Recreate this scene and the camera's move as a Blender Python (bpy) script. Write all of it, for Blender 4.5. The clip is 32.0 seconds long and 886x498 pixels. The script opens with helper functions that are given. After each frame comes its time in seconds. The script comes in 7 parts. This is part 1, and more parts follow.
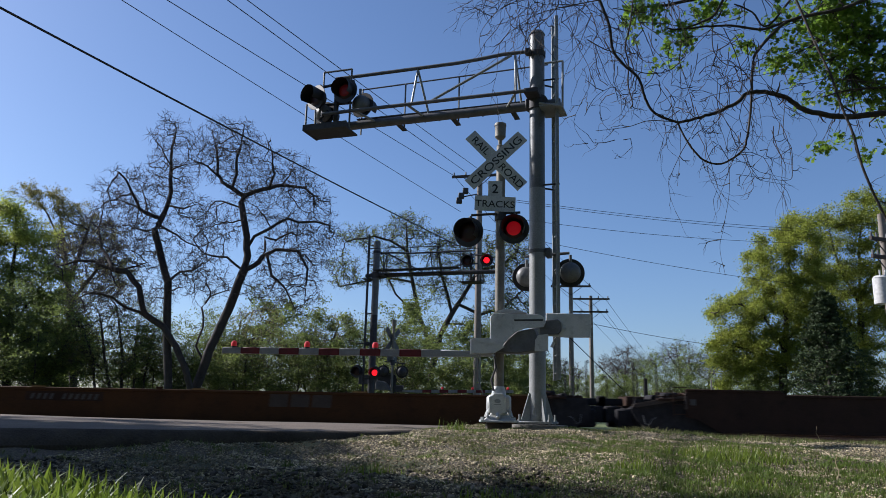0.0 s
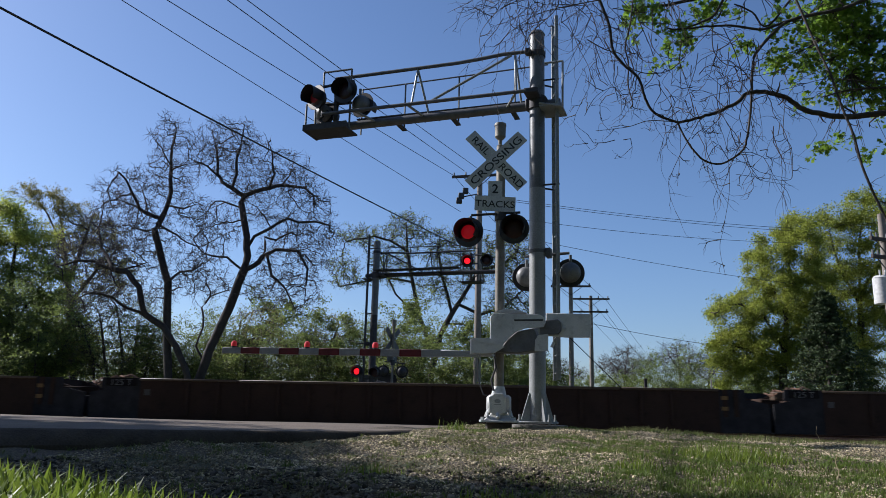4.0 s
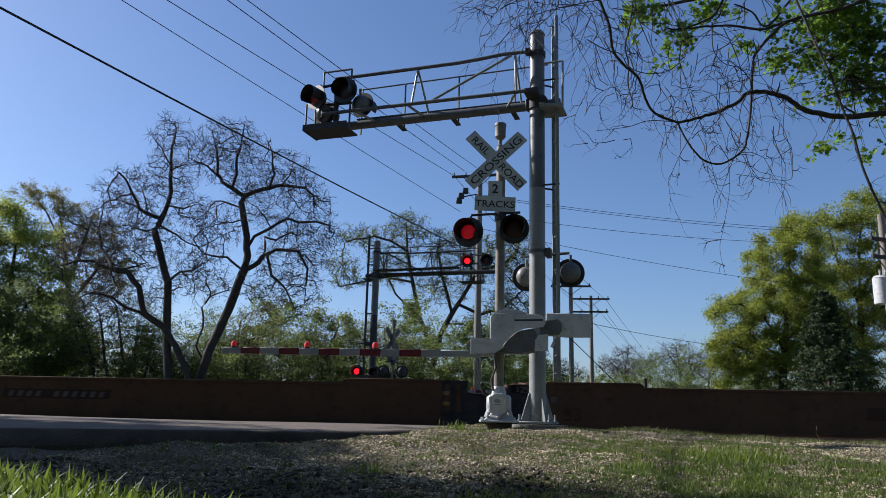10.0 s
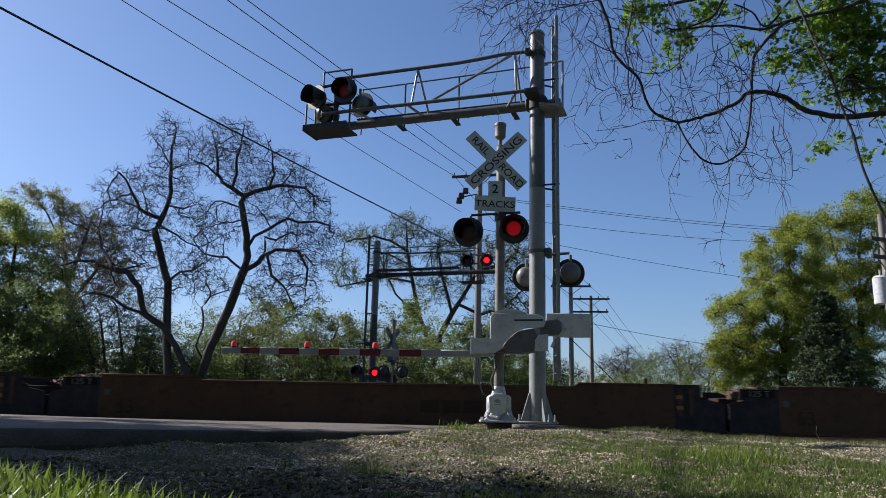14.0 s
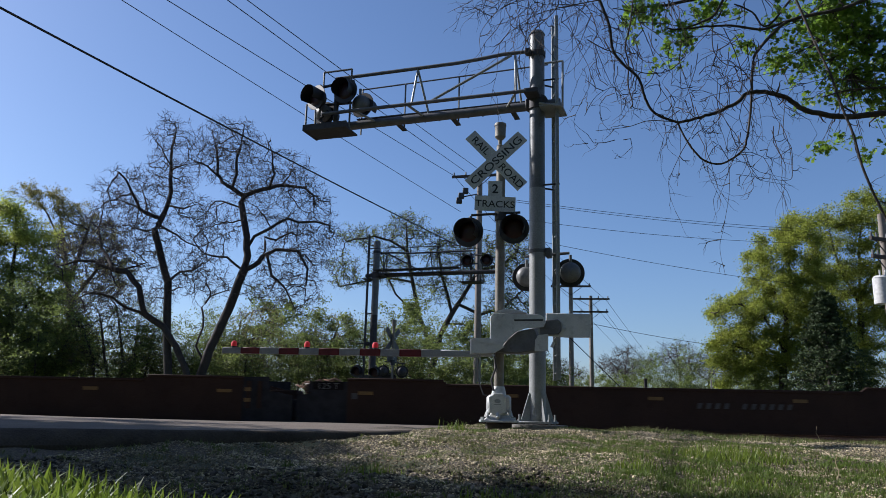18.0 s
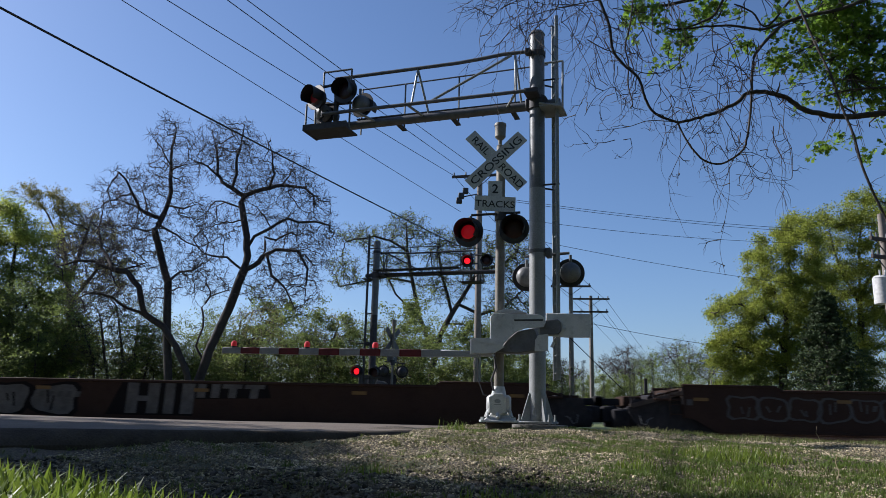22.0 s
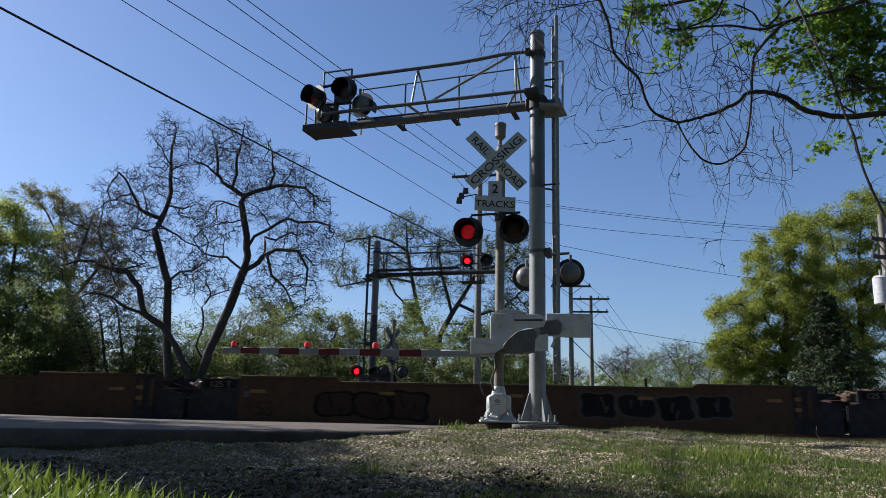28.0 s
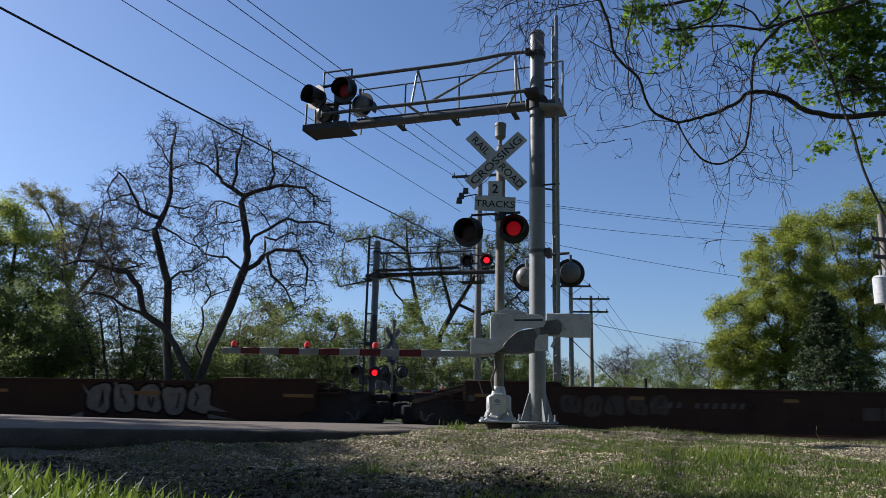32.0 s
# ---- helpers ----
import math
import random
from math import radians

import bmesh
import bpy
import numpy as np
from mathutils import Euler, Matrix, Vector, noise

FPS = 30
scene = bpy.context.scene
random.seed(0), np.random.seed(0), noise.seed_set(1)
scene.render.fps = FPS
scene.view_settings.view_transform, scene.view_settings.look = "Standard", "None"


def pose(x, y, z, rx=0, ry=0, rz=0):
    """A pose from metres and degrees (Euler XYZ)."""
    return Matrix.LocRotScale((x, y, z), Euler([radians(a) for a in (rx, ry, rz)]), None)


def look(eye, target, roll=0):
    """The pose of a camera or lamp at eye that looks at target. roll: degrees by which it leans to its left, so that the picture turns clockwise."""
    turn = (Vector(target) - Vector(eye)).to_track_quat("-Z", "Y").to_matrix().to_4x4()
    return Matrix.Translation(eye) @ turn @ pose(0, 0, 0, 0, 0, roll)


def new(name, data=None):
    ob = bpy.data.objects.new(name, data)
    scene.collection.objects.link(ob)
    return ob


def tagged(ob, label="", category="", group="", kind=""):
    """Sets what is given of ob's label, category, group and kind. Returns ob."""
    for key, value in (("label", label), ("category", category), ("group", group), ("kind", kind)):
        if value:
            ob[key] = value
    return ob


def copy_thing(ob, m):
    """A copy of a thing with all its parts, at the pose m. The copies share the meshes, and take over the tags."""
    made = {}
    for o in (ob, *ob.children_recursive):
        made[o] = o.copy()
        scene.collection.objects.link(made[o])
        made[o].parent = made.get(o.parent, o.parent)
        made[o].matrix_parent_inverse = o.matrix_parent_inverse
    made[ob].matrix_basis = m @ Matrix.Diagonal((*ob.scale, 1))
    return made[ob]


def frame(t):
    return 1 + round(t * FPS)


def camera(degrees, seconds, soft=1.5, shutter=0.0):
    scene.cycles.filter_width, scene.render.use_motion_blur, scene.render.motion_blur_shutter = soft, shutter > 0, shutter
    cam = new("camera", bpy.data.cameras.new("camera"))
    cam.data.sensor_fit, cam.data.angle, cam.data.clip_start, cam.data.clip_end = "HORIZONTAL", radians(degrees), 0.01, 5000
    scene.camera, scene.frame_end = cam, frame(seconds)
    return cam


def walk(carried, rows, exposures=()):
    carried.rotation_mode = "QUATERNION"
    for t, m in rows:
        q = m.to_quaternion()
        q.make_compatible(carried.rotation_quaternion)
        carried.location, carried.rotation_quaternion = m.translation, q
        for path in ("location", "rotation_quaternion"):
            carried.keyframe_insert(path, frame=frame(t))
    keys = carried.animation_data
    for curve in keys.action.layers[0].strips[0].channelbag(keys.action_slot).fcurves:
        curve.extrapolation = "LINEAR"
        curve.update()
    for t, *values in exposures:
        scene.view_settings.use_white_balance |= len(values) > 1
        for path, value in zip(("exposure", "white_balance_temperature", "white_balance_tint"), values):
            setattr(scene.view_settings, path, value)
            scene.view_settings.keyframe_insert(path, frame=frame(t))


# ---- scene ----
# ---------------- camera ----------------
cam = camera(60.0, 32.0, 0.85, 0.2)
EYE = (0.0, 0.0, 0.30)
CAM_POSE = look(EYE, (0.0, 10.0, 0.30 + 10.0 * 294.0 / 1358.0), 1.45)
walk(cam, [(0.0, CAM_POSE), (32.0, CAM_POSE)], exposures=[(0.0, 0.64, 5850, 15), (32.0, 0.64, 5850, 15)])

# ---------------- sky and sun ----------------
SUN_AZ = (-0.93, 0.37)          # where the sun stands, on the plan
SUN_EL = radians(33.0)
world = bpy.data.worlds.new("sky")
scene.world = world
world.use_nodes = True
wn = world.node_tree.nodes
sky = wn.new("ShaderNodeTexSky")
sky.sky_type = "NISHITA"
sky.sun_disc = False
sky.sun_elevation = SUN_EL
sky.sun_rotation = math.atan2(SUN_AZ[0], SUN_AZ[1])
sky.air_density, sky.dust_density, sky.ozone_density = 1.0, 0.9, 4.5
wn["Background"].inputs["Strength"].default_value = 0.076
world.node_tree.links.new(sky.outputs[0], wn["Background"].inputs["Color"])

sun_data = bpy.data.lights.new("sun", "SUN")
sun_data.energy, sun_data.angle, sun_data.color = 5.0, radians(0.53), (1.0, 0.93, 0.82)
sun = new("sun", sun_data)
sun.matrix_world = look((SUN_AZ[0] * 60, SUN_AZ[1] * 60, 60 * math.tan(SUN_EL)), (0, 0, 0))


# ---------------- materials ----------------
def mat(name, c1, c2=None, rough=0.6, metal=0.0, scale=6.0, fine=60.0, bump=0.15, c3=None, dirt=0.35, coords="Object", translucent=0.0, detail=6.0, per_piece=0.0, spec=0.5):
    """Two colours mixed by a broad noise, grain on top, stains of a third colour, and relief."""
    m = bpy.data.materials.new(name)
    m.use_nodes = True
    nt = m.node_tree
    n, ln = nt.nodes, nt.links
    bsdf = n["Principled BSDF"]
    bsdf.inputs["Roughness"].default_value = rough
    bsdf.inputs["Metallic"].default_value = metal
    bsdf.inputs["Specular IOR Level"].default_value = spec
    c2 = c2 or tuple(v * 0.75 for v in c1)
    tc = n.new("ShaderNodeTexCoord")
    n1 = n.new("ShaderNodeTexNoise")
    n1.inputs["Scale"].default_value, n1.inputs["Detail"].default_value = scale, detail
    n2 = n.new("ShaderNodeTexNoise")
    n2.inputs["Scale"].default_value, n2.inputs["Detail"].default_value = fine, 4
    for t in (n1, n2):
        ln.new(tc.outputs[coords], t.inputs["Vector"])
    ramp = n.new("ShaderNodeMapRange")
    ramp.inputs[1].default_value, ramp.inputs[2].default_value = 0.35, 0.65
    ln.new(n1.outputs["Fac"], ramp.inputs[0])
    mix = n.new("ShaderNodeMix")
    mix.data_type = "RGBA"
    mix.inputs[6].default_value, mix.inputs[7].default_value = (*c1, 1), (*c2, 1)
    ln.new(ramp.outputs[0], mix.inputs[0])
    col = mix.outputs[2]
    if c3:
        n3 = n.new("ShaderNodeTexNoise")
        n3.inputs["Scale"].default_value, n3.inputs["Detail"].default_value, n3.inputs["Roughness"].default_value = scale * 2.7, 8, 0.7
        ln.new(tc.outputs[coords], n3.inputs["Vector"])
        r3 = n.new("ShaderNodeMapRange")
        r3.inputs[1].default_value, r3.inputs[2].default_value, r3.inputs[4].default_value = 0.52, 0.7, dirt * 2
        ln.new(n3.outputs["Fac"], r3.inputs[0])
        m3 = n.new("ShaderNodeMix")
        m3.data_type = "RGBA"
        m3.inputs[7].default_value = (*c3, 1)
        ln.new(r3.outputs[0], m3.inputs[0])
        ln.new(col, m3.inputs[6])
        col = m3.outputs[2]
    grain = n.new("ShaderNodeMapRange")
    grain.inputs[1].default_value, grain.inputs[2].default_value = 0.25, 0.75
    grain.inputs[3].default_value, grain.inputs[4].default_value = 0.78, 1.2
    ln.new(n2.outputs["Fac"], grain.inputs[0])
    val = grain.outputs[0]
    if per_piece:
        geo = n.new("ShaderNodeNewGeometry")
        rp = n.new("ShaderNodeMapRange")
        rp.inputs[3].default_value, rp.inputs[4].default_value = 1 - per_piece, 1 + per_piece
        ln.new(geo.outputs["Random Per Island"], rp.inputs[0])
        mul = n.new("ShaderNodeMath")
        mul.operation = "MULTIPLY"
        ln.new(val, mul.inputs[0])
        ln.new(rp.outputs[0], mul.inputs[1])
        val = mul.outputs[0]
    hsv = n.new("ShaderNodeHueSaturation")
    ln.new(val, hsv.inputs["Value"])
    ln.new(col, hsv.inputs["Color"])
    ln.new(hsv.outputs[0], bsdf.inputs["Base Color"])
    if bump:
        b = n.new("ShaderNodeBump")
        b.inputs["Strength"].default_value, b.inputs["Distance"].default_value = bump, 0.02
        ln.new(n2.outputs["Fac"], b.inputs["Height"])
        ln.new(b.outputs[0], bsdf.inputs["Normal"])
    if translucent:
        tr = n.new("ShaderNodeBsdfTranslucent")
        ln.new(hsv.outputs[0], tr.inputs["Color"])
        ms = n.new("ShaderNodeMixShader")
        ms.inputs[0].default_value = translucent
        ln.new(bsdf.outputs[0], ms.inputs[1])
        ln.new(tr.outputs[0], ms.inputs[2])
        ln.new(ms.outputs[0], n["Material Output"].inputs["Surface"])
    return m


def glow(name, colour, strength):
    m = bpy.data.materials.new(name)
    m.use_nodes = True
    b = m.node_tree.nodes["Principled BSDF"]
    b.inputs["Base Color"].default_value = (*colour, 1)
    b.inputs["Emission Color"].default_value = (*colour, 1)
    b.inputs["Emission Strength"].default_value = strength
    return m


M_GALV = mat("galvanised steel", (0.25, 0.262, 0.262), (0.215, 0.227, 0.225), 0.5, 0.2, 2.2, 45, 0.05, (0.17, 0.165, 0.15), 0.16, spec=0.4)
M_GALV_DARK = mat("darker galvanised tube", (0.12, 0.122, 0.125), (0.09, 0.092, 0.095), 0.55, 0.2, 7, 90, 0.08, (0.08, 0.065, 0.055), 0.3, spec=0.35)
M_ALU = mat("cast aluminium", (0.5, 0.51, 0.5), (0.41, 0.418, 0.413), 0.5, 0.2, 3, 80, 0.06, (0.2, 0.195, 0.18), 0.25, spec=0.4)
M_BOWL = mat("dull grey lamp housing", (0.155, 0.16, 0.16), (0.12, 0.124, 0.124), 0.5, 0.2, 4, 60, 0.04, (0.09, 0.085, 0.08), 0.2, spec=0.4)
M_CAST_DARK = mat("dull grey cast housing", (0.13, 0.132, 0.135), (0.095, 0.097, 0.1), 0.6, 0.1, 6, 90, 0.1, (0.06, 0.055, 0.05), 0.3, spec=0.3)
M_STEEL_DARK = mat("dark steel, weathered and backlit", (0.055, 0.055, 0.059), (0.04, 0.04, 0.043), 0.65, 0.2, 8, 80, 0.1, (0.05, 0.035, 0.027), 0.2, spec=0.3)
M_RUSTPOLE = mat("rust-streaked galvanised mast", (0.2, 0.19, 0.165), (0.155, 0.14, 0.115), 0.6, 0.2, 5, 60, 0.12, (0.13, 0.08, 0.045), 0.3, spec=0.35)
M_BLACK = mat("black paint", (0.012, 0.012, 0.013), (0.018, 0.018, 0.018), 0.5, 0.0, 12, 100, 0.05)
M_LENS = mat("unlit red lens", (0.03, 0.004, 0.006), (0.022, 0.003, 0.005), 0.4, 0.0, 30, 200, 0.1)
M_BULB = glow("lit red lamp", (0.6, 0.006, 0.015), 0.13)
M_BULB_FAR = glow("lit red lamp in its beam", (1.0, 0.012, 0.02), 0.8)
M_BULB_DIM = glow("red lamp seen off its beam", (0.2, 0.006, 0.008), 0.03)
M_TIP = glow("red gate light", (0.5, 0.012, 0.015), 0.1)
M_SIGN = mat("aged white sign sheeting", (0.5, 0.505, 0.49), (0.42, 0.425, 0.41), 0.6, 0.0, 3, 40, 0.03, (0.3, 0.3, 0.27), 0.2, spec=0.25)
M_LETTER = mat("black sign lettering", (0.015, 0.015, 0.016), None, 0.6, 0, 20, 100, 0)
M_STRIPE_W = mat("white reflective stripe", (0.22, 0.225, 0.222), (0.17, 0.174, 0.172), 0.5, 0, 6, 60, 0.04, (0.2, 0.195, 0.18), 0.4, spec=0.3)
M_STRIPE_R = mat("red reflective stripe", (0.1, 0.007, 0.01), (0.075, 0.006, 0.008), 0.5, 0, 6, 60, 0.04, spec=0.3)
M_CONC = mat("weathered concrete", (0.2, 0.19, 0.17), (0.13, 0.125, 0.11), 0.9, 0, 5, 50, 0.3, (0.07, 0.065, 0.055), 0.4)
# dirt brown of the road edge, made darker to carry the slope's shade
M_SHOULDER = mat("crumbling dirty road edge, darkened for shade", (0.075, 0.06, 0.044), (0.045, 0.036, 0.027), 0.95, 0, 2.5, 45, 0.9, (0.085, 0.07, 0.05), 0.35, spec=0.1)
M_ASPHALT = mat("worn asphalt", (0.155, 0.127, 0.1), (0.12, 0.1, 0.08), 0.9, 0, 1.3, 150, 0.3, (0.06, 0.056, 0.052), 0.3, spec=0.2)
M_WOOD_POLE = mat("weathered pole timber", (0.205, 0.18, 0.155), (0.15, 0.13, 0.11), 0.85, 0, 5, 40, 0.25, (0.3, 0.26, 0.22), 0.2)
M_WIRE = mat("black cable", (0.02, 0.02, 0.022), None, 0.7, 0, 5, 50, 0)
M_INSUL = mat("grey porcelain", (0.55, 0.55, 0.54), None, 0.3, 0, 10, 60, 0)
M_BARK = mat("dark furrowed bark", (0.052, 0.042, 0.036), (0.034, 0.028, 0.024), 0.95, 0, 3, 25, 0.5)
M_TWIG = mat("dark bare twigs", (0.055, 0.044, 0.04), (0.04, 0.032, 0.029), 0.9, 0, 3, 25, 0.1)
M_TWIG_PALE = mat("grey-brown winter twigs", (0.065, 0.053, 0.046), (0.045, 0.037, 0.032), 0.9, 0, 3, 25, 0.1)
M_VINE = mat("dry brown vine stems", (0.04, 0.026, 0.022), (0.03, 0.02, 0.018), 0.9, 0, 6, 60, 0.1)
M_LEAF_SPRING = mat("fresh spring leaves", (0.31, 0.35, 0.075), (0.22, 0.27, 0.058), 0.5, 0, 0.5, 3, 0, None, 0, "Object", 0.75, 4, 0.35, 0.25)
M_LEAF_OLIVE = mat("olive spring leaves", (0.28, 0.315, 0.052), (0.2, 0.235, 0.042), 0.5, 0, 0.35, 3, 0, None, 0, "Object", 0.65, 4, 0.35, 0.25)
M_LEAF_DARK = mat("deep green leaves", (0.17, 0.21, 0.06), (0.12, 0.155, 0.046), 0.5, 0, 0.5, 3, 0, None, 0, "Object", 0.66, 4, 0.35, 0.25)
M_LEAF_BUD = mat("brownish budding leaves", (0.24, 0.22, 0.07), (0.18, 0.17, 0.06), 0.6, 0, 0.5, 3, 0, None, 0, "Object", 0.5, 4, 0.35, 0.25)
M_LEAF_MAPLE = mat("bright maple leaves", (0.17, 0.27, 0.035), (0.11, 0.2, 0.028), 0.4, 0, 1.5, 6, 0, None, 0, "Object", 0.55, 4, 0.3, 0.3)
M_NEEDLE = mat("blue-green spruce needles", (0.055, 0.08, 0.032), (0.036, 0.054, 0.024), 0.7, 0, 1, 6, 0, None, 0, "Object", 0.15, 4, 0.3, 0.2)
M_GRASS = mat("lush grass blades", (0.17, 0.22, 0.03), (0.11, 0.16, 0.022), 0.45, 0, 3, 20, 0, None, 0, "Object", 0.45, 4, 0.35, 0.3)
# darker than the lawn green: the verge's shade is mixed into the blades
M_TURF = mat("verge turf darkened for shade", (0.115, 0.165, 0.028), (0.08, 0.12, 0.02), 0.55, 0, 3, 20, 0, None, 0, "Object", 0.4, 4, 0.4, 0.25)
M_WEED = mat("patchy verge grass", (0.1, 0.135, 0.034), (0.14, 0.14, 0.05), 0.6, 0, 1, 20, 0, None, 0, "Object", 0.4, 4, 0.4, 0.25)
M_DRY = mat("dry straw stalks", (0.36, 0.29, 0.17), (0.27, 0.21, 0.12), 0.8, 0, 5, 40, 0)
M_STONE = mat("crushed limestone", (0.42, 0.36, 0.235), (0.12, 0.1, 0.062), 0.9, 0, 0.9, 60, 0.2, (0.4, 0.36, 0.28), 0.3, "Object", 0.0, 6, 0.7, spec=0.2)
# darker copy of the crushed stone; the near verge's shade is in its colour
M_STONE_DARK = mat("crushed stone darkened for shade", (0.13, 0.11, 0.082), (0.045, 0.037, 0.028), 0.9, 0, 0.9, 60, 0.2, (0.2, 0.18, 0.15), 0.2, "Object", 0.0, 6, 0.75, spec=0.25)
M_BALLAST = mat("grey track ballast", (0.2, 0.19, 0.18), (0.14, 0.135, 0.13), 0.95, 0, 4, 40, 0.6, (0.1, 0.08, 0.07), 0.3)
M_TIE = mat("creosoted timber tie", (0.07, 0.055, 0.045), (0.05, 0.04, 0.035), 0.9, 0, 6, 50, 0.3)
M_RAIL = mat("rusty rail", (0.14, 0.08, 0.055), (0.1, 0.06, 0.045), 0.55, 0.6, 6, 60, 0.1)


def ground_material():
    """Gravelly soil round the signal, turf near the camera and beyond the tracks."""
    m = bpy.data.materials.new("verge soil gravel and turf")
    m.use_nodes = True
    n, ln = m.node_tree.nodes, m.node_tree.links
    b = n["Principled BSDF"]
    b.inputs["Roughness"].default_value = 0.95
    tc = n.new("ShaderNodeTexCoord")

    def tex(scale, detail=6):
        t = n.new("ShaderNodeTexNoise")
        t.inputs["Scale"].default_value, t.inputs["Detail"].default_value = scale, detail
        ln.new(tc.outputs["Object"], t.inputs["Vector"])
        return t

    def blend(a, c, fac, lo, hi):
        r = n.new("ShaderNodeMapRange")
        r.inputs[1].default_value, r.inputs[2].default_value = lo, hi
        ln.new(fac, r.inputs[0])
        x = n.new("ShaderNodeMix")
        x.data_type = "RGBA"
        ln.new(r.outputs[0], x.inputs[0])
        for slot, v in ((6, a), (7, c)):
            if isinstance(v, tuple):
                x.inputs[slot].default_value = (*v, 1)
            else:
                ln.new(v, x.inputs[slot])
        return x.outputs[2]

    grit = blend((0.024, 0.017, 0.011), (0.15, 0.118, 0.07), tex(60, 12).outputs["Fac"], 0.42, 0.64)
    soil = blend(grit, (0.06, 0.068, 0.026), tex(0.9, 8).outputs["Fac"], 0.5, 0.62)
    turf = blend((0.075, 0.11, 0.03), (0.12, 0.14, 0.045), tex(6, 8).outputs["Fac"], 0.4, 0.6)
    sep = n.new("ShaderNodeSeparateXYZ")
    ln.new(tc.outputs["Object"], sep.inputs[0])
    far = blend(soil, turf, sep.outputs["Y"], 25.0, 29.0)
    near = blend(turf, far, sep.outputs["Y"], 2.2, 3.4)
    ln.new(near, b.inputs["Base Color"])
    bp = n.new("ShaderNodeBump")
    bp.inputs["Strength"].default_value, bp.inputs["Distance"].default_value = 0.7, 0.03
    ln.new(tex(55, 8).outputs["Fac"], bp.inputs["Height"])
    ln.new(bp.outputs[0], b.inputs["Normal"])
    return m


M_GROUND = ground_material()


# ---------------- building helpers ----------------
def thing(name, m, label, category, group="", kind=""):
    ob = new(name)
    ob.empty_display_size = 0.2
    ob.matrix_basis = m
    return tagged(ob, label, category, group, kind)


def finish(bm, name, material, smooth=False):
    me = bpy.data.meshes.new(name)
    bmesh.ops.recalc_face_normals(bm, faces=bm.faces)
    bm.to_mesh(me)
    bm.free()
    for mm in (material if isinstance(material, (list, tuple)) else [material]):
        me.materials.append(mm)
    if smooth:
        me.shade_smooth()
        me.set_sharp_from_angle(angle=radians(38))
    return me


def part(name, bm, material, parent, label="", m=None, smooth=True):
    ob = new(name, finish(bm, name, material, smooth))
    ob.parent = parent
    if m is not None:
        ob.matrix_basis = m
    if label:
        ob["label"] = label
    return ob


def solo(name, bm, material, label, category, group="", kind="", m=None, smooth=True):
    ob = new(name, finish(bm, name, material, smooth))
    if m is not None:
        ob.matrix_basis = m
    return tagged(ob, label, category, group, kind)


def BM():
    return bmesh.new()


def box(bm, x0, x1, y0, y1, z0, z1, bevel=0.0, m=None):
    mm = Matrix.Translation(((x0 + x1) / 2, (y0 + y1) / 2, (z0 + z1) / 2)) @ Matrix.Diagonal((x1 - x0, y1 - y0, z1 - z0, 1))
    r = bmesh.ops.create_cube(bm, size=1, matrix=(m or Matrix()) @ mm)
    if bevel:
        es = list({e for v in r["verts"] for e in v.link_edges})
        bmesh.ops.bevel(bm, geom=es, offset=bevel, segments=1, profile=0.5, affect="EDGES")


def cyl(bm, p0, p1, r0, r1=None, n=14, caps=True):
    p0, p1 = Vector(p0), Vector(p1)
    d = p1 - p0
    q = d.to_track_quat("Z", "Y").to_matrix().to_4x4()
    bmesh.ops.create_cone(bm, cap_ends=caps, segments=n, radius1=r0, radius2=r0 if r1 is None else r1, depth=d.length,
                          matrix=Matrix.Translation((p0 + p1) / 2) @ q)


def pipe(bm, pts, r, n=10):
    """A bent pipe of one radius or of a radius for each point."""
    pts = [Vector(p) for p in pts]
    rr = r if isinstance(r, (list, tuple)) else [r] * len(pts)
    rings = []
    for i, p in enumerate(pts):
        d = (pts[min(i + 1, len(pts) - 1)] - pts[max(i - 1, 0)]).normalized()
        a = d.cross(Vector((0.13, 0.31, 0.94))).normalized()
        b = d.cross(a)
        rings.append([bm.verts.new(p + rr[i] * (a * math.cos(k * math.tau / n) + b * math.sin(k * math.tau / n))) for k in range(n)])
    for ra, rb in zip(rings, rings[1:]):
        for k in range(n):
            bm.faces.new((ra[k], ra[(k + 1) % n], rb[(k + 1) % n], rb[k]))
    bm.faces.new(rings[0])
    bm.faces.new(rings[-1][::-1])


def plate(bm, outline, y0, y1, bevel=0.0):
    """A plate cut to an outline of (x, z), from depth y0 to y1."""
    a = [bm.verts.new((x, y0, z)) for x, z in outline]
    b = [bm.verts.new((x, y1, z)) for x, z in outline]
    fs = [bm.faces.new(a), bm.faces.new(b[::-1])]
    for i in range(len(a)):
        j = (i + 1) % len(a)
        fs.append(bm.faces.new((a[i], b[i], b[j], a[j])))
    if bevel:
        es = [e for e in bm.edges if all(v in a for v in e.verts) or all(v in b for v in e.verts)]
        bmesh.ops.bevel(bm, geom=es, offset=bevel, segments=1, affect="EDGES")


def lathe(bm, prof, n=24, m=None, span=math.tau, start=0.0):
    """A turned shape about the y axis: prof is rows of (radius, y)."""
    m = m or Matrix()
    full = abs(span - math.tau) < 1e-6
    cnt = n if full else n + 1
    rows = [[bm.verts.new(m @ Vector((r * math.cos(start + span * k / n), y, r * math.sin(start + span * k / n)))) for k in range(cnt)] for r, y in prof]
    for ra, rb in zip(rows, rows[1:]):
        for k in range(n if full else n):
            k2 = (k + 1) % cnt
            bm.faces.new((ra[k], ra[k2], rb[k2], rb[k]))


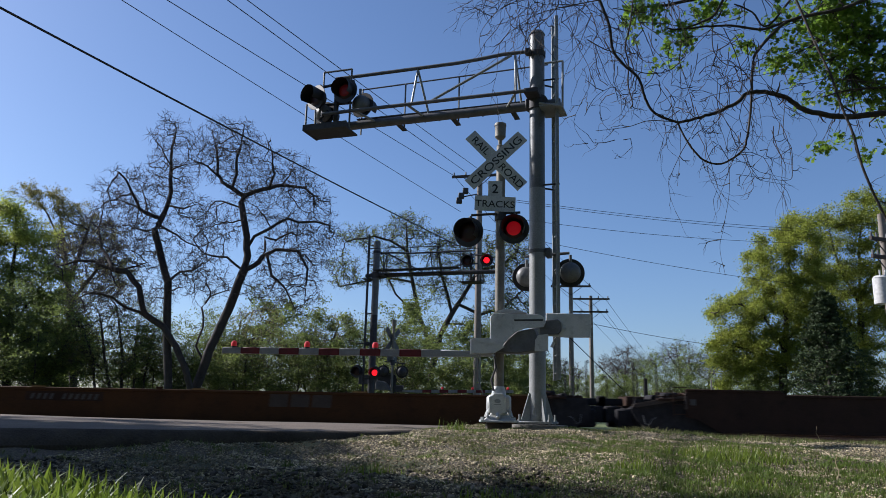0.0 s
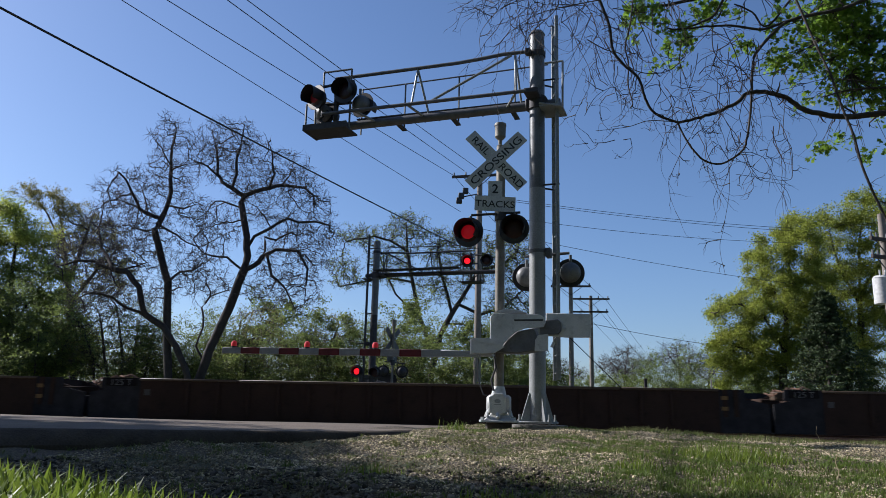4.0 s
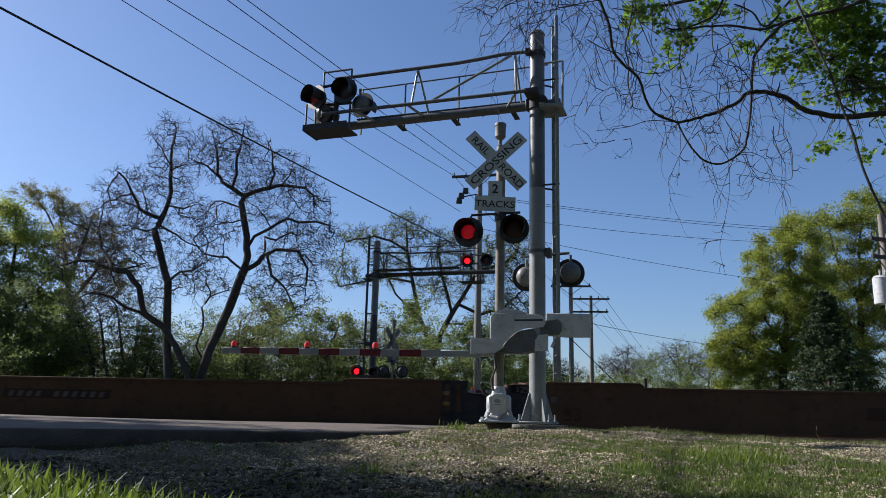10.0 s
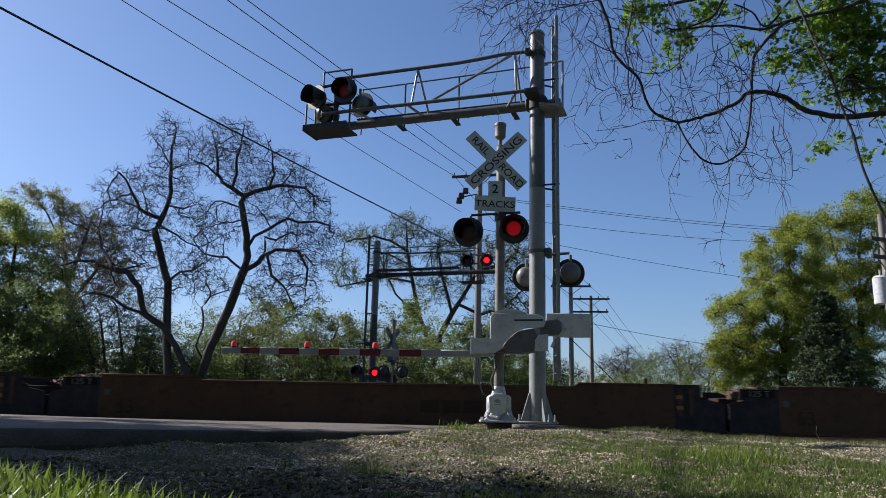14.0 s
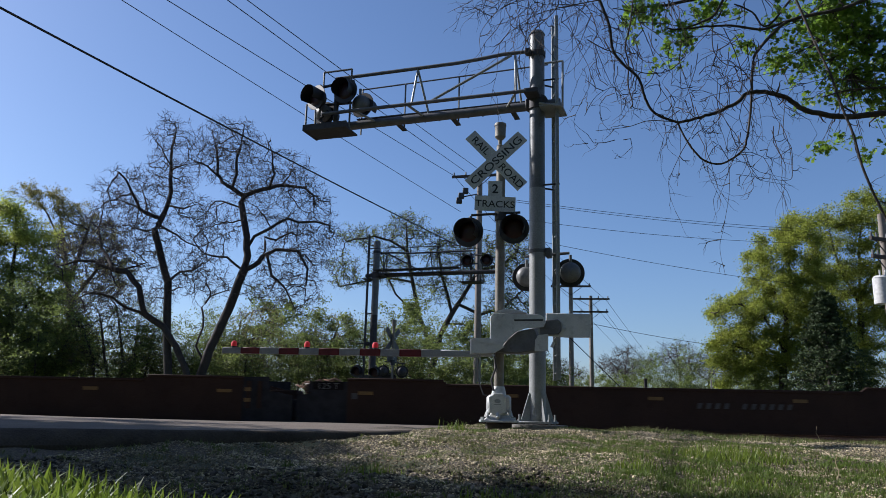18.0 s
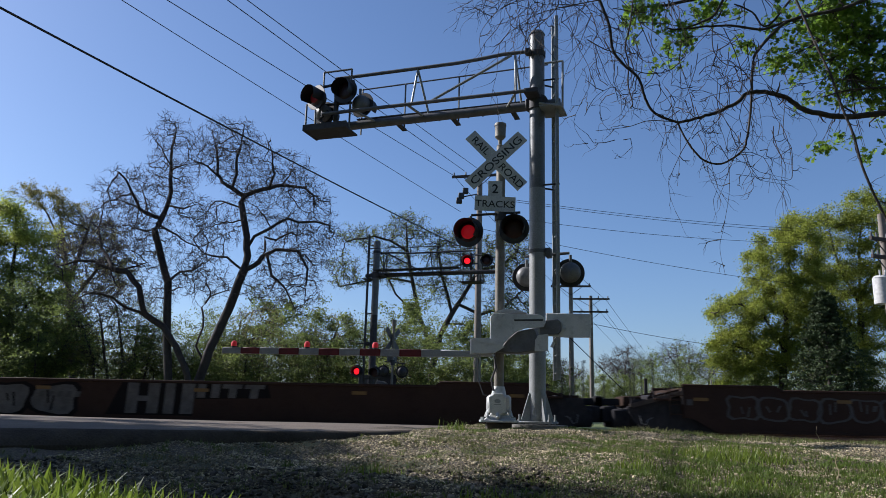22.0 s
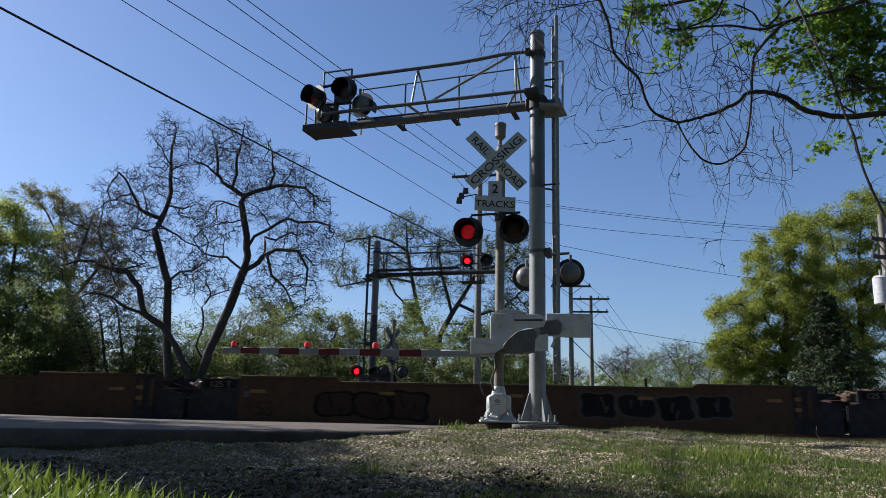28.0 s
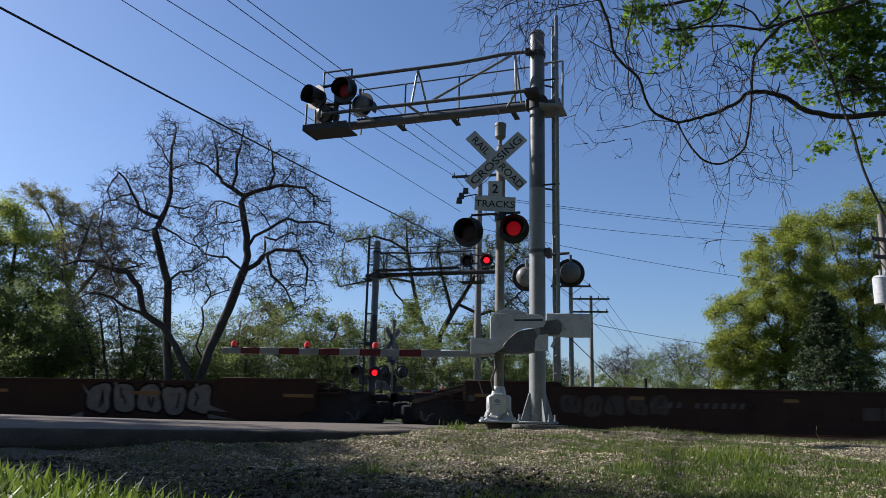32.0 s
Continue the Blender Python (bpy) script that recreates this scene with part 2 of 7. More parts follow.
def words(text, size, parent, material, m, name="lettering", squeeze=1.0, depth=0.002, offset=0.0):
    """Flat raised letters as one mesh, centred at m, read along x and upward along y of m."""
    cu = bpy.data.curves.new("letters", "FONT")
    cu.body, cu.size, cu.align_x, cu.align_y, cu.extrude, cu.offset = text, size, "CENTER", "CENTER", depth, offset
    tmp = bpy.data.objects.new("letters", cu)
    scene.collection.objects.link(tmp)
    me = bpy.data.meshes.new_from_object(tmp.evaluated_get(bpy.context.evaluated_depsgraph_get()))
    bpy.data.objects.remove(tmp)
    bpy.data.curves.remove(cu)
    me.materials.clear()
    me.materials.append(material)
    me.transform(Matrix.Diagonal((squeeze, 1, 1, 1)))
    ob = new(name, me)
    ob.parent, ob.matrix_basis = parent, m
    return ob


UPRIGHT = pose(0, 0, 0, 90)      # turns a flat lettering to stand and face -y


def mesh_np(name, verts, faces, material, smooth=False):
    """A mesh from numpy arrays; faces all of one size."""
    me = bpy.data.meshes.new(name)
    verts, faces = np.asarray(verts, np.float32), np.asarray(faces, np.int32)
    k = faces.shape[1]
    me.vertices.add(len(verts))
    me.vertices.foreach_set("co", verts.ravel())
    me.loops.add(faces.size)
    me.loops.foreach_set("vertex_index", faces.ravel())
    me.polygons.add(len(faces))
    me.polygons.foreach_set("loop_start", np.arange(0, faces.size, k, dtype=np.int32))
    me.materials.append(material)
    me.update(calc_edges=True)
    me.validate()
    if smooth:
        me.shade_smooth()
    return me


# ---------------- ground, road, tracks ----------------
def smooth_step(a, b, v):
    t = np.clip((v - a) / (b - a), 0, 1)
    return t * t * (3 - 2 * t)


TRACK_NEAR, TRACK_FAR = 18.3, 22.75       # centre lines of the two tracks
GRADE = 0.0066                            # the tracks climb to the right


def rail_z(x):
    return GRADE * (x - 9.0)


def road_edge(y):
    """x of the road's edge on the signal's side; it flares out towards a side road near the camera."""
    return np.interp(y, [-60, 0, 5, 7.0, 7.7, 8.3, 8.8, 9.2, 9.7, 10.4, 14.5, 60, 120], [-24, -12, -7.6, -5.3, -4.25, -3.3, -2.4, -1.7, -1.15, -0.78, 0.25, 11.6, 26.6])


def ground_z(x, y):
    """Height of the ground, rail tops at 0."""
    x, y = np.asarray(x, float), np.asarray(y, float)
    prof = np.interp(y, [-40, 0.4, 1.5, 3.0, 4.6, 6.5, 8.5, 10.5, 12.2, 13.8, 15.5, 17, 24.5, 26, 30, 60, 400],
                     [0.02, 0.02, -0.05, -0.42, -0.36, -0.2, -0.08, 0.03, 0.11, 0.12, -0.05, -0.3, -0.3, -0.1, 0.05, 0.2, 0.6])
    edge = 0.98 + np.clip(-0.25 - x, -1, 3) * 0.93
    lawn = smooth_step(0.3, 0.0, y - edge) * smooth_step(0.4, -0.1, x)
    side = -0.07 * smooth_step(1.0, -1.5, x) * smooth_step(5, 9, y) * smooth_step(17, 14, y)
    side = side - 0.12 * smooth_step(2.5, 6, x) * smooth_step(9, 12, y) * smooth_step(17, 14, y)
    side = side + 0.07 * smooth_step(2.2, 0.2, x - road_edge(y)) * smooth_step(-1.5, -0.2, x - road_edge(y)) * smooth_step(6, 7.5, y) * smooth_step(12.5, 9.5, y)
    side = side + GRADE * np.clip(x - 9, -60, 60) * smooth_step(15.5, 17, y) * smooth_step(27, 25, y)
    lump = 0.034 * np.sin(x * 2.1 + 0.7 * np.sin(y * 1.7)) * np.sin(y * 1.9 + x * 0.6) + 0.016 * np.sin(x * 5.3 + y * 3.1) * np.sin(y * 4.7 - x)
    lump = lump * smooth_step(3.0, 5.5, y) * smooth_step(17, 15, y)
    return (prof + side + lump) * (1 - lawn) + 0.15 * lawn


def axis(lo, hi, step, far, n):
    mid = np.arange(lo, hi + 1e-6, step)
    out = np.geomspace(1.0, far, n)
    return np.concatenate([lo - out[::-1], mid, hi + out])


gx, gy = axis(-9, 9, 0.12, 1500, 26), np.concatenate([-np.geomspace(1, 800, 18)[::-1], np.arange(-0.4, 17, 0.12), np.arange(17.2, 32, 0.6), 32 + np.geomspace(1, 1500, 30)])
GX, GY = np.meshgrid(gx, gy)
GZ = ground_z(GX, GY)
nx_, ny_ = len(gx), len(gy)
idx = np.arange(nx_ * ny_).reshape(ny_, nx_)
quads = np.stack([idx[:-1, :-1], idx[:-1, 1:], idx[1:, 1:], idx[1:, :-1]], -1).reshape(-1, 4)
ground = new("ground", mesh_np("ground", np.stack([GX, GY, GZ], -1).reshape(-1, 3), quads, M_GROUND, True))
tagged(ground, "gravelly verge with patchy grass beside the crossing", "ground", kind="structure")


def build_road():
    bm = BM()
    ys = [-60, -30, -10, 0, 3, 5, 6, 7, 7.35, 7.7, 8, 8.3, 8.55, 8.8, 9, 9.2, 9.45, 9.7, 10, 10.4, 11, 12, 13, 14, 15, 16, 17, 18, 20, 21, 22, 24, 25, 27, 30, 40, 60, 120]
    offs = [-13.4, -13.2, -9.5, -7.2, -5.5, -3.6, -1.8, -0.6, -0.12, 0.0]
    rows = []
    for y in ys:
        z0 = float(np.interp(y, [-60, 0, 6, 11, 14, 17, 25, 28, 120], [0.05, 0.05, 0.07, 0.075, 0.05, 0.012, 0.012, 0.0, 0.3]))
        row = []
        for o in offs:
            crown = 0.02 * max(0.0, 1 - ((o + 3.6) / 3.8) ** 2)
            wob = 0.03 * math.sin(y * 3.1) + 0.02 * math.sin(y * 7.7) if o > -0.05 else 0
            bank = 0.011 * max(0.0, -o - 2.0) * float(smooth_step(6, 10, y) * smooth_step(17, 15, y))
            row.append(bm.verts.new((float(road_edge(y)) + o + wob, y, z0 + crown + bank)))
        row.insert(0, bm.verts.new((row[0].co.x - 0.02, y, row[0].co.z - 0.5)))
        # the edge slopes off, wider towards the side road
        wide = float(np.interp(y, [5.5, 7.5, 9.2], [1.3, 0.6, 0.12]))
        xe, ze = row[-1].co.x, row[-1].co.z
        for u, dz in ((0.3, -0.02), (0.75, -0.08), (1.0, -0.15), (1.1, -0.5)):
            row.append(bm.verts.new((xe + 0.04 + wide * u, y, ze + dz)))
        rows.append(row)
    for a, b in zip(rows, rows[1:]):
        for k in range(len(a) - 1):
            f = bm.faces.new((a[k], a[k + 1], b[k + 1], b[k]))
            f.material_index = 1 if k >= len(a) - 5 else 0
    ob = solo("road", bm, [M_ASPHALT, M_SHOULDER], "worn grey asphalt road over the tracks", "road", kind="structure")
    return ob


build_road()


def build_track(yc, name):
    bm = BM()
    prof = [(-2.6, -0.36), (-1.75, -0.2), (1.75, -0.2), (2.6, -0.36)]
    for x in (-140, -60, 0, 60, 140):
        for y, z in prof:
            bm.verts.new((x, yc + y, z))
    bm.verts.ensure_lookup_table()
    for i in range(4):
        for k in range(3):
            a = i * 4 + k
            bm.faces.new((bm.verts[a], bm.verts[a + 1], bm.verts[a + 5], bm.verts[a + 4]))
    bed = solo(name, bm, M_BALLAST, "grey crushed stone track bed", "track bed", kind="structure", m=pose(0, 0, rail_z(0), 0, -math.degrees(math.atan(GRADE)), 0))
    tie = BM()
    box(tie, -0.115, 0.115, -1.3, 1.3, -0.32, -0.175, 0.012)
    tie_me = finish(tie, "tie", M_TIE)
    for i in range(60):
        x = -15.9 + 0.53 * i
        if abs(x - float(road_edge(yc)) + 3.7) < 3.9:
            continue
        t = new("tie", tie_me)
        t.parent = bed
        t.location = (x, yc, 0)
    rails = BM()
    for s in (-0.7525, 0.7525):
        prof = [(-0.07, -0.175), (0.07, -0.175), (0.07, -0.165), (0.01, -0.15), (0.01, -0.05), (0.036, -0.04), (0.036, 0.0), (-0.036, 0.0), (-0.036, -0.04), (-0.01, -0.05), (-0.01, -0.15), (-0.07, -0.165)]
        rows = [[rails.verts.new((x, yc + s + y, z)) for y, z in prof] for x in (-140, 140)]
        for k in range(len(prof)):
            k2 = (k + 1) % len(prof)
            rails.faces.new((rows[0][k], rows[0][k2], rows[1][k2], rows[1][k]))
    part("rails", rails, M_RAIL, bed, "pair of steel rails", smooth=False)


build_track(TRACK_NEAR, "track_1")
build_track(TRACK_FAR, "track_2")


# ---------------- crossing signals ----------------
BULBS = []       # moving lamp faces: (object, side, rest pose, lit pose)


def flasher(parent, m, side, face, back=None, name="flasher"):
    """A round crossing light that faces -y of m: backboard and bowl, with hood, lens and the lit face that comes forward."""
    bm = BM()
    lathe(bm, [(0.0, 0.012), (0.252, 0.012), (0.256, 0.004), (0.252, -0.004), (0.165, -0.004)], 32)
    lathe(bm, [(0.0, 0.012), (0.18, 0.0125), (0.185, 0.05), (0.165, 0.13), (0.11, 0.185), (0.0, 0.2)], 24)
    cyl(bm, (0, 0.1, 0.13), (0, 0.1, 0.3), 0.028, n=10)
    for f in bm.faces:
        f.material_index = 1 if f.calc_center_median().y > 0.02 else 0
    lamp = part(name, bm, [M_BLACK, back or M_BOWL], parent, "round red flashing light with a black backboard", m)
    hood = BM()
    lathe(hood, [(0.178, -0.004), (0.186, -0.09), (0.19, -0.24)], 18, None, radians(250), radians(-35))
    lathe(hood, [(0.184, -0.24), (0.18, -0.09), (0.172, -0.004)], 18, None, radians(250), radians(-35))
    part("hood", hood, M_BLACK, lamp, "curved black visor")
    lens = BM()
    lathe(lens, [(0.17, -0.004), (0.15, -0.02), (0.1, -0.03), (0.0, -0.036)], 24)
    part("lens", lens, M_LENS, lamp, "dark red lens")
    bulb = BM()
    lathe(bulb, [(0.122, 0.0), (0.113, -0.008), (0.07, -0.016), (0.0, -0.022)], 24)
    b = part("lamp_face", bulb, face, lamp, "glowing red lamp face")
    BULBS.append((b, side, pose(0, 0.03, 0), pose(0, -0.03, 0)))
    return lamp


def turned(rz):
    return pose(0, 0, 0, 0, 0, rz)


M_SIGN_FACE = M_SIGN
M_ALU_NEAR = M_ALU


def build_gate(base, rz, group, facing_us):
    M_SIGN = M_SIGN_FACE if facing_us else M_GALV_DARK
    # far gate's castings take dark steel, their shade put into the colour
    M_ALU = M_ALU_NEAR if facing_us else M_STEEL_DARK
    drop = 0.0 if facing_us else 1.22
    face = turned(0 if facing_us else 58)
    g = thing("crossing_gate", pose(*base, 0, 0, rz), "lowered crossing gate with striped arm, crossbuck and red flashing lights", "crossing gate", group)
    bm = BM()
    box(bm, -0.2, 0.2, -0.17, 0.17, -0.3, 0.085, 0.02)
    # dark tie colour stands in for the shadow beneath the base plate
    part("foundation", bm, M_TIE, g, "foundation block darkened as the shadow under the plate")
    bm = BM()
    box(bm, -0.3, 0.3, -0.26, 0.26, 0.088, 0.125, 0.008)
    for x, y in ((-0.26, -0.2), (0.24, -0.2), (-0.26, 0.2), (0.24, 0.2)):
        cyl(bm, (x, y, 0.12), (x, y, 0.17), 0.022, n=6)
    part("base_plate", bm, M_ALU, g)
    bm = BM()
    bmesh.ops.create_cone(bm, cap_ends=True, segments=4, radius1=0.33, radius2=0.2, depth=0.08, matrix=Matrix.Translation((0, 0, 0.165)) @ pose(0, 0, 0, 0, 0, 45))
    box(bm, -0.13, 0.13, -0.13, 0.13, 0.19, 0.26, 0.02)
    box(bm, -0.19, 0.19, -0.17, 0.17, 0.25, 0.52, 0.04)
    for k in range(4):
        cyl(bm, (0.2 * (k % 2 * 2 - 1), 0.19 * (k // 2 * 2 - 1), 0.17), (0.16 * (k % 2 * 2 - 1), 0.15 * (k // 2 * 2 - 1), 0.3), 0.024, 0.02, n=8)
    bmesh.ops.create_cone(bm, cap_ends=True, segments=16, radius1=0.125, radius2=0.09, depth=0.14, matrix=Matrix.Translation((0, 0, 0.585)))
    part("mast_base", bm, M_ALU, g, "cast aluminium junction box base")
    bm = BM()
    outline = [(-0.17, 0.24), (-0.12, 0.24), (-0.1, 0.2), (0.02, 0.2), (0.04, 0.24), (0.1, 0.24), (0.1, 0.48), (0.06, 0.5), (0.05, 0.54), (-0.1, 0.54), (-0.11, 0.5), (-0.17, 0.48)]
    plate(bm, outline, -0.215, -0.172, 0.008)
    for x, z in ((-0.14, 0.27), (0.07, 0.27), (-0.14, 0.46), (0.07, 0.46)):
        cyl(bm, (x, -0.23, z), (x, -0.21, z), 0.014, n=8)
    cyl(bm, (-0.03, -0.26, 0.16), (-0.03, -0.17, 0.23), 0.03, 0.045, 8)
    door = part("base_door", bm, M_ALU, g, "pale cast cover with a raised emblem")
    bm = BM()
    lathe(bm, [(0.0, -0.219), (0.03, -0.219), (0.034, -0.215)], 12, Matrix.Translation((-0.035, 0, 0.42)) @ Matrix.Diagonal((1.5, 1, 1, 1)))
    box(bm, -0.09, 0.02, -0.2185, -0.2155, 0.36, 0.372)
    part("emblem", bm, M_GALV, door)
    bm = BM()
    cyl(bm, (0, 0, 0.6), (0, 0, 4.74 - drop * 0.75), 0.08 if facing_us else 0.055, 0.076 if facing_us else 0.052, 20)
    part("mast", bm, M_RUSTPOLE, g, "rust-streaked galvanised signal mast")
    bm = BM()
    pipe(bm, [(-0.09, -0.09, 0.58), (-0.13, -0.11, 0.75), (-0.06, -0.1, 0.95), (-0.1, -0.09, 1.25)], 0.018, 8)
    pipe(bm, [(-0.33, 0.02, 1.25), (-0.35, 0.03, 0.8), (-0.25, 0.0, 0.52), (-0.12, 0.0, 0.5)], 0.009, 6)
    part("conduit", bm, M_STEEL_DARK, g, "looping cable conduit")
    bm = BM()
    lathe(bm, [(0.0, 0.0), (0.1, 0.0), (0.104, 0.02), (0.104, 0.045), (0.096, 0.05), (0.093, 0.24), (0.06, 0.28), (0.035, 0.3), (0.03, 0.38), (0.06, 0.4), (0.05, 0.46)], 18, Matrix.Translation((-0.015, 0, 5.16 - drop * 0.9)) @ pose(0, 0, 0, -90))
    part("bell", bm, M_RUSTPOLE, g, "weathered crossing bell")
    # signs
    for turn, text, off in ((-45, "CROSSING", 0.0), (45, "RAIL      ROAD", 0.012)):
        bm = BM()
        box(bm, -0.64, 0.64, -0.004, 0.004, -0.115, 0.115, 0.0)
        mm = face @ pose(-0.09, -0.1 + off, 4.462 - drop) @ Matrix.Rotation(radians(turn), 4, "Y")
        blade = part("crossbuck_blade", bm, M_SIGN, g, "white blade with black letters", mm)
        if off:
            words("RAIL", 0.18, blade, M_LETTER, pose(-0.37, -0.0065, -0.01) @ UPRIGHT, squeeze=1.04, offset=0.001)
            words("ROAD", 0.18, blade, M_LETTER, pose(0.37, -0.0065, -0.01) @ UPRIGHT, squeeze=1.04, offset=0.001)
        else:
            words(text, 0.18, blade, M_LETTER, pose(0, -0.0065, -0.01) @ UPRIGHT, squeeze=1.36, offset=0.001)
    bm = BM()
    box(bm, -0.12, 0.12, -0.004, 0.004, -0.135, 0.135)
    two = part("track_count_sign", bm, M_SIGN, g, "small white sign with the number of tracks", face @ pose(-0.1, -0.1, 3.955 - drop))
    words("2", 0.22, two, M_LETTER, pose(0, -0.0065, -0.01) @ UPRIGHT, offset=0.004)
    bm = BM()
    box(bm, -0.345, 0.345, -0.004, 0.004, -0.13, 0.13)
    tr = part("tracks_sign", bm, M_SIGN, g, "white sign reading tracks", face @ pose(-0.1, -0.1, 3.69 - drop, 0, 1.5))
    words("TRACKS", 0.165, tr, M_LETTER, pose(0, -0.0065, -0.01) @ UPRIGHT, squeeze=1.1, offset=0.001)
    for z in (4.4, 4.56, 3.99, 3.73):
        bm = BM()
        cyl(bm, (-0.09, -0.09, z - drop), (0, 0, z - drop), 0.02, n=8)
        part("sign_bracket", bm, M_GALV, g)
    # lights
    bm = BM()
    cyl(bm, (-0.5, -0.06, 3.49 - drop), (0.33, -0.06, 3.56 - drop), 0.022, n=10)
    cyl(bm, (0, 0, 3.42 - drop), (0, 0, 3.62 - drop), 0.1, n=14)
    part("crossarm", bm, M_STEEL_DARK, g, "dark pipe crossarm with a junction collar")
    if facing_us:
        flasher(g, pose(-0.54, -0.16, 3.17, 0, 0, -20), "L", M_BULB)
        flasher(g, pose(0.215, -0.16, 3.25, 0, 0, -11), "R", M_BULB)
    else:
        # far lamp bowls darkened the same way
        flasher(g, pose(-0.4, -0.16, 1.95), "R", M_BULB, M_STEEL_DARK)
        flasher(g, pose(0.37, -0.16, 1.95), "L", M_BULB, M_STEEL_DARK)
    # gate mechanism, turned to lie across the road
    gm = turned(-15.7) @ Matrix.Translation((0, 0, -0.03)) @ Matrix.Diagonal((0.98, 1, 1, 1))
    bm = BM()
    main = [(-0.097, 1.794), (-0.040, 1.848), (0.718, 1.813), (0.791, 1.767), (0.818, 1.695), (0.781, 1.614), (0.487, 1.598), (0.338, 1.554), (0.227, 1.455), (0.023, 1.230), (-0.090, 1.203)]
    plate(bm, main, -0.27, -0.245, 0.004)
    for x, z in ((-0.009, 1.792), (0.085, 1.827), (-0.046, 1.719), (0.048, 1.754), (0.02, 1.682), (0.123, 1.763), (-0.017, 1.609), (0.058, 1.654)):
        cyl(bm, (x, -0.295, z), (x, -0.265, z), 0.018, n=6)
    for x, z in ((-0.05, 1.22), (-0.05, 1.17)):
        cyl(bm, (x, -0.3, z), (x, -0.2, z), 0.018, n=8)
    bracket = part("gate_bracket", bm, M_ALU, g, "grey cast bracket with bolts and a long slot", gm)
    bm = BM()
    box(bm, 0.301, 0.773, -0.276, -0.269, 1.711, 1.739)
    part("slot", bm, M_BLACK, bracket)
    bm = BM()
    plate(bm, [(-0.062, 1.859), (0.137, 1.912), (0.335, 1.900), (0.503, 1.844)], -0.26, -0.1)
    part("bracket_cover", bm, M_ALU, bracket)
    bm = BM()
    plate(bm, [(-0.428, 1.426), (-0.086, 1.425), (0.150, 1.299), (-0.017, 1.200), (-0.424, 1.190)], -0.3, -0.272, 0.004)
    plate(bm, [(-0.46, 1.17), (-0.12, 1.16), (-0.1, 1.38), (-0.46, 1.4)], -0.06, -0.03, 0.004)
    box(bm, -0.46, -0.12, -0.29, -0.04, 1.39, 1.405)
    plate(bm, [(-0.426, 1.443), (-0.084, 1.433), (0.152, 1.307), (-0.253, 1.370)], -0.312, -0.301)
    part("arm_adapter", bm, M_ALU, g, "grey channel that clamps the arm", gm)
    bm = BM()
    plate(bm, [(0.180, 1.433), (0.339, 1.559), (0.617, 1.603), (0.682, 1.432), (0.663, 1.253), (0.387, 1.208), (0.013, 1.216)], -0.22, 0.14, 0.015)
    part("gate_mechanism", bm, M_CAST_DARK, g, "dull grey gate motor housing", gm)
    bm = BM()
    plate(bm, [(0.630, 1.234), (0.639, 1.412), (0.685, 1.484), (0.850, 1.510), (0.849, 1.234)], -0.24, -0.21, 0.006)
    cyl(bm, (0.9, -0.2, 1.3), (0.94, -0.2, 1.38), 0.025, n=8)
    part("mechanism_cover", bm, M_ALU, g, "grey cover in front of the cantilever mast", gm)
    bm = BM()
    cw = [(0.809, 1.848), (1.535, 1.823), (1.520, 1.459), (1.135, 1.460), (0.807, 1.488)]
    plate(bm, cw, -0.2, -0.1, 0.01)
    for x, z in ((1.1, 1.6), (1.46, 1.66), (1.53, 1.63)):
        cyl(bm, (x, -0.225, z), (x, -0.19, z), 0.024, n=10)
    part("counterweight", bm, M_ALU, g, "grey slab counterweight", gm)
    bm = BM()
    plate(bm, [(0.712, 1.718), (1.005, 1.743), (1.060, 1.688), (1.058, 1.554), (1.013, 1.501), (0.712, 1.502)], -0.235, -0.202, 0.008)
    for x in (0.8, 0.93):
        cyl(bm, (x, -0.25, 1.62), (x, -0.23, 1.62), 0.03, n=10)
    part("counterweight_clamp", bm, M_CAST_DARK, g, "bolted dark link to the counterweight", gm)
    # the arm
    z0, z1 = 1.13, 1.25
    arm = BM()
    box(arm, -0.98, -0.3, -0.2, -0.13, z0 + 0.01, z1 - 0.01, 0.008)
    armp = part("gate_arm", arm, M_GALV, g, "lowered gate arm in red and white stripes", gm @ pose(0, 0, 0, 0, 0.6))
    edges = [0.98, 1.31, 1.70, 2.04, 2.42, 2.80, 3.19, 3.57, 3.96, 4.34, 4.72, 5.1]
    for i, (a, b) in enumerate(zip(edges, edges[1:])):
        bm = BM()
        tap = 0.012 * i / 11
        box(bm, -b + 0.0015, -a, -0.2, -0.135, z0 + tap, z1 - tap * 0.3, 0.004)
        part("stripe", bm, M_STRIPE_R if i % 2 else M_STRIPE_W, armp)
    for s in (2.15, 3.43, 4.88):
        bm = BM()
        cyl(bm, (-s, -0.165, z1 - 0.005), (-s, -0.165, z1 + 0.025), 0.045, n=12)
        lt = part("gate_light", bm, M_STEEL_DARK, armp, "red marker light on the arm")
        bm = BM()
        lathe(bm, [(0.05, 0.0), (0.052, 0.05), (0.04, 0.085), (0.0, 0.1)], 14, Matrix.Translation((-s, -0.165, z1 + 0.02)) @ pose(0, 0, 0, 90))
        part("light_lens", bm, M_TIP, lt, "red dome lens")
    return g


def rod(bm, a, b, r=0.02, n=8):
    cyl(bm, a, b, r, n=n)


# upper mast darker than the galvanised lower mast: shade painted into the colour
M_MAST_TOP = mat("mast steel darkened for shade", (0.13, 0.137, 0.14), (0.105, 0.11, 0.112), 0.45, 0.3, 2.2, 45, 0.05, (0.04, 0.035, 0.03), 0.25, spec=0.4)
M_GALV_NEAR = M_GALV
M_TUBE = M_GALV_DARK


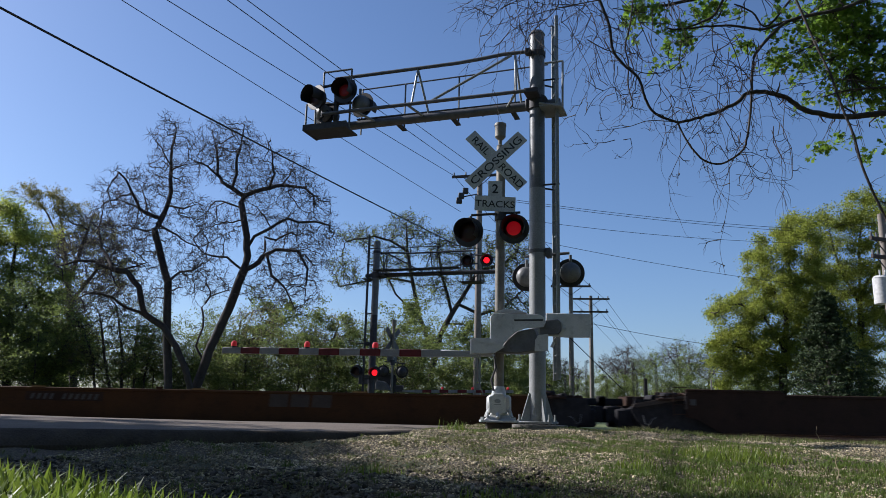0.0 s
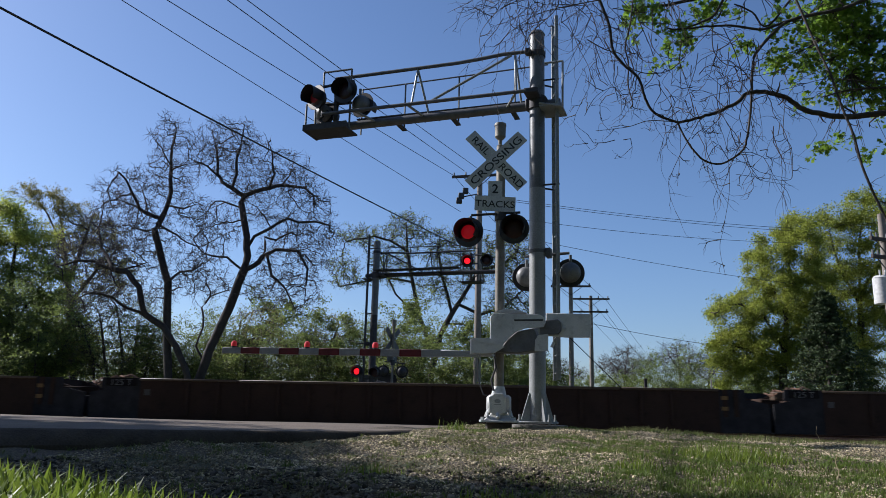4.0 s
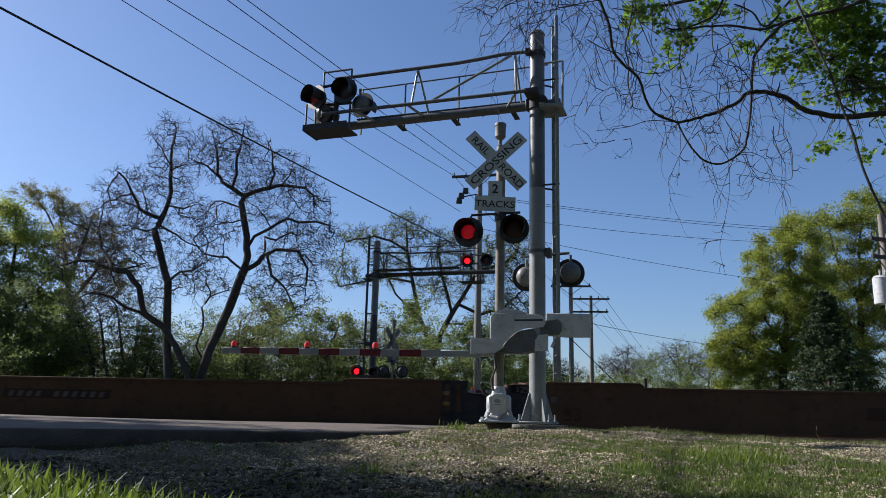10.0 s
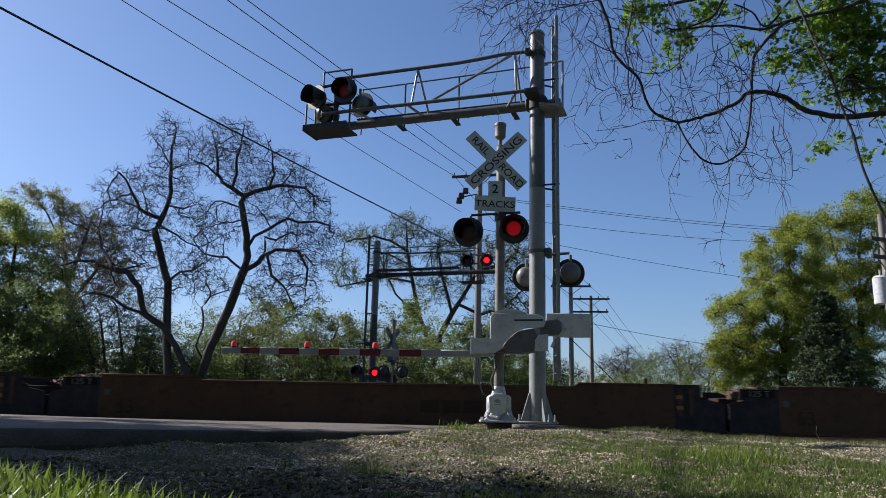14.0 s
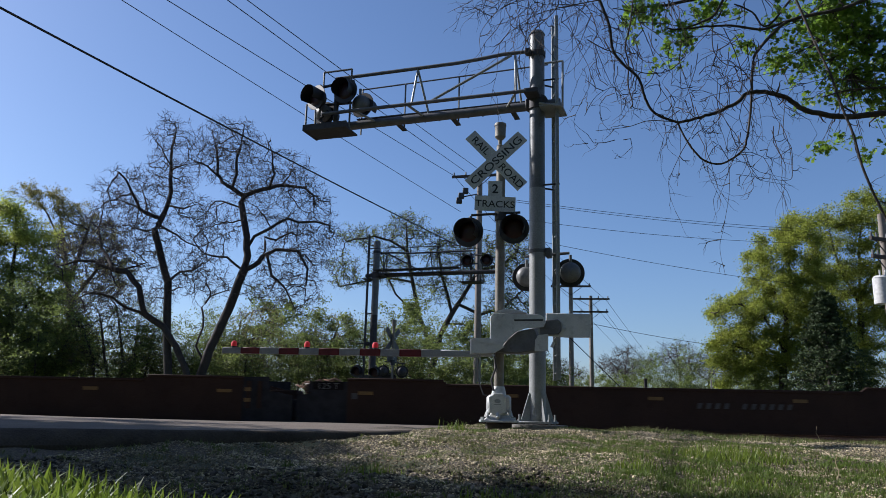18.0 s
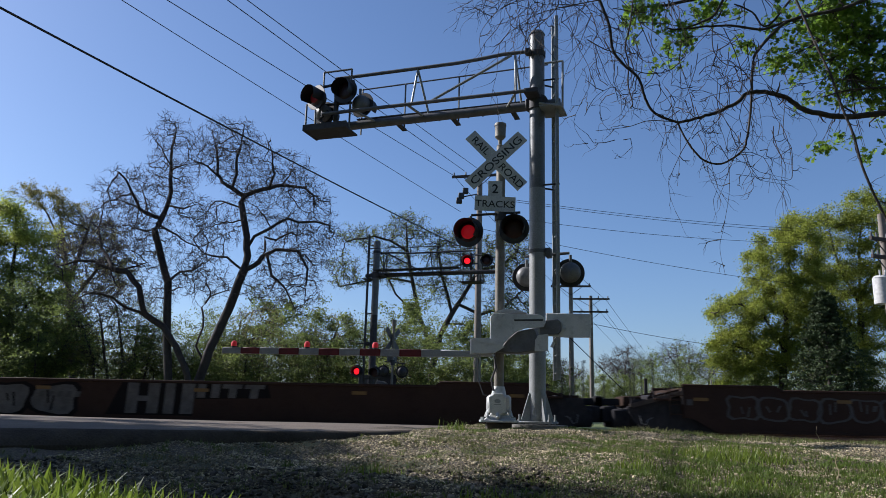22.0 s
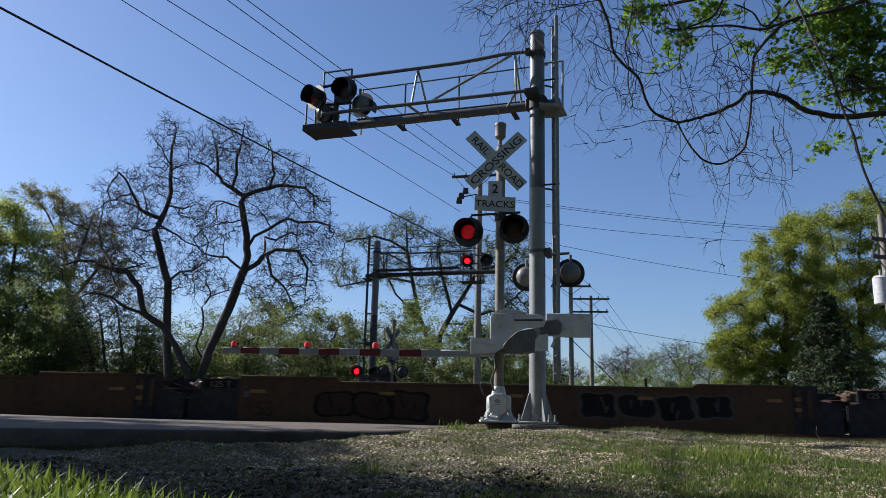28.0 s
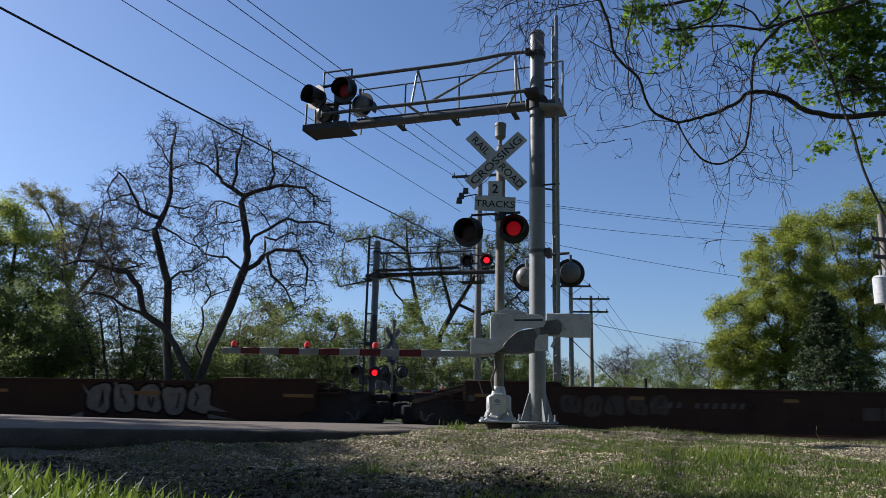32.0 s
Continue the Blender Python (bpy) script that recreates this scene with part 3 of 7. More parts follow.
def build_cantilever(base, rz, group, near):
    # far cantilever is seen against the light, so dark steel stands in for its shade
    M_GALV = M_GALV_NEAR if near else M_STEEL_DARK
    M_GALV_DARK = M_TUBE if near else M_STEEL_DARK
    c = thing("signal_cantilever", pose(*base, 0, 0, rz), "tall grey steel cantilever carrying crossing lights over the road", "signal bridge", group)
    up = turned(-rz)          # parts that face along the road
    bm = BM()
    cyl(bm, (0, 0, -0.35), (0, 0, 0.03), 0.5, n=24)
    part("foundation", bm, M_CONC, c, "round concrete foundation")
    bm = BM()
    split = 4.15
    cyl(bm, (0, 0, 0.06), (0, 0, split), 0.142, 0.14, 32)
    part("mast", bm, M_GALV, c, "round galvanised steel mast")
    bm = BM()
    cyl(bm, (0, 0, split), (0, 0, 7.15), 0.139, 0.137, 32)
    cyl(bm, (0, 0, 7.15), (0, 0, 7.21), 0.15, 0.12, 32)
    part("mast_top", bm, M_MAST_TOP, c, "upper mast in a darker grey for shade")
    bm = BM()
    box(bm, -0.3, 0.3, -0.3, 0.3, 0.05, 0.085, 0.006)
    part("base_plate", bm, M_GALV, c)
    bm = BM()
    for k in range(4):
        m = pose(0, 0, 0, 0, 0, 90 * k + 38)
        t = BM()
        plate(t, [(0.13, 0.085), (0.3, 0.085), (0.3, 0.12), (0.16, 0.55), (0.13, 0.55)], -0.008, 0.008)
        t.transform(m)
        me = bpy.data.meshes.new("t")
        t.to_mesh(me)
        t.free()
        bm.from_mesh(me)
        bpy.data.meshes.remove(me)
    part("gusset", bm, M_GALV, c, "triangular stiffener plates")
    for x, y in ((-0.25, -0.25), (0.25, -0.25), (-0.25, 0.25), (0.25, 0.25)):
        bm = BM()
        cyl(bm, (x, y, 0.0), (x, y, 0.2), 0.018, n=8)
        cyl(bm, (x, y, 0.085), (x, y, 0.115), 0.036, n=6)
        part("anchor_bolt", bm, M_GALV, c)
    # arm: tubes darker than the mast, with their shade put into the grey
    reach = -4.3 if near else -5.3
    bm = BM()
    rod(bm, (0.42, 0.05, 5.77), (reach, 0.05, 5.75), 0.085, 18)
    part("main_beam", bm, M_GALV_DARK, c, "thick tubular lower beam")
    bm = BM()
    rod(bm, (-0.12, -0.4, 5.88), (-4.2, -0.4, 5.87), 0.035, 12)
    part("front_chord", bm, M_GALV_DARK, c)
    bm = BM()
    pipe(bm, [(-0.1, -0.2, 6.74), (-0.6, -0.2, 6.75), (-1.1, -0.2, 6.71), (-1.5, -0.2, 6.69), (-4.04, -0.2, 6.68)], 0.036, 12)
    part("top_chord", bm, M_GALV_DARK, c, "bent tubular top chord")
    for a, b, r in (((-0.3, -0.4, 5.9), (-0.37, -0.2, 6.7), 0.022), ((-0.3, 0.05, 5.8), (-0.37, -0.2, 6.7), 0.022), ((-2.32, -0.4, 5.87), (-2.29, -0.2, 6.66), 0.022), ((-2.12, 0.05, 5.78), (-2.29, -0.2, 6.66), 0.022),
                    ((-1.98, -0.38, 5.88), (-0.44, -0.2, 6.71), 0.026), ((-0.3, -0.4, 5.88), (-0.6, 0.05, 5.76), 0.025), ((-2.4, -0.4, 5.86), (-2.2, 0.05, 5.76), 0.025), ((-3.5, -0.4, 5.86), (-3.2, 0.05, 5.76), 0.025)):
        bm = BM()
        rod(bm, a, b, r)
        part("brace", bm, M_GALV, c)
    bm = BM()
    box(bm, -3.7, -0.1, 0.12, 0.55, 5.9, 5.92)
    for x in np.arange(-3.6, -0.1, 0.3):
        box(bm, x, x + 0.03, 0.12, 0.55, 5.87, 5.9)
    part("walkway", bm, M_STEEL_DARK, c, "narrow grated walkway")
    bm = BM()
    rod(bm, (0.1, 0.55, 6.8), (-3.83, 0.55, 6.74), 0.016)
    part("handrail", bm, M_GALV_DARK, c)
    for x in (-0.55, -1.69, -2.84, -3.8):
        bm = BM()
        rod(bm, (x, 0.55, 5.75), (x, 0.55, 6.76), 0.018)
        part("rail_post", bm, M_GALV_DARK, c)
    for x in (-0.47, -1.65, -2.78):
        bm = BM()
        plate(bm, [(x - 0.05, 5.69), (x + 0.05, 5.69), (x + 0.03, 5.74), (x - 0.03, 5.74)], 0.1, 0.45)
        part("hanger", bm, M_STEEL_DARK, c)
    bm = BM()
    cyl(bm, (0, 0, 5.66), (0, 0, 5.9), 0.17, n=24)
    box(bm, -0.2, 0.2, -0.12, 0.16, 5.68, 5.86, 0.02)
    box(bm, -0.16, 0.1, -0.43, -0.1, 5.83, 5.93, 0.015)
    part("clamp", bm, M_STEEL_DARK, c, "bolted collar that holds the arm")
    bm = BM()
    cyl(bm, (0, 0, 6.7), (0, 0, 6.8), 0.155, n=24)
    box(bm, -0.18, -0.08, -0.25, -0.1, 6.69, 6.8, 0.01)
    part("upper_collar", bm, M_STEEL_DARK, c)
    # end platform
    bm = BM()
    box(bm, -4.4, -3.52, -0.72, -0.18, 5.43, 5.46)
    box(bm, -4.42, -3.5, -0.74, -0.7, 5.42, 5.54)
    box(bm, -4.42, -4.38, -0.72, -0.18, 5.42, 5.54)
    part("end_platform", bm, M_STEEL_DARK, c, "dark steel end platform with a raised rim")
    for x, y, z in ((-4.38, -0.7, 5.97), (-4.32, -0.45, 5.95), (-4.26, -0.3, 6.8), (-3.65, -0.3, 6.8)):
        bm = BM()
        rod(bm, (x, y, 5.45), (x, y, z), 0.02)
        part("platform_post", bm, M_GALV_DARK, c)
    bm = BM()
    rod(bm, (-4.26, -0.3, 6.8), (-3.65, -0.3, 6.8), 0.02)
    part("platform_rail", bm, M_GALV_DARK, c)
    bm = BM()
    rod(bm, (-3.98, -0.25, 5.5), (-3.98, -0.25, 6.6), 0.05, 12)
    rod(bm, (-4.42, -0.27, 6.5), (-3.6, -0.27, 6.55), 0.03)
    rod(bm, (-4.3, -0.2, 6.15), (-3.4, -0.2, 6.12), 0.028)
    pipe(bm, [(-4.1, -0.35, 5.95), (-4.25, -0.4, 5.75), (-4.05, -0.4, 5.6), (-3.85, -0.35, 5.7)], 0.03, 8)
    part("lamp_bracket", bm, M_STEEL_DARK, c)
    dim = M_BULB_DIM if near else M_BULB_FAR
    a_side, b_side = ("L", "R") if near else ("R", "L")
    if near:
        flasher(c, pose(-4.36, -0.4, 6.24) @ turned(-20), a_side, dim, M_STEEL_DARK)
        flasher(c, pose(-3.72, -0.4, 6.3) @ turned(-2), b_side, dim, M_STEEL_DARK)
        flasher(c, pose(-4.3, -0.1, 6.0) @ turned(172), a_side, dim)
        flasher(c, pose(-3.48, -0.1, 6.1) @ turned(172), b_side, dim)
    else:
        flasher(c, pose(-4.0, 0.3, 6.16) @ turned(190), "L", dim)
        flasher(c, pose(-4.78, 0.3, 6.16) @ turned(190), "R", dim)
    # lights on the mast, facing away from the near side
    bm = BM()
    rod(bm, (-0.25, 0.18, 2.96), (0.53, 0.22, 3.0), 0.026)
    cyl(bm, (0, 0, 2.97), (0, 0, 3.03), 0.152, n=20)
    box(bm, 0.14, 0.24, -0.05, 0.16, 2.9, 3.06, 0.015)
    part("crossarm", bm, M_GALV_DARK, c, "grey pipe crossarm")
    zl = 2.6 if near else 1.82
    flasher(c, pose(-0.25, 0.26, zl) @ turned(180 + (14 if near else 5)), "R" if not near else "L", dim)
    flasher(c, pose(0.53, 0.26, zl + 0.05) @ turned(180 + (14 if near else 5)), "L" if not near else "R", dim)
    # ladder
    lad = turned(20)
    for y in (-0.2, 0.2):
        bm = BM()
        box(bm, 0.3, 0.36, y - 0.03, y + 0.025, 0.78, 7.45, 0.004)
        part("ladder_rail", bm, M_GALV, c, "", lad)
    for z in np.arange(0.9, 7.4, 0.3):
        bm = BM()
        rod(bm, (0.33, -0.2, z), (0.33, 0.2, z), 0.012, 6)
        part("rung", bm, M_GALV, c, "", lad)
    for z in (1.6, 4.2, 6.2):
        for q in (-1, 1):
            bm = BM()
            rod(bm, (0.1, 0.1 * q, z), (0.37, 0.2 * q, z), 0.018)
            part("ladder_bracket", bm, M_STEEL_DARK, c, "", lad)
    bm = BM()
    rod(bm, (0.52, -0.3, 5.53), (0.53, -0.3, 6.42), 0.02)
    rod(bm, (0.53, -0.3, 6.42), (0.2, -0.3, 6.42), 0.02)
    rod(bm, (0.52, -0.3, 5.56), (0.1, -0.3, 5.66), 0.02)
    box(bm, 0.1, 0.5, -0.3, 0.3, 5.6, 5.63)
    part("ladder_landing", bm, M_GALV, c)
    return c


build_gate((0.96, 12.6, 0.12), 0, "crossing signals", True)
build_cantilever((1.66, 13.2, 0.15), -19, "crossing signals", True)
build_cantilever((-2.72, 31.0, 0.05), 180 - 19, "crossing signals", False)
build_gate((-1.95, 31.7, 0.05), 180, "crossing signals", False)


# ---------------- poles and wires ----------------
def utility_pole(base, top, r, arms, label, group="utility poles"):
    p = thing("utility_pole", pose(*base), label, "utility pole", group)
    h = top - base[2]
    bm = BM()
    cyl(bm, (0, 0, -0.3), (0, 0, h), r * 1.15, r * 0.8, 14)
    part("pole", bm, M_WOOD_POLE, p)
    for z, half, shift, rz in arms:
        bm = BM()
        m = pose(0, 0, z - base[2], 0, 0, rz)
        box(bm, shift - half, shift + half, -r - 0.1, -r, -0.06, 0.06, 0.006)
        a = part("crossarm", bm, M_TIE, p, "", m)
        bm = BM()
        rod(bm, (shift - half * 0.55, -r - 0.05, -0.05), (0, -r, -0.55), 0.018, 6)
        rod(bm, (shift + half * 0.55, -r - 0.05, -0.05), (0, -r, -0.55), 0.018, 6)
        part("arm_brace", bm, M_STEEL_DARK, a)
        for k in (-0.92, -0.45, 0.45, 0.92):
            bm = BM()
            cyl(bm, (shift + half * k, -r - 0.05, 0.06), (shift + half * k, -r - 0.05, 0.22), 0.045, 0.03, 8)
            part("insulator", bm, M_CAST_DARK, a)
    return p


utility_pole((1.72, 36.0, 0.1), 12.2, 0.16, [(11.75, 1.25, -0.1, -14)], "tall weathered wooden utility pole beyond the tracks")
utility_pole((8.15, 48.0, 0.15), 8.75, 0.15, [(8.45, 1.25, 0.0, -8)], "weathered wooden utility pole with one crossarm")
utility_pole((10.58, 54.0, 0.2), 8.85, 0.15, [(8.6, 1.4, -0.1, -8), (7.68, 1.3, -0.1, -8)], "weathered wooden utility pole with two crossarms")
rp = utility_pole((14.75, 25.0, 0.0), 7.3, 0.14, [(6.35, 0.5, -0.3, 20), (5.75, 0.5, -0.3, 20)], "wooden utility pole with a grey transformer can")
bm = BM()
cyl(bm, (-0.35, -0.25, 4.2), (-0.35, -0.25, 5.05), 0.26, n=24)
cyl(bm, (-0.35, -0.25, 5.05), (-0.35, -0.25, 5.12), 0.27, 0.2, n=24)
for a in (0.2, 1.2, 2.2):
    cyl(bm, (-0.35 + 0.18 * math.cos(a), -0.25 - 0.18 * math.sin(a), 5.1), (-0.35 + 0.18 * math.cos(a), -0.25 - 0.18 * math.sin(a), 5.3), 0.03, n=8)
part("transformer", bm, M_INSUL, rp, "pale grey transformer can")

# floodlights and fittings on the tall pole
bm = BM()
for x, z in ((-0.9, 10.7), (-0.7, 10.95), (-1.0, 10.45)):
    box(bm, x - 0.14, x + 0.14, -0.35, -0.12, z - 0.14, z + 0.14, 0.03, None)
rod(bm, (-1.1, -0.2, 10.6), (0, 0, 10.9), 0.03)
solo("pole_fittings", bm, M_STEEL_DARK, "cluster of dark cutout fittings on the tall pole", "pole fittings", m=pose(1.72, 36, 0))


def wire(a, b, sag, r, name="overhead_wire", label="thin black overhead wire"):
    a, b = Vector(a), Vector(b)
    bm = BM()
    pts = []
    for i in range(25):
        t = i / 24
        p = a.lerp(b, t)
        p.z -= sag * 4 * t * (1 - t)
        pts.append(p)
    pipe(bm, pts, r, 6)
    return solo(name, bm, M_WIRE, label, "wire", "overhead wires")


# along the road, from a pole behind the camera to the poles beyond the tracks
wire((-9.40, 7.20, 6.74), (0.84, 36.00, 8.23), 0.10, 0.022, "overhead_cable", "thick black overhead cable")
wire((-11.14, 12.60, 10.72), (0.80, 36.00, 9.97), 0.05, 0.011)
wire((-9.52, 12.60, 10.22), (0.44, 36.00, 11.79), 0.05, 0.012)
wire((-7.67, 12.60, 10.20), (0.96, 36.00, 12.04), 0.05, 0.012)
wire((-7.18, 12.60, 10.16), (1.54, 36.00, 12.23), 0.05, 0.012)
wire((0.44, 36.00, 11.79), (7.22, 48.00, 8.53), 0.15, 0.012)
wire((1.51, 36.00, 12.08), (9.34, 48.00, 8.59), 0.15, 0.012)
wire((7.22, 48.00, 8.53), (9.24, 54.00, 8.57), 0.05, 0.012)
wire((9.34, 48.00, 8.59), (11.65, 54.00, 8.63), 0.05, 0.012)
wire((11.65, 54.00, 8.63), (44.40, 150.00, 8.11), 0.40, 0.014)
wire((10.49, 54.00, 8.60), (43.83, 150.00, 7.45), 0.40, 0.014)
wire((11.63, 54.00, 7.70), (43.60, 150.00, 7.02), 0.40, 0.014)
wire((9.24, 54.00, 8.57), (42.19, 150.00, 7.20), 0.40, 0.014)
wire((1.75, 36.00, 10.85), (18.69, 40.00, 10.59), 0.20, 0.011)
wire((1.75, 36.00, 10.76), (18.68, 40.00, 10.44), 0.20, 0.011)
wire((1.76, 36.00, 9.91), (18.63, 40.00, 9.78), 0.25, 0.011)
wire((1.78, 36.00, 9.15), (19.40, 42.00, 7.93), 0.20, 0.011)
wire((10.62, 54.00, 6.88), (23.49, 50.00, 4.71), 0.25, 0.016)
wire((2.28, 36.00, 7.63), (8.65, 37.00, 1.75), 0.00, 0.020)


# ---------------- trees ----------------
TWIG = 0.007      # thinnest twig


def unit(v):
    return v / (np.linalg.norm(v) + 1e-9)


def grow(out, tips, p, d, length, r, level, rng, crook=0.22, up=0.05, kids=(4, 6), ratio=(0.45, 0.75), angle=(0.6, 1.15), steps=5, t0=0.25):
    """A crooked branch from p along d, and its side branches down to level 0."""
    pts, rad = [p], [r]
    dirs = []
    for i in range(steps):
        d = unit(d + rng.normal(0, crook, 3) + np.array([0, 0, up]))
        p = p + d * (length / steps)
        pts.append(p)
        dirs.append(d)
        rad.append(r * (1 - 0.72 * (i + 1) / steps))
    out.append((np.array(pts), np.array(rad)))
    if level <= 1:
        tips.extend(pts[1:])
    if level == 0:
        return
    for k in range(rng.integers(kids[0], kids[1] + 1)):
        t = rng.uniform(t0, 1.0)
        i = min(int(t * steps), steps - 1)
        q = pts[i] + (pts[i + 1] - pts[i]) * (t * steps - i)
        side = unit(np.cross(dirs[i], rng.normal(0, 1, 3)))
        a = rng.uniform(*angle)
        nd = dirs[i] * math.cos(a) + side * math.sin(a)
        grow(out, tips, q, nd, length * rng.uniform(*ratio), max(rad[i] * rng.uniform(0.45, 0.65), TWIG), level - 1, rng, crook, up, kids, ratio, angle, max(3, steps - 1), 0.15)


def along(out, tips, ctrl, r0, r1, level, rng, every, length, crook=0.25, up=0.05, kids=(4, 5), flatten=1.0, angle=(0.6, 1.2), ratio=(0.45, 0.75), tmin=0.2):
    """A main limb through control points, with branches all along it."""
    c = [Vector(v) for v in ctrl]
    pts = []
    for i in range(len(c) - 1):
        a, b = c[max(i - 1, 0)], c[i]
        d, e = c[i + 1], c[min(i + 2, len(c) - 1)]
        for k in range(5):
            t = k / 5
            pts.append(0.5 * ((2 * b) + (d - a) * t + (2 * a - 5 * b + 4 * d - e) * t * t + (3 * b - a - 3 * d + e) * t ** 3))
    pts.append(c[-1])
    pts = np.array([list(v) for v in pts])
    pts[1:-1] += rng.normal(0, min(r0 * 0.4, 0.06) if r0 > 0.065 else r0 * 0.1, pts[1:-1].shape)
    rad = np.linspace(r0, r1, len(pts))
    out.append((pts, rad))
    seg = np.linalg.norm(np.diff(pts, axis=0), axis=1)
    total = seg.sum()
    n = int(total / every)
    cum = np.concatenate([[0], np.cumsum(seg)])
    for k in range(n):
        s = total * (tmin + (1 - tmin) * (k + rng.uniform(0, 1)) / n)
        i = min(np.searchsorted(cum, s) - 1, len(seg) - 1)
        q = pts[i] + (pts[i + 1] - pts[i]) * (s - cum[i]) / seg[i]
        d = unit(pts[i + 1] - pts[i])
        side = unit(np.cross(d, rng.normal(0, 1, 3)) * np.array([1, flatten, 1]))
        a = rng.uniform(*angle)
        grow(out, tips, q, d * math.cos(a) + side * math.sin(a), length * rng.uniform(0.5, 1.1), max(rad[i] * 0.5, 0.006), level, rng, crook, up, kids, ratio)
    tips.append(pts[-1])


def tubes(name, lines, material, thin=0.012):
    """All branches as tubes in one mesh; thin ones with three sides."""
    vs, fs, base = [], [], 0
    for pts, rad in lines:
        k = 3 if rad[0] < thin * 2 else (5 if rad[0] < 0.08 else 9)
        d = np.gradient(pts, axis=0)
        d /= np.linalg.norm(d, axis=1)[:, None] + 1e-9
        a = np.cross(d, np.array([0.31, 0.17, 0.93]))
        a /= np.linalg.norm(a, axis=1)[:, None] + 1e-9
        b = np.cross(d, a)
        th = np.arange(k) * math.tau / k
        ring = pts[:, None, :] + rad[:, None, None] * (a[:, None, :] * np.cos(th)[None, :, None] + b[:, None, :] * np.sin(th)[None, :, None])
        n = len(pts)
        vs.append(ring.reshape(-1, 3))
        i = np.arange(n - 1)[:, None] * k + np.arange(k)[None, :]
        j = np.arange(n - 1)[:, None] * k + (np.arange(k)[None, :] + 1) % k
        fs.append(base + np.stack([i, j, j + k, i + k], -1).reshape(-1, 4))
        base += n * k
    return mesh_np(name, np.concatenate(vs), np.concatenate(fs), material, True)


def leaves(name, tips, count, size, spread, material, rng, flat=0.6, clump=0.55, squash=0.55):
    """Many small folded leaves in clumps round the twig points."""
    tips = np.array(tips)
    # some twigs carry dense sprays, others next to nothing
    wt = rng.gamma(clump, 1.0, len(tips))
    c = tips[rng.choice(len(tips), count, p=wt / wt.sum())] + rng.normal(0, spread, (count, 3)) * np.array([1.0, 1.0, squash])
    n = rng.normal(0, 1, (count, 3))
    n[:, 2] = np.abs(n[:, 2]) + flat
    n /= np.linalg.norm(n, axis=1)[:, None]
    a = np.cross(n, rng.normal(0, 1, (count, 3)))
    a /= np.linalg.norm(a, axis=1)[:, None]
    b = np.cross(n, a)
    s = size * rng.uniform(0.6, 1.3, (count, 1))
    droop = n * s * 0.18
    v = np.stack([c - a * s, c + b * s * 0.55 + droop, c + a * s - droop, c - b * s * 0.55 + droop], 1).reshape(-1, 3)
    f = np.arange(count * 4).reshape(-1, 4)
    return mesh_np(name, v, f, material)


def add_mesh(name, me, parent, label=""):
    ob = new(name, me)
    ob.parent = parent
    if label:
        ob["label"] = label
    return ob


def make_tree(name, label, category, at, height, width, seed, leaf=None, count=0, size=0.12, spread=0.25, limbs=7, level=3, crook=0.2, bark=None, trunk_r=None, crown_from=0.25, group="trees", kids=(4, 5), up=0.04):
    rng = np.random.default_rng(seed)
    out, tips = [], []
    r = trunk_r or height * 0.017
    lean = rng.normal(0, 0.03, 2)
    top = np.array([lean[0] * height, lean[1] * height, height * 0.8])
    trunk = [(0, 0, -0.2), (lean[0] * height * 0.2, 0, height * 0.25), (top[0] * 0.6, top[1] * 0.6, height * 0.55), tuple(top)]
    along(out, tips, trunk, r, r * 0.25, level - 1, rng, height / 14, height * 0.2, crook, up, kids, tmin=crown_from)
    for k in range(limbs):
        z = height * (crown_from + (0.85 - crown_from) * (k + 0.5) / limbs)
        f = z / top[2] if top[2] else 0
        az = k * 2.4 + rng.uniform(-0.5, 0.5)
        reach = width * 0.5 * math.sqrt(max(0.15, 1 - ((z / height - 0.5) / 0.62) ** 2)) * rng.uniform(0.75, 1.0)
        d = np.array([math.cos(az), math.sin(az), rng.uniform(0.35, 0.8)])
        grow(out, tips, np.array([top[0] * f, top[1] * f, z]), unit(d), reach, r * 0.45 * (1.1 - z / height), level, rng, crook, up, kids)
    t = thing(name, pose(*at), label, category, group)
    add_mesh("trunk", tubes("trunk", out, bark or M_BARK), t)
    if leaf and count:
        add_mesh("crown", leaves("crown", tips, count, size, spread, leaf, rng), t)
    return t


def again(tree, x, y, z, s, rz, sz=None):
    return copy_thing(tree, pose(x, y, z, 0, 0, rz) @ Matrix.Diagonal((s, s, sz or s, 1)))


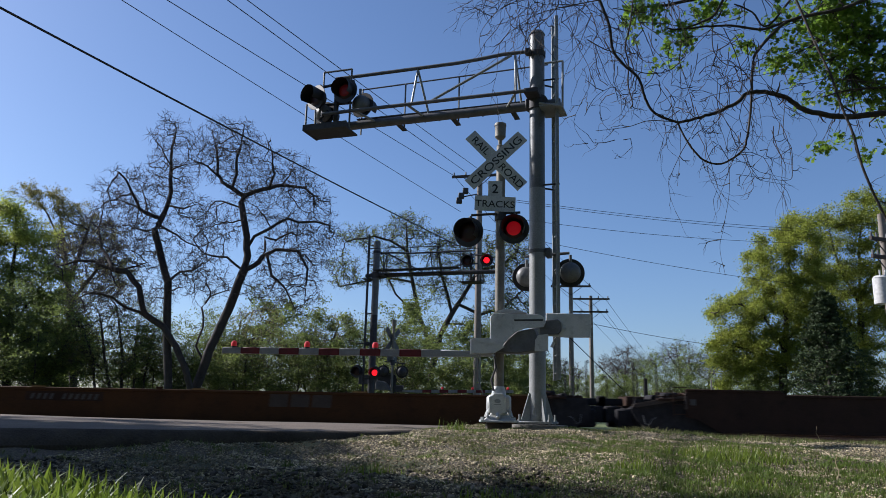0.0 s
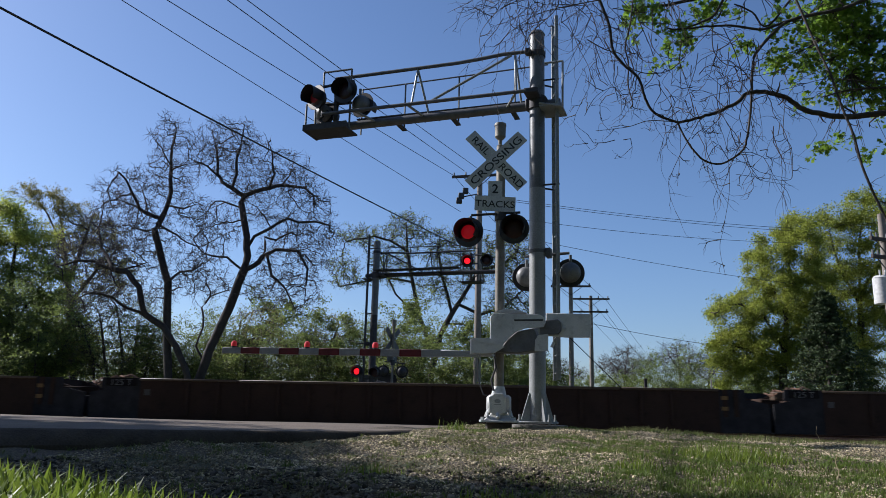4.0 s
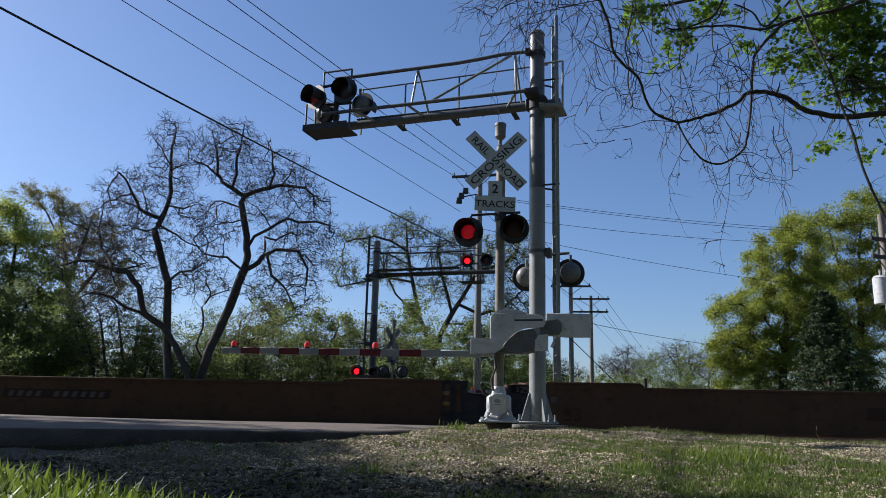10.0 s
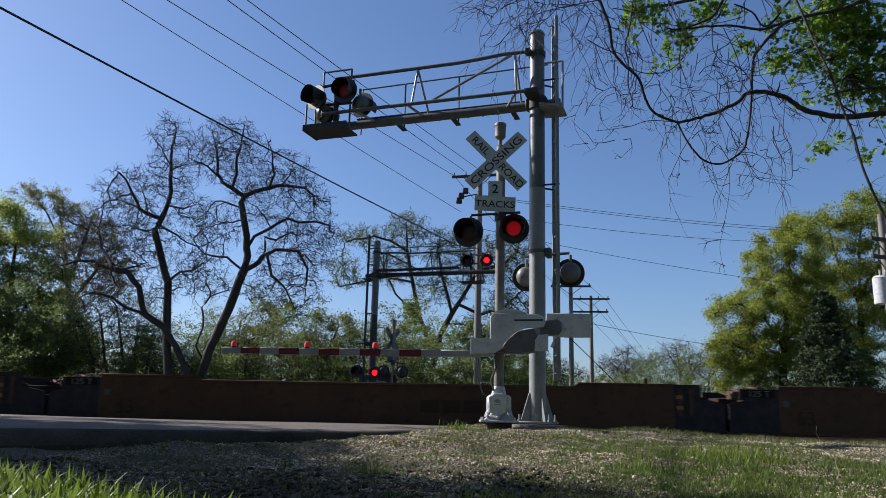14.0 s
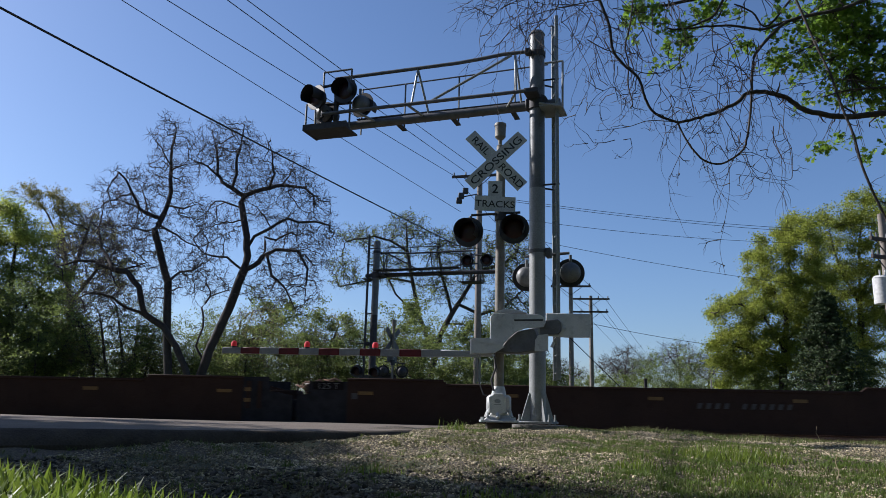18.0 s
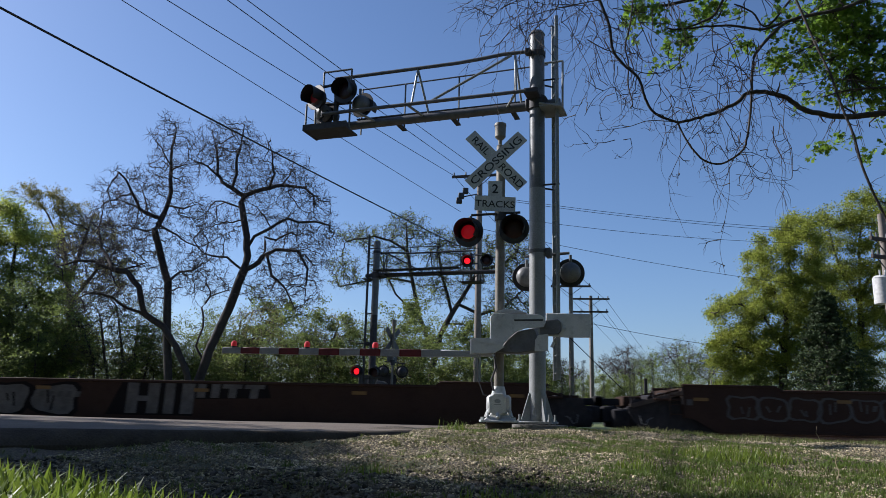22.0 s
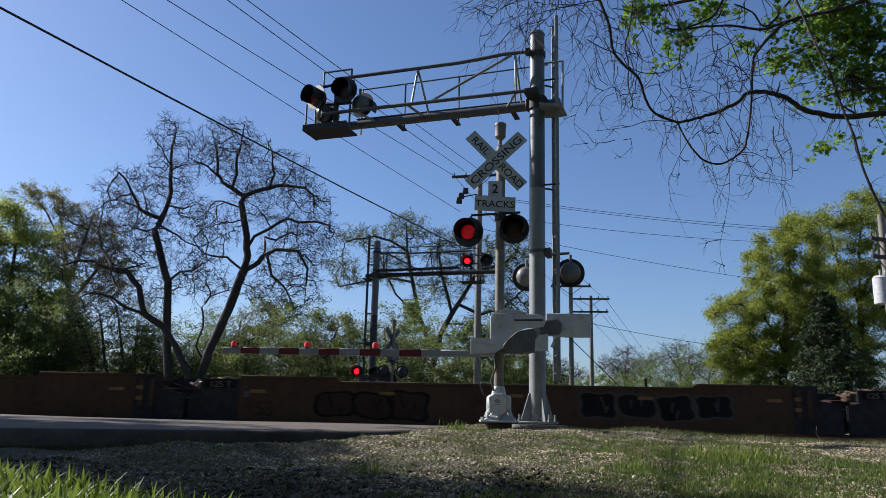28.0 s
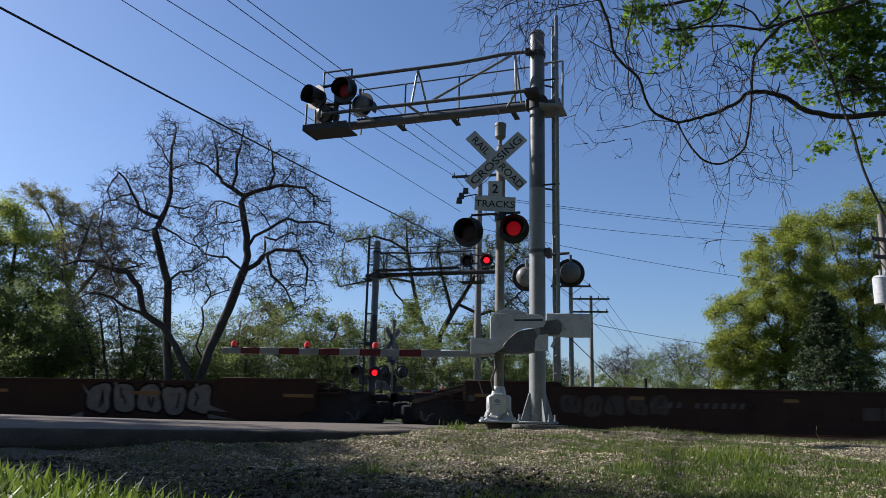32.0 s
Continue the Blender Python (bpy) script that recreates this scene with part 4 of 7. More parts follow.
class Skeleton:
    """Limbs drawn through points, from which finer branches grow to fill the lobes of a crown evenly."""

    def __init__(self, seed):
        self.rng = np.random.default_rng(seed)
        self.pos, self.par, self.lobes = [], [], []

    def limb(self, *pts, step=0.22):
        pts = [np.array(p, float) for p in pts]
        if not self.pos or pts[0][2] < 2.2:
            last = -1
            pts.insert(0, np.array([pts[0][0], pts[0][1], -0.3]))
        else:
            last = int(np.argmin(((np.array(self.pos) - pts[0]) ** 2).sum(1)))
            pts[0] = self.pos[last]
        for a, b in zip(pts, pts[1:]):
            n = max(1, int(np.linalg.norm(b - a) / step))
            side = self.rng.normal(0, 0.035, 3)
            for k in range(1 if last >= 0 else 0, n + 1):
                t = k / n
                self.pos.append(a + (b - a) * t + side * math.sin(t * math.pi) * step * 3)
                self.par.append(last)
                last = len(self.pos) - 1

    def lobe(self, x, y, z, rx, ry, rz, dens=1.0):
        self.lobes.append((np.array([x, y, z]), np.array([rx, ry, rz]), dens))

    def grow(self, density, step=0.17, kill=0.26, reach=1.9, wander=0.3, droop=0.0, iters=70, most=9000, gaps=0.0):
        """Space colonisation: each free point of the crown pulls its nearest branch a step closer. Boughs first, then twigs."""
        rng = self.rng
        for dens, st, kl, wa in ((density * 0.07, step * 1.6, kill * 3.0, wander * 0.8), (density, step, kill, wander)):
            aim = []
            for c, r, share in self.lobes:
                n = max(3, int(dens * share * r[0] * r[1] * r[2]))
                v = rng.normal(0, 1, (n, 3))
                v /= np.linalg.norm(v, axis=1)[:, None]
                aim.append(c + v * r * rng.uniform(0, 1, (n, 1)) ** 0.42 * rng.uniform(0.88, 1.22, (n, 1)))
            aim = np.concatenate(aim)
            if gaps:
                q = aim * 2.6
                pocket = np.sin(q[:, 0] + 1.3 * np.sin(q[:, 2])) + np.sin(1.2 * q[:, 1] + q[:, 0] * 0.4) + np.sin(1.5 * q[:, 2] + 0.8 * np.sin(q[:, 1]))
                aim = aim[pocket > gaps]
            pos = np.array(self.pos)
            d2 = ((aim[:, None] - pos[None]) ** 2).sum(2)
            near, dist = d2.argmin(1), np.sqrt(d2.min(1))
            kids = {}
            for _ in range(iters):
                live = dist < reach
                if not live.any() or len(self.pos) > most:
                    break
                first = len(self.pos)
                pull = {}
                for i in np.nonzero(live)[0]:
                    pull.setdefault(int(near[i]), []).append(i)
                for j, who in pull.items():
                    if kids.get(j, 0) >= 3:
                        continue
                    d = aim[who] - self.pos[j]
                    d = unit((d / (np.linalg.norm(d, axis=1)[:, None] + 1e-9)).sum(0)) + rng.normal(0, wa, 3)
                    d[2] -= droop
                    self.pos.append(self.pos[j] + unit(d) * st)
                    self.par.append(j)
                    kids[j] = kids.get(j, 0) + 1
                fresh = np.array(self.pos[first:])
                if not len(fresh):
                    break
                e2 = ((aim[:, None] - fresh[None]) ** 2).sum(2)
                k, e = e2.argmin(1), np.sqrt(e2.min(1))
                closer = e < dist
                near[closer], dist[closer] = first + k[closer], e[closer]
                keep = dist > kl
                aim, near, dist = aim[keep], near[keep], dist[keep]
                if not len(aim):
                    break

    def lines(self, tip, trunk):
        """Branches from fork to tip, thick by what they carry."""
        n = len(self.pos)
        load, best, big = np.zeros(n), [-1] * n, np.zeros(n)
        for i in range(n - 1, -1, -1):
            load[i] = max(load[i], 1.0)
            p = self.par[i]
            if p >= 0:
                load[p] += load[i]
                if load[i] > big[p]:
                    big[p], best[p] = load[i], i
        rad = tip * load ** (math.log(trunk / tip) / math.log(load.max()))
        out = []
        for i in range(n):
            p = self.par[i]
            if p < 0 or best[p] != i:
                chain = [i] if p < 0 else [p, i]
                while best[chain[-1]] >= 0:
                    chain.append(best[chain[-1]])
                if len(chain) > 1:
                    r = rad[chain].copy()
                    if p >= 0:
                        r[0] = r[1]
                    out.append((np.array([self.pos[k] for k in chain]), r))
        thin = [i for i in range(n) if load[i] < 14]
        return out, thin

    def twigs(self, thin, share, length, r, crook=0.5, up=0.03):
        """Short crooked end twigs on the thin branches."""
        rng, out = self.rng, []
        for i in thin * math.ceil(share):
            if rng.uniform() > share / math.ceil(share):
                continue
            p, q = self.pos[i], self.pos[self.par[i]] if self.par[i] >= 0 else self.pos[i]
            d = unit(unit(p - q) + rng.normal(0, 0.75, 3))
            pts, n = [p], int(rng.integers(3, 6))
            for k in range(n):
                d = unit(d + rng.normal(0, crook, 3) + np.array([0, 0, up]))
                pts.append(pts[-1] + d * length * rng.uniform(0.5, 1.2) / n)
            out.append((np.array(pts), np.linspace(r, r * 0.55, n + 1)))
        return out


def bare_crown(name, label, base, sk, density, tip, trunk, share, length, wander=0.42, droop=0.0, bark=None, twig=None, step=0.17, kill=0.26, reach=1.9, leaf=None, count=0, size=0.06, spread=0.12, most=14000, group="trees", crown_label="", gaps=0.0):
    sk.grow(density, step, kill, reach, wander, droop, 70, most, gaps)
    out, thin = sk.lines(tip, trunk)
    fine = sk.twigs(thin, share, length, tip * 0.85) if share else []
    t = thing(name, pose(*base), label, "tree", group)
    add_mesh("trunk", tubes("trunk", [o for o in out if o[1].max() > 0.03], bark or M_BARK), t)
    add_mesh("twig_work", tubes("twig_work", [o for o in out if o[1].max() <= 0.03] + fine, twig or M_TWIG), t, "fine twigs")
    if leaf:
        tips = [sk.pos[i] for i in thin] + [o[0][-1] for o in fine]
        add_mesh("crown", leaves("crown", tips, count, size, spread, leaf, sk.rng, 0.3, 0.8, 0.75), t, crown_label)
    return t


# --- leafy trees beyond the tracks ---
green_left = Skeleton(11)
green_left.limb((-0.5, 0.0, 0.6), (-0.9, 0.1, 3.4), (-1.2, 0.2, 6.2), (-1.3, 0.4, 8.3), (-1.7, 0.5, 10.1))
green_left.limb((-0.8, 0.0, 3.6), (0.4, -0.5, 5.5), (1.5, -1.0, 6.6))
green_left.limb((-0.9, 0.0, 5.0), (-2.9, 0.5, 7.1), (-4.3, 1.0, 8.6))
green_left.limb((-0.7, 0.0, 2.8), (1.0, -0.5, 3.6), (2.5, -1.0, 3.9))
green_left.limb((-0.8, 0.0, 3.1), (-3.0, 0.6, 3.9), (-4.9, 1.2, 4.5))
green_left.lobe(-1.7, 0.0, 9.5, 1.3, 2.0, 1.4, 1.0)
green_left.lobe(-0.4, 0.0, 8.5, 1.3, 2.0, 1.3, 1.0)
green_left.lobe(0.5, 0.0, 6.5, 1.7, 2.2, 1.4, 1.0)
green_left.lobe(-2.7, 0.0, 7.6, 2.0, 2.2, 2.6, 1.0)
green_left.lobe(-0.3, 0.0, 4.5, 2.6, 2.4, 1.7, 1.0)
green_left.lobe(1.8, 0.0, 3.4, 1.9, 2.0, 1.7, 1.0)
green_left.lobe(-3.0, 0.0, 3.8, 2.3, 2.2, 2.6, 1.0)
green_left.lobe(0.6, 0.0, 2.3, 2.9, 2.0, 1.1, 1.0)
green = bare_crown("broadleaf_tree", "fresh green broadleaf tree beyond the tracks", (-20.5, 38.0, 0.1), green_left, 40, 0.008, 0.2, 0.6, 0.3, leaf=M_LEAF_SPRING, count=82000, size=0.06, spread=0.19, kill=0.34, most=7000, gaps=-0.3)
again(green, -27.5, 42, 0.1, 1.05, 130)
again(green, -33.5, 37, 0.1, 1.0, 250)
again(green, -23.6, 33.5, 0.0, 0.5, 60)
bud_left = Skeleton(31)
bud_left.limb((0.4, 0.0, 0.8), (-0.2, 0.1, 4.0), (-0.9, 0.2, 7.4), (-1.6, 0.4, 10.2), (-2.3, 0.5, 12.3))
bud_left.limb((-0.8, 0.0, 7.3), (0.0, -0.5, 9.3), (0.6, -1.0, 10.8))
bud_left.limb((-1.2, 0.0, 9.4), (-2.8, 0.5, 11.6), (-4.1, 1.0, 13.1))
bud_left.limb((-0.5, 0.0, 6.0), (1.1, -0.6, 8.0), (2.0, -1.2, 9.2))
bud_left.lobe(-3.5, 0.0, 12.7, 1.0, 1.6, 0.8, 1.0)
bud_left.lobe(-1.9, 0.0, 12.2, 0.8, 1.6, 1.1, 1.0)
bud_left.lobe(-0.6, 0.0, 11.2, 1.2, 1.8, 1.2, 1.0)
bud_left.lobe(0.6, 0.0, 10.1, 1.4, 1.8, 1.5, 1.0)
bud_left.lobe(-1.3, 0.0, 9.7, 1.4, 1.8, 1.4, 1.0)
bud_left.lobe(1.5, 0.0, 8.1, 1.7, 1.8, 1.7, 1.0)
bare_crown("budding_tree", "thinly leafed brownish budding tree", (-21.4, 45.0, 0.1), bud_left, 40, 0.009, 0.22, 0.9, 0.45, leaf=M_LEAF_BUD, count=26000, size=0.05, spread=0.12, kill=0.3, most=5000)
olive_left = Skeleton(23)
olive_left.limb((-0.0, 0.0, 1.7), (0.4, 0.1, 5.1), (0.8, 0.2, 8.6), (1.3, 0.4, 11.1), (1.5, 0.5, 12.6))
olive_left.limb((0.2, 0.0, 4.4), (-1.0, -0.3, 6.4), (-2.5, -0.7, 7.0), (-3.8, -1.0, 6.9))
olive_left.limb((0.5, 0.0, 6.4), (-0.2, 0.5, 8.9), (-0.4, 1.0, 10.8))
olive_left.limb((0.6, 0.0, 7.8), (1.8, -0.5, 9.5), (2.2, -1.0, 10.8))
olive_left.limb((0.2, 0.0, 3.7), (-1.5, 0.5, 4.4), (-2.7, 1.0, 4.8))
olive_left.limb((0.2, 0.0, 4.7), (1.2, -0.6, 6.0), (2.0, -1.2, 7.0))
olive_left.lobe(-2.7, 0.0, 6.5, 1.6, 2.2, 1.5, 1.0)
olive_left.lobe(-0.7, 0.0, 9.7, 1.1, 2.0, 1.8, 1.0)
olive_left.lobe(1.4, 0.0, 11.4, 1.3, 2.2, 1.9, 1.0)
olive_left.lobe(-0.2, 0.0, 6.9, 2.1, 2.4, 2.1, 1.0)
olive_left.lobe(-1.7, 0.0, 4.4, 2.8, 2.4, 1.6, 1.0)
olive_left.lobe(-3.1, 0.0, 3.6, 1.2, 2.0, 1.6, 1.0)
olive_left.lobe(1.6, 0.0, 8.5, 1.7, 2.2, 2.4, 1.0)
olive_left.lobe(1.7, 0.0, 4.4, 2.8, 2.2, 2.1, 1.0)
bare_crown("broadleaf_tree", "rounded olive green broadleaf tree in spring leaf", (20.3, 46.0, 0.2), olive_left, 36, 0.009, 0.22, 0.6, 0.35, leaf=M_LEAF_OLIVE, count=112000, size=0.063, spread=0.21, kill=0.36, most=8000, gaps=-0.4)
olive_right = Skeleton(24)
olive_right.limb((-0.0, 0.0, 2.0), (0.3, 0.1, 5.5), (0.6, 0.2, 9.2), (1.0, 0.4, 12.3), (1.6, 0.5, 14.7))
olive_right.limb((0.3, 0.0, 7.7), (-0.8, -0.3, 9.8), (-1.5, -0.7, 12.0), (-1.9, -1.0, 13.0))
olive_right.limb((0.4, 0.0, 8.5), (2.4, 0.5, 10.8), (4.0, 1.0, 13.3))
olive_right.limb((0.2, 0.0, 5.9), (-1.5, -0.6, 6.9), (-2.8, -1.2, 7.5))
olive_right.limb((0.3, 0.0, 6.6), (2.5, 0.6, 7.9), (4.4, 1.2, 8.7))
olive_right.lobe(-1.1, 0.0, 12.4, 1.7, 2.2, 1.8, 1.0)
olive_right.lobe(1.1, 0.0, 13.6, 1.6, 2.2, 1.8, 1.0)
olive_right.lobe(3.4, 0.0, 13.0, 1.8, 2.4, 2.2, 1.0)
olive_right.lobe(-1.4, 0.0, 8.8, 2.2, 2.4, 2.6, 1.0)
olive_right.lobe(1.9, 0.0, 9.2, 3.0, 2.6, 3.0, 1.0)
olive_right.lobe(3.9, 0.0, 7.1, 2.2, 2.4, 4.1, 1.0)
olive_right.lobe(-0.6, 0.0, 5.5, 3.3, 2.4, 2.6, 1.0)
tall_olive = bare_crown("broadleaf_tree", "tall olive green broadleaf tree with a rounded crown", (26.6, 49.0, 0.2), olive_right, 34, 0.009, 0.25, 0.6, 0.35, leaf=M_LEAF_OLIVE, count=112000, size=0.066, spread=0.22, kill=0.38, most=8000, gaps=-0.4)
again(tall_olive, 36.5, 50, 0.2, 1.0, 200)
# --- shrubs ---
shrub = make_tree("shrub", "leafy green shrub along the fence line", "shrub", (-8.3, 41, 0.1), 5.6, 5.2, 41, M_LEAF_DARK, 11000, 0.075, 0.18, 10, 2, trunk_r=0.05, crown_from=0.06, group="shrubs")
for x, y, s, a in ((-5.0, 39, 0.85, 50), (-1.6, 42, 1.0, 120), (1.6, 39, 0.82, 200), (4.6, 43, 0.8, 300), (19.2, 47, 0.8, 10), (26.0, 40, 0.9, 90), (-12.2, 45, 0.7, 240)):
    again(shrub, x, y, 0.1, s, a)
dusk = make_tree("shrub", "dark twiggy thicket shrub", "shrub", (-19.6, 37, 0.1), 4.6, 5.6, 47, M_LEAF_DARK, 9000, 0.066, 0.2, 11, 2, trunk_r=0.05, crown_from=0.05, group="shrubs")
for x, y, s, a in ((-18.2, 35, 0.95, 70), (-12.2, 38, 0.62, 150), (-15.2, 38, 0.8, 210), (-13.2, 36, 0.8, 20), (-11.5, 36, 0.78, 130), (-9.5, 36, 0.75, 250), (-10.6, 38, 0.8, 330), (-6.6, 36.5, 0.72, 30), (-3.4, 37, 0.75, 270), (0.2, 37.5, 0.8, 330), (3.2, 38.5, 0.72, 110), (-21.5, 34, 0.9, 190), (6.2, 44, 0.6, 20)):
    again(dusk, x, y, 0.1, s, a)

# --- the spruce ---
def make_spruce(at, h, seed):
    rng = np.random.default_rng(seed)
    out, tips = [(np.array([[0, 0, -0.2], [0, 0, h * 0.5], [0, 0, h]]), np.array([0.14, 0.08, 0.015]))], []
    z = 0.35
    while z < h * 0.97:
        reach = 0.36 * (h - z) * rng.uniform(0.85, 1.1) * (0.6 + 0.4 * min(1, z / 1.2)) + 0.1
        n = 9
        for k in range(n):
            az = k * math.tau / n + rng.uniform(-0.3, 0.3)
            grow(out, tips, np.array([0, 0, z]), unit(np.array([math.cos(az), math.sin(az), -0.05])), reach * rng.uniform(0.75, 1.05), 0.02, 1, rng, 0.1, 0.03, (5, 7), (0.3, 0.45), (0.7, 1.0))
        z += 0.3
    t = thing("spruce_tree", pose(*at), "dark blue-green spruce tree in front of the wood", "tree", "trees")
    add_mesh("trunk", tubes("trunk", out, M_BARK), t)
    add_mesh("crown", leaves("crown", tips, 26000, 0.075, 0.07, M_NEEDLE, rng, 0.2), t)


make_spruce((20.1, 40.0, 0.1), 7.4, 5)


thicket = Skeleton(43)
thicket.limb((-0.0, 0.0, 0.8), (-0.2, 0.2, 2.4), (-0.6, 0.3, 4.0), (-1.0, 0.5, 5.1))
thicket.limb((0.9, 0.0, 0.8), (1.2, -0.5, 2.4), (1.5, -1.0, 3.6))
thicket.limb((-1.2, 0.0, 0.8), (-1.7, 0.5, 2.4), (-2.5, 1.0, 3.7))
thicket.limb((0.5, 0.0, 0.8), (0.2, 0.4, 2.9), (0.2, 0.8, 4.6))
thicket.limb((-0.5, 0.0, 0.8), (-0.9, -0.4, 2.8), (-1.1, -0.8, 4.4))
thicket.lobe(-0.7, 0.0, 4.5, 1.4, 1.6, 1.4, 1.0)
thicket.lobe(0.9, 0.0, 3.4, 1.4, 1.6, 1.5, 1.0)
thicket.lobe(-1.9, 0.0, 3.6, 1.4, 1.6, 1.5, 1.0)
thicket.lobe(-0.3, 0.0, 2.4, 2.4, 1.8, 1.2, 1.0)
thicket.lobe(-2.7, 0.0, 4.9, 0.8, 1.2, 1.1, 1.0)
brown = bare_crown("thicket", "brown twiggy thicket barely in leaf under the bare trees", (-14.6, 36.0, 0.0), thicket, 75, 0.0085, 0.07, 1.4, 0.4, wander=0.45, kill=0.26, bark=M_TWIG_PALE, twig=M_TWIG_PALE, leaf=M_LEAF_BUD, count=7000, size=0.045, spread=0.1, most=12000, group="shrubs")
for x, y, s, a in ((-10.2, 38.5, 0.9, 140), (-6.2, 40.0, 0.95, 250), (-2.2, 41.0, 0.85, 60)):
    again(brown, x, y, 0.0, s, a)

# --- the crooked bare trees beyond the tracks ---
left_bare = Skeleton(71)
left_bare.limb((-0.0, 0.0, 1.0), (-0.3, 0.0, 3.4), (-0.5, 0.1, 5.5), (-0.7, 0.1, 6.0), (-1.1, 0.1, 7.2), (-1.3, 0.1, 7.8), (-1.1, 0.2, 8.3), (-0.9, 0.2, 8.9), (-0.8, 0.2, 9.5), (-0.9, 0.2, 10.5), (-1.0, 0.3, 11.6), (-0.9, 0.3, 12.5))
left_bare.limb((0.9, 0.0, 1.1), (0.6, -0.1, 2.0), (0.2, -0.2, 2.8), (-0.4, -0.2, 3.6), (-1.2, -0.3, 4.1), (-1.5, -0.4, 5.2), (-2.0, -0.5, 5.8), (-2.6, -0.6, 5.9), (-3.4, -0.6, 6.2), (-4.0, -0.7, 6.2), (-4.8, -0.8, 5.9))
left_bare.limb((-1.3, 0.0, 4.1), (-1.9, -0.4, 4.3), (-2.4, -0.8, 4.7), (-3.0, -1.2, 4.8))
left_bare.limb((-2.7, 0.0, 6.0), (-3.5, 0.2, 6.9), (-3.9, 0.5, 7.9), (-3.9, 0.7, 8.8), (-3.7, 0.9, 9.5))
left_bare.limb((-2.2, -0.0, 5.9), (-1.7, -0.3, 6.1), (-1.2, -0.6, 6.2))
left_bare.limb((-1.1, 0.0, 8.3), (-1.7, 0.2, 8.5), (-2.4, 0.4, 8.9), (-2.9, 0.6, 9.1), (-3.4, 0.8, 9.3))
left_bare.limb((-2.2, 0.0, 8.8), (-2.3, -0.3, 9.3), (-2.5, -0.6, 9.8), (-2.7, -0.9, 10.0))
left_bare.limb((-0.5, 0.0, 5.6), (-0.1, 0.3, 6.0), (0.4, 0.7, 6.2), (0.8, 1.0, 6.7))
left_bare.limb((-1.0, 0.0, 7.9), (-0.2, -0.2, 7.5), (0.4, -0.5, 7.1), (0.9, -0.7, 6.9))
left_bare.limb((-0.9, 0.0, 10.7), (-1.4, 0.2, 11.5), (-2.0, 0.4, 12.2), (-2.3, 0.6, 12.5))
left_bare.limb((-0.8, -0.0, 10.5), (-0.0, -0.4, 10.6), (0.6, -0.8, 10.6))
left_bare.limb((-1.6, 0.0, 8.4), (-2.0, 0.5, 9.2), (-2.4, 0.9, 9.9))
left_bare.limb((-0.8, 0.0, 8.8), (0.0, -0.4, 8.6), (0.8, -0.9, 8.7))
left_bare.limb((-0.4, -0.0, 4.8), (-0.8, -0.2, 4.8), (-1.0, -0.5, 4.4))
left_bare.lobe(-0.9, -0.0, 11.8, 1.0, 1.3, 1.1, 1.0)
left_bare.lobe(-0.9, 0.0, 10.2, 1.1, 1.5, 1.1, 1.0)
left_bare.lobe(-2.4, -0.0, 9.3, 1.5, 1.6, 1.1, 1.0)
left_bare.lobe(-2.7, 0.0, 7.9, 1.7, 1.8, 1.2, 1.0)
left_bare.lobe(-3.7, -0.0, 6.5, 1.9, 1.6, 1.1, 1.0)
left_bare.lobe(-1.7, 0.0, 6.9, 1.4, 1.6, 1.2, 1.0)
left_bare.lobe(-3.0, 0.0, 4.9, 1.7, 1.5, 1.0, 1.0)
left_bare.lobe(0.1, 0.0, 8.2, 1.0, 1.3, 1.4, 1.0)
left_bare.lobe(0.4, 0.0, 6.0, 1.0, 1.2, 1.2, 1.0)
left_bare.lobe(-1.1, 0.0, 5.0, 1.0, 1.2, 1.2, 1.0)
bare_crown("bare_tree", "bare crooked dark tree with a forked trunk", (-11.1, 32.0, 0.0), left_bare, 165, 0.0085, 0.165, 2.2, 0.36, kill=0.2, most=22000)
right_bare = Skeleton(73)
right_bare.limb((-0.2, 0.0, 1.1), (0.3, 0.0, 2.9), (0.7, 0.1, 4.0), (1.1, 0.1, 5.2), (1.4, 0.1, 6.2), (1.5, 0.2, 6.9), (1.4, 0.2, 7.7), (1.2, 0.2, 8.5), (1.0, 0.3, 9.3), (1.1, 0.3, 9.6))
right_bare.limb((1.2, 0.0, 9.6), (0.6, 0.1, 9.9), (0.1, 0.2, 10.2), (-0.2, 0.4, 10.6), (-0.3, 0.5, 11.4), (-0.5, 0.6, 12.2), (-0.8, 0.7, 12.9))
right_bare.limb((0.5, 0.0, 9.9), (0.8, -0.1, 10.5), (0.8, -0.3, 11.2), (1.0, -0.5, 11.9), (1.1, -0.6, 12.6))
right_bare.limb((1.2, 0.0, 9.6), (1.6, 0.2, 9.8), (2.2, 0.3, 10.0), (2.7, 0.5, 10.2), (3.0, 0.6, 10.7), (3.1, 0.8, 11.4))
right_bare.limb((2.4, 0.0, 10.0), (2.5, -0.2, 10.5), (2.4, -0.4, 11.2), (2.2, -0.6, 11.8), (2.1, -0.8, 12.1))
right_bare.limb((1.5, 0.0, 7.3), (1.8, -0.1, 7.7), (2.3, -0.3, 7.9), (2.8, -0.4, 8.2), (3.3, -0.6, 8.4), (3.8, -0.7, 8.2), (4.6, -0.9, 8.2), (5.4, -1.0, 8.0))
right_bare.limb((1.5, 0.0, 6.3), (2.0, 0.2, 6.6), (2.2, 0.3, 7.1), (2.1, 0.5, 7.8), (2.6, 0.6, 7.7), (3.2, 0.8, 8.1))
right_bare.limb((2.1, 0.0, 6.9), (2.8, -0.2, 7.1), (3.8, -0.5, 7.0), (4.3, -0.7, 6.2), (4.3, -0.9, 4.6))
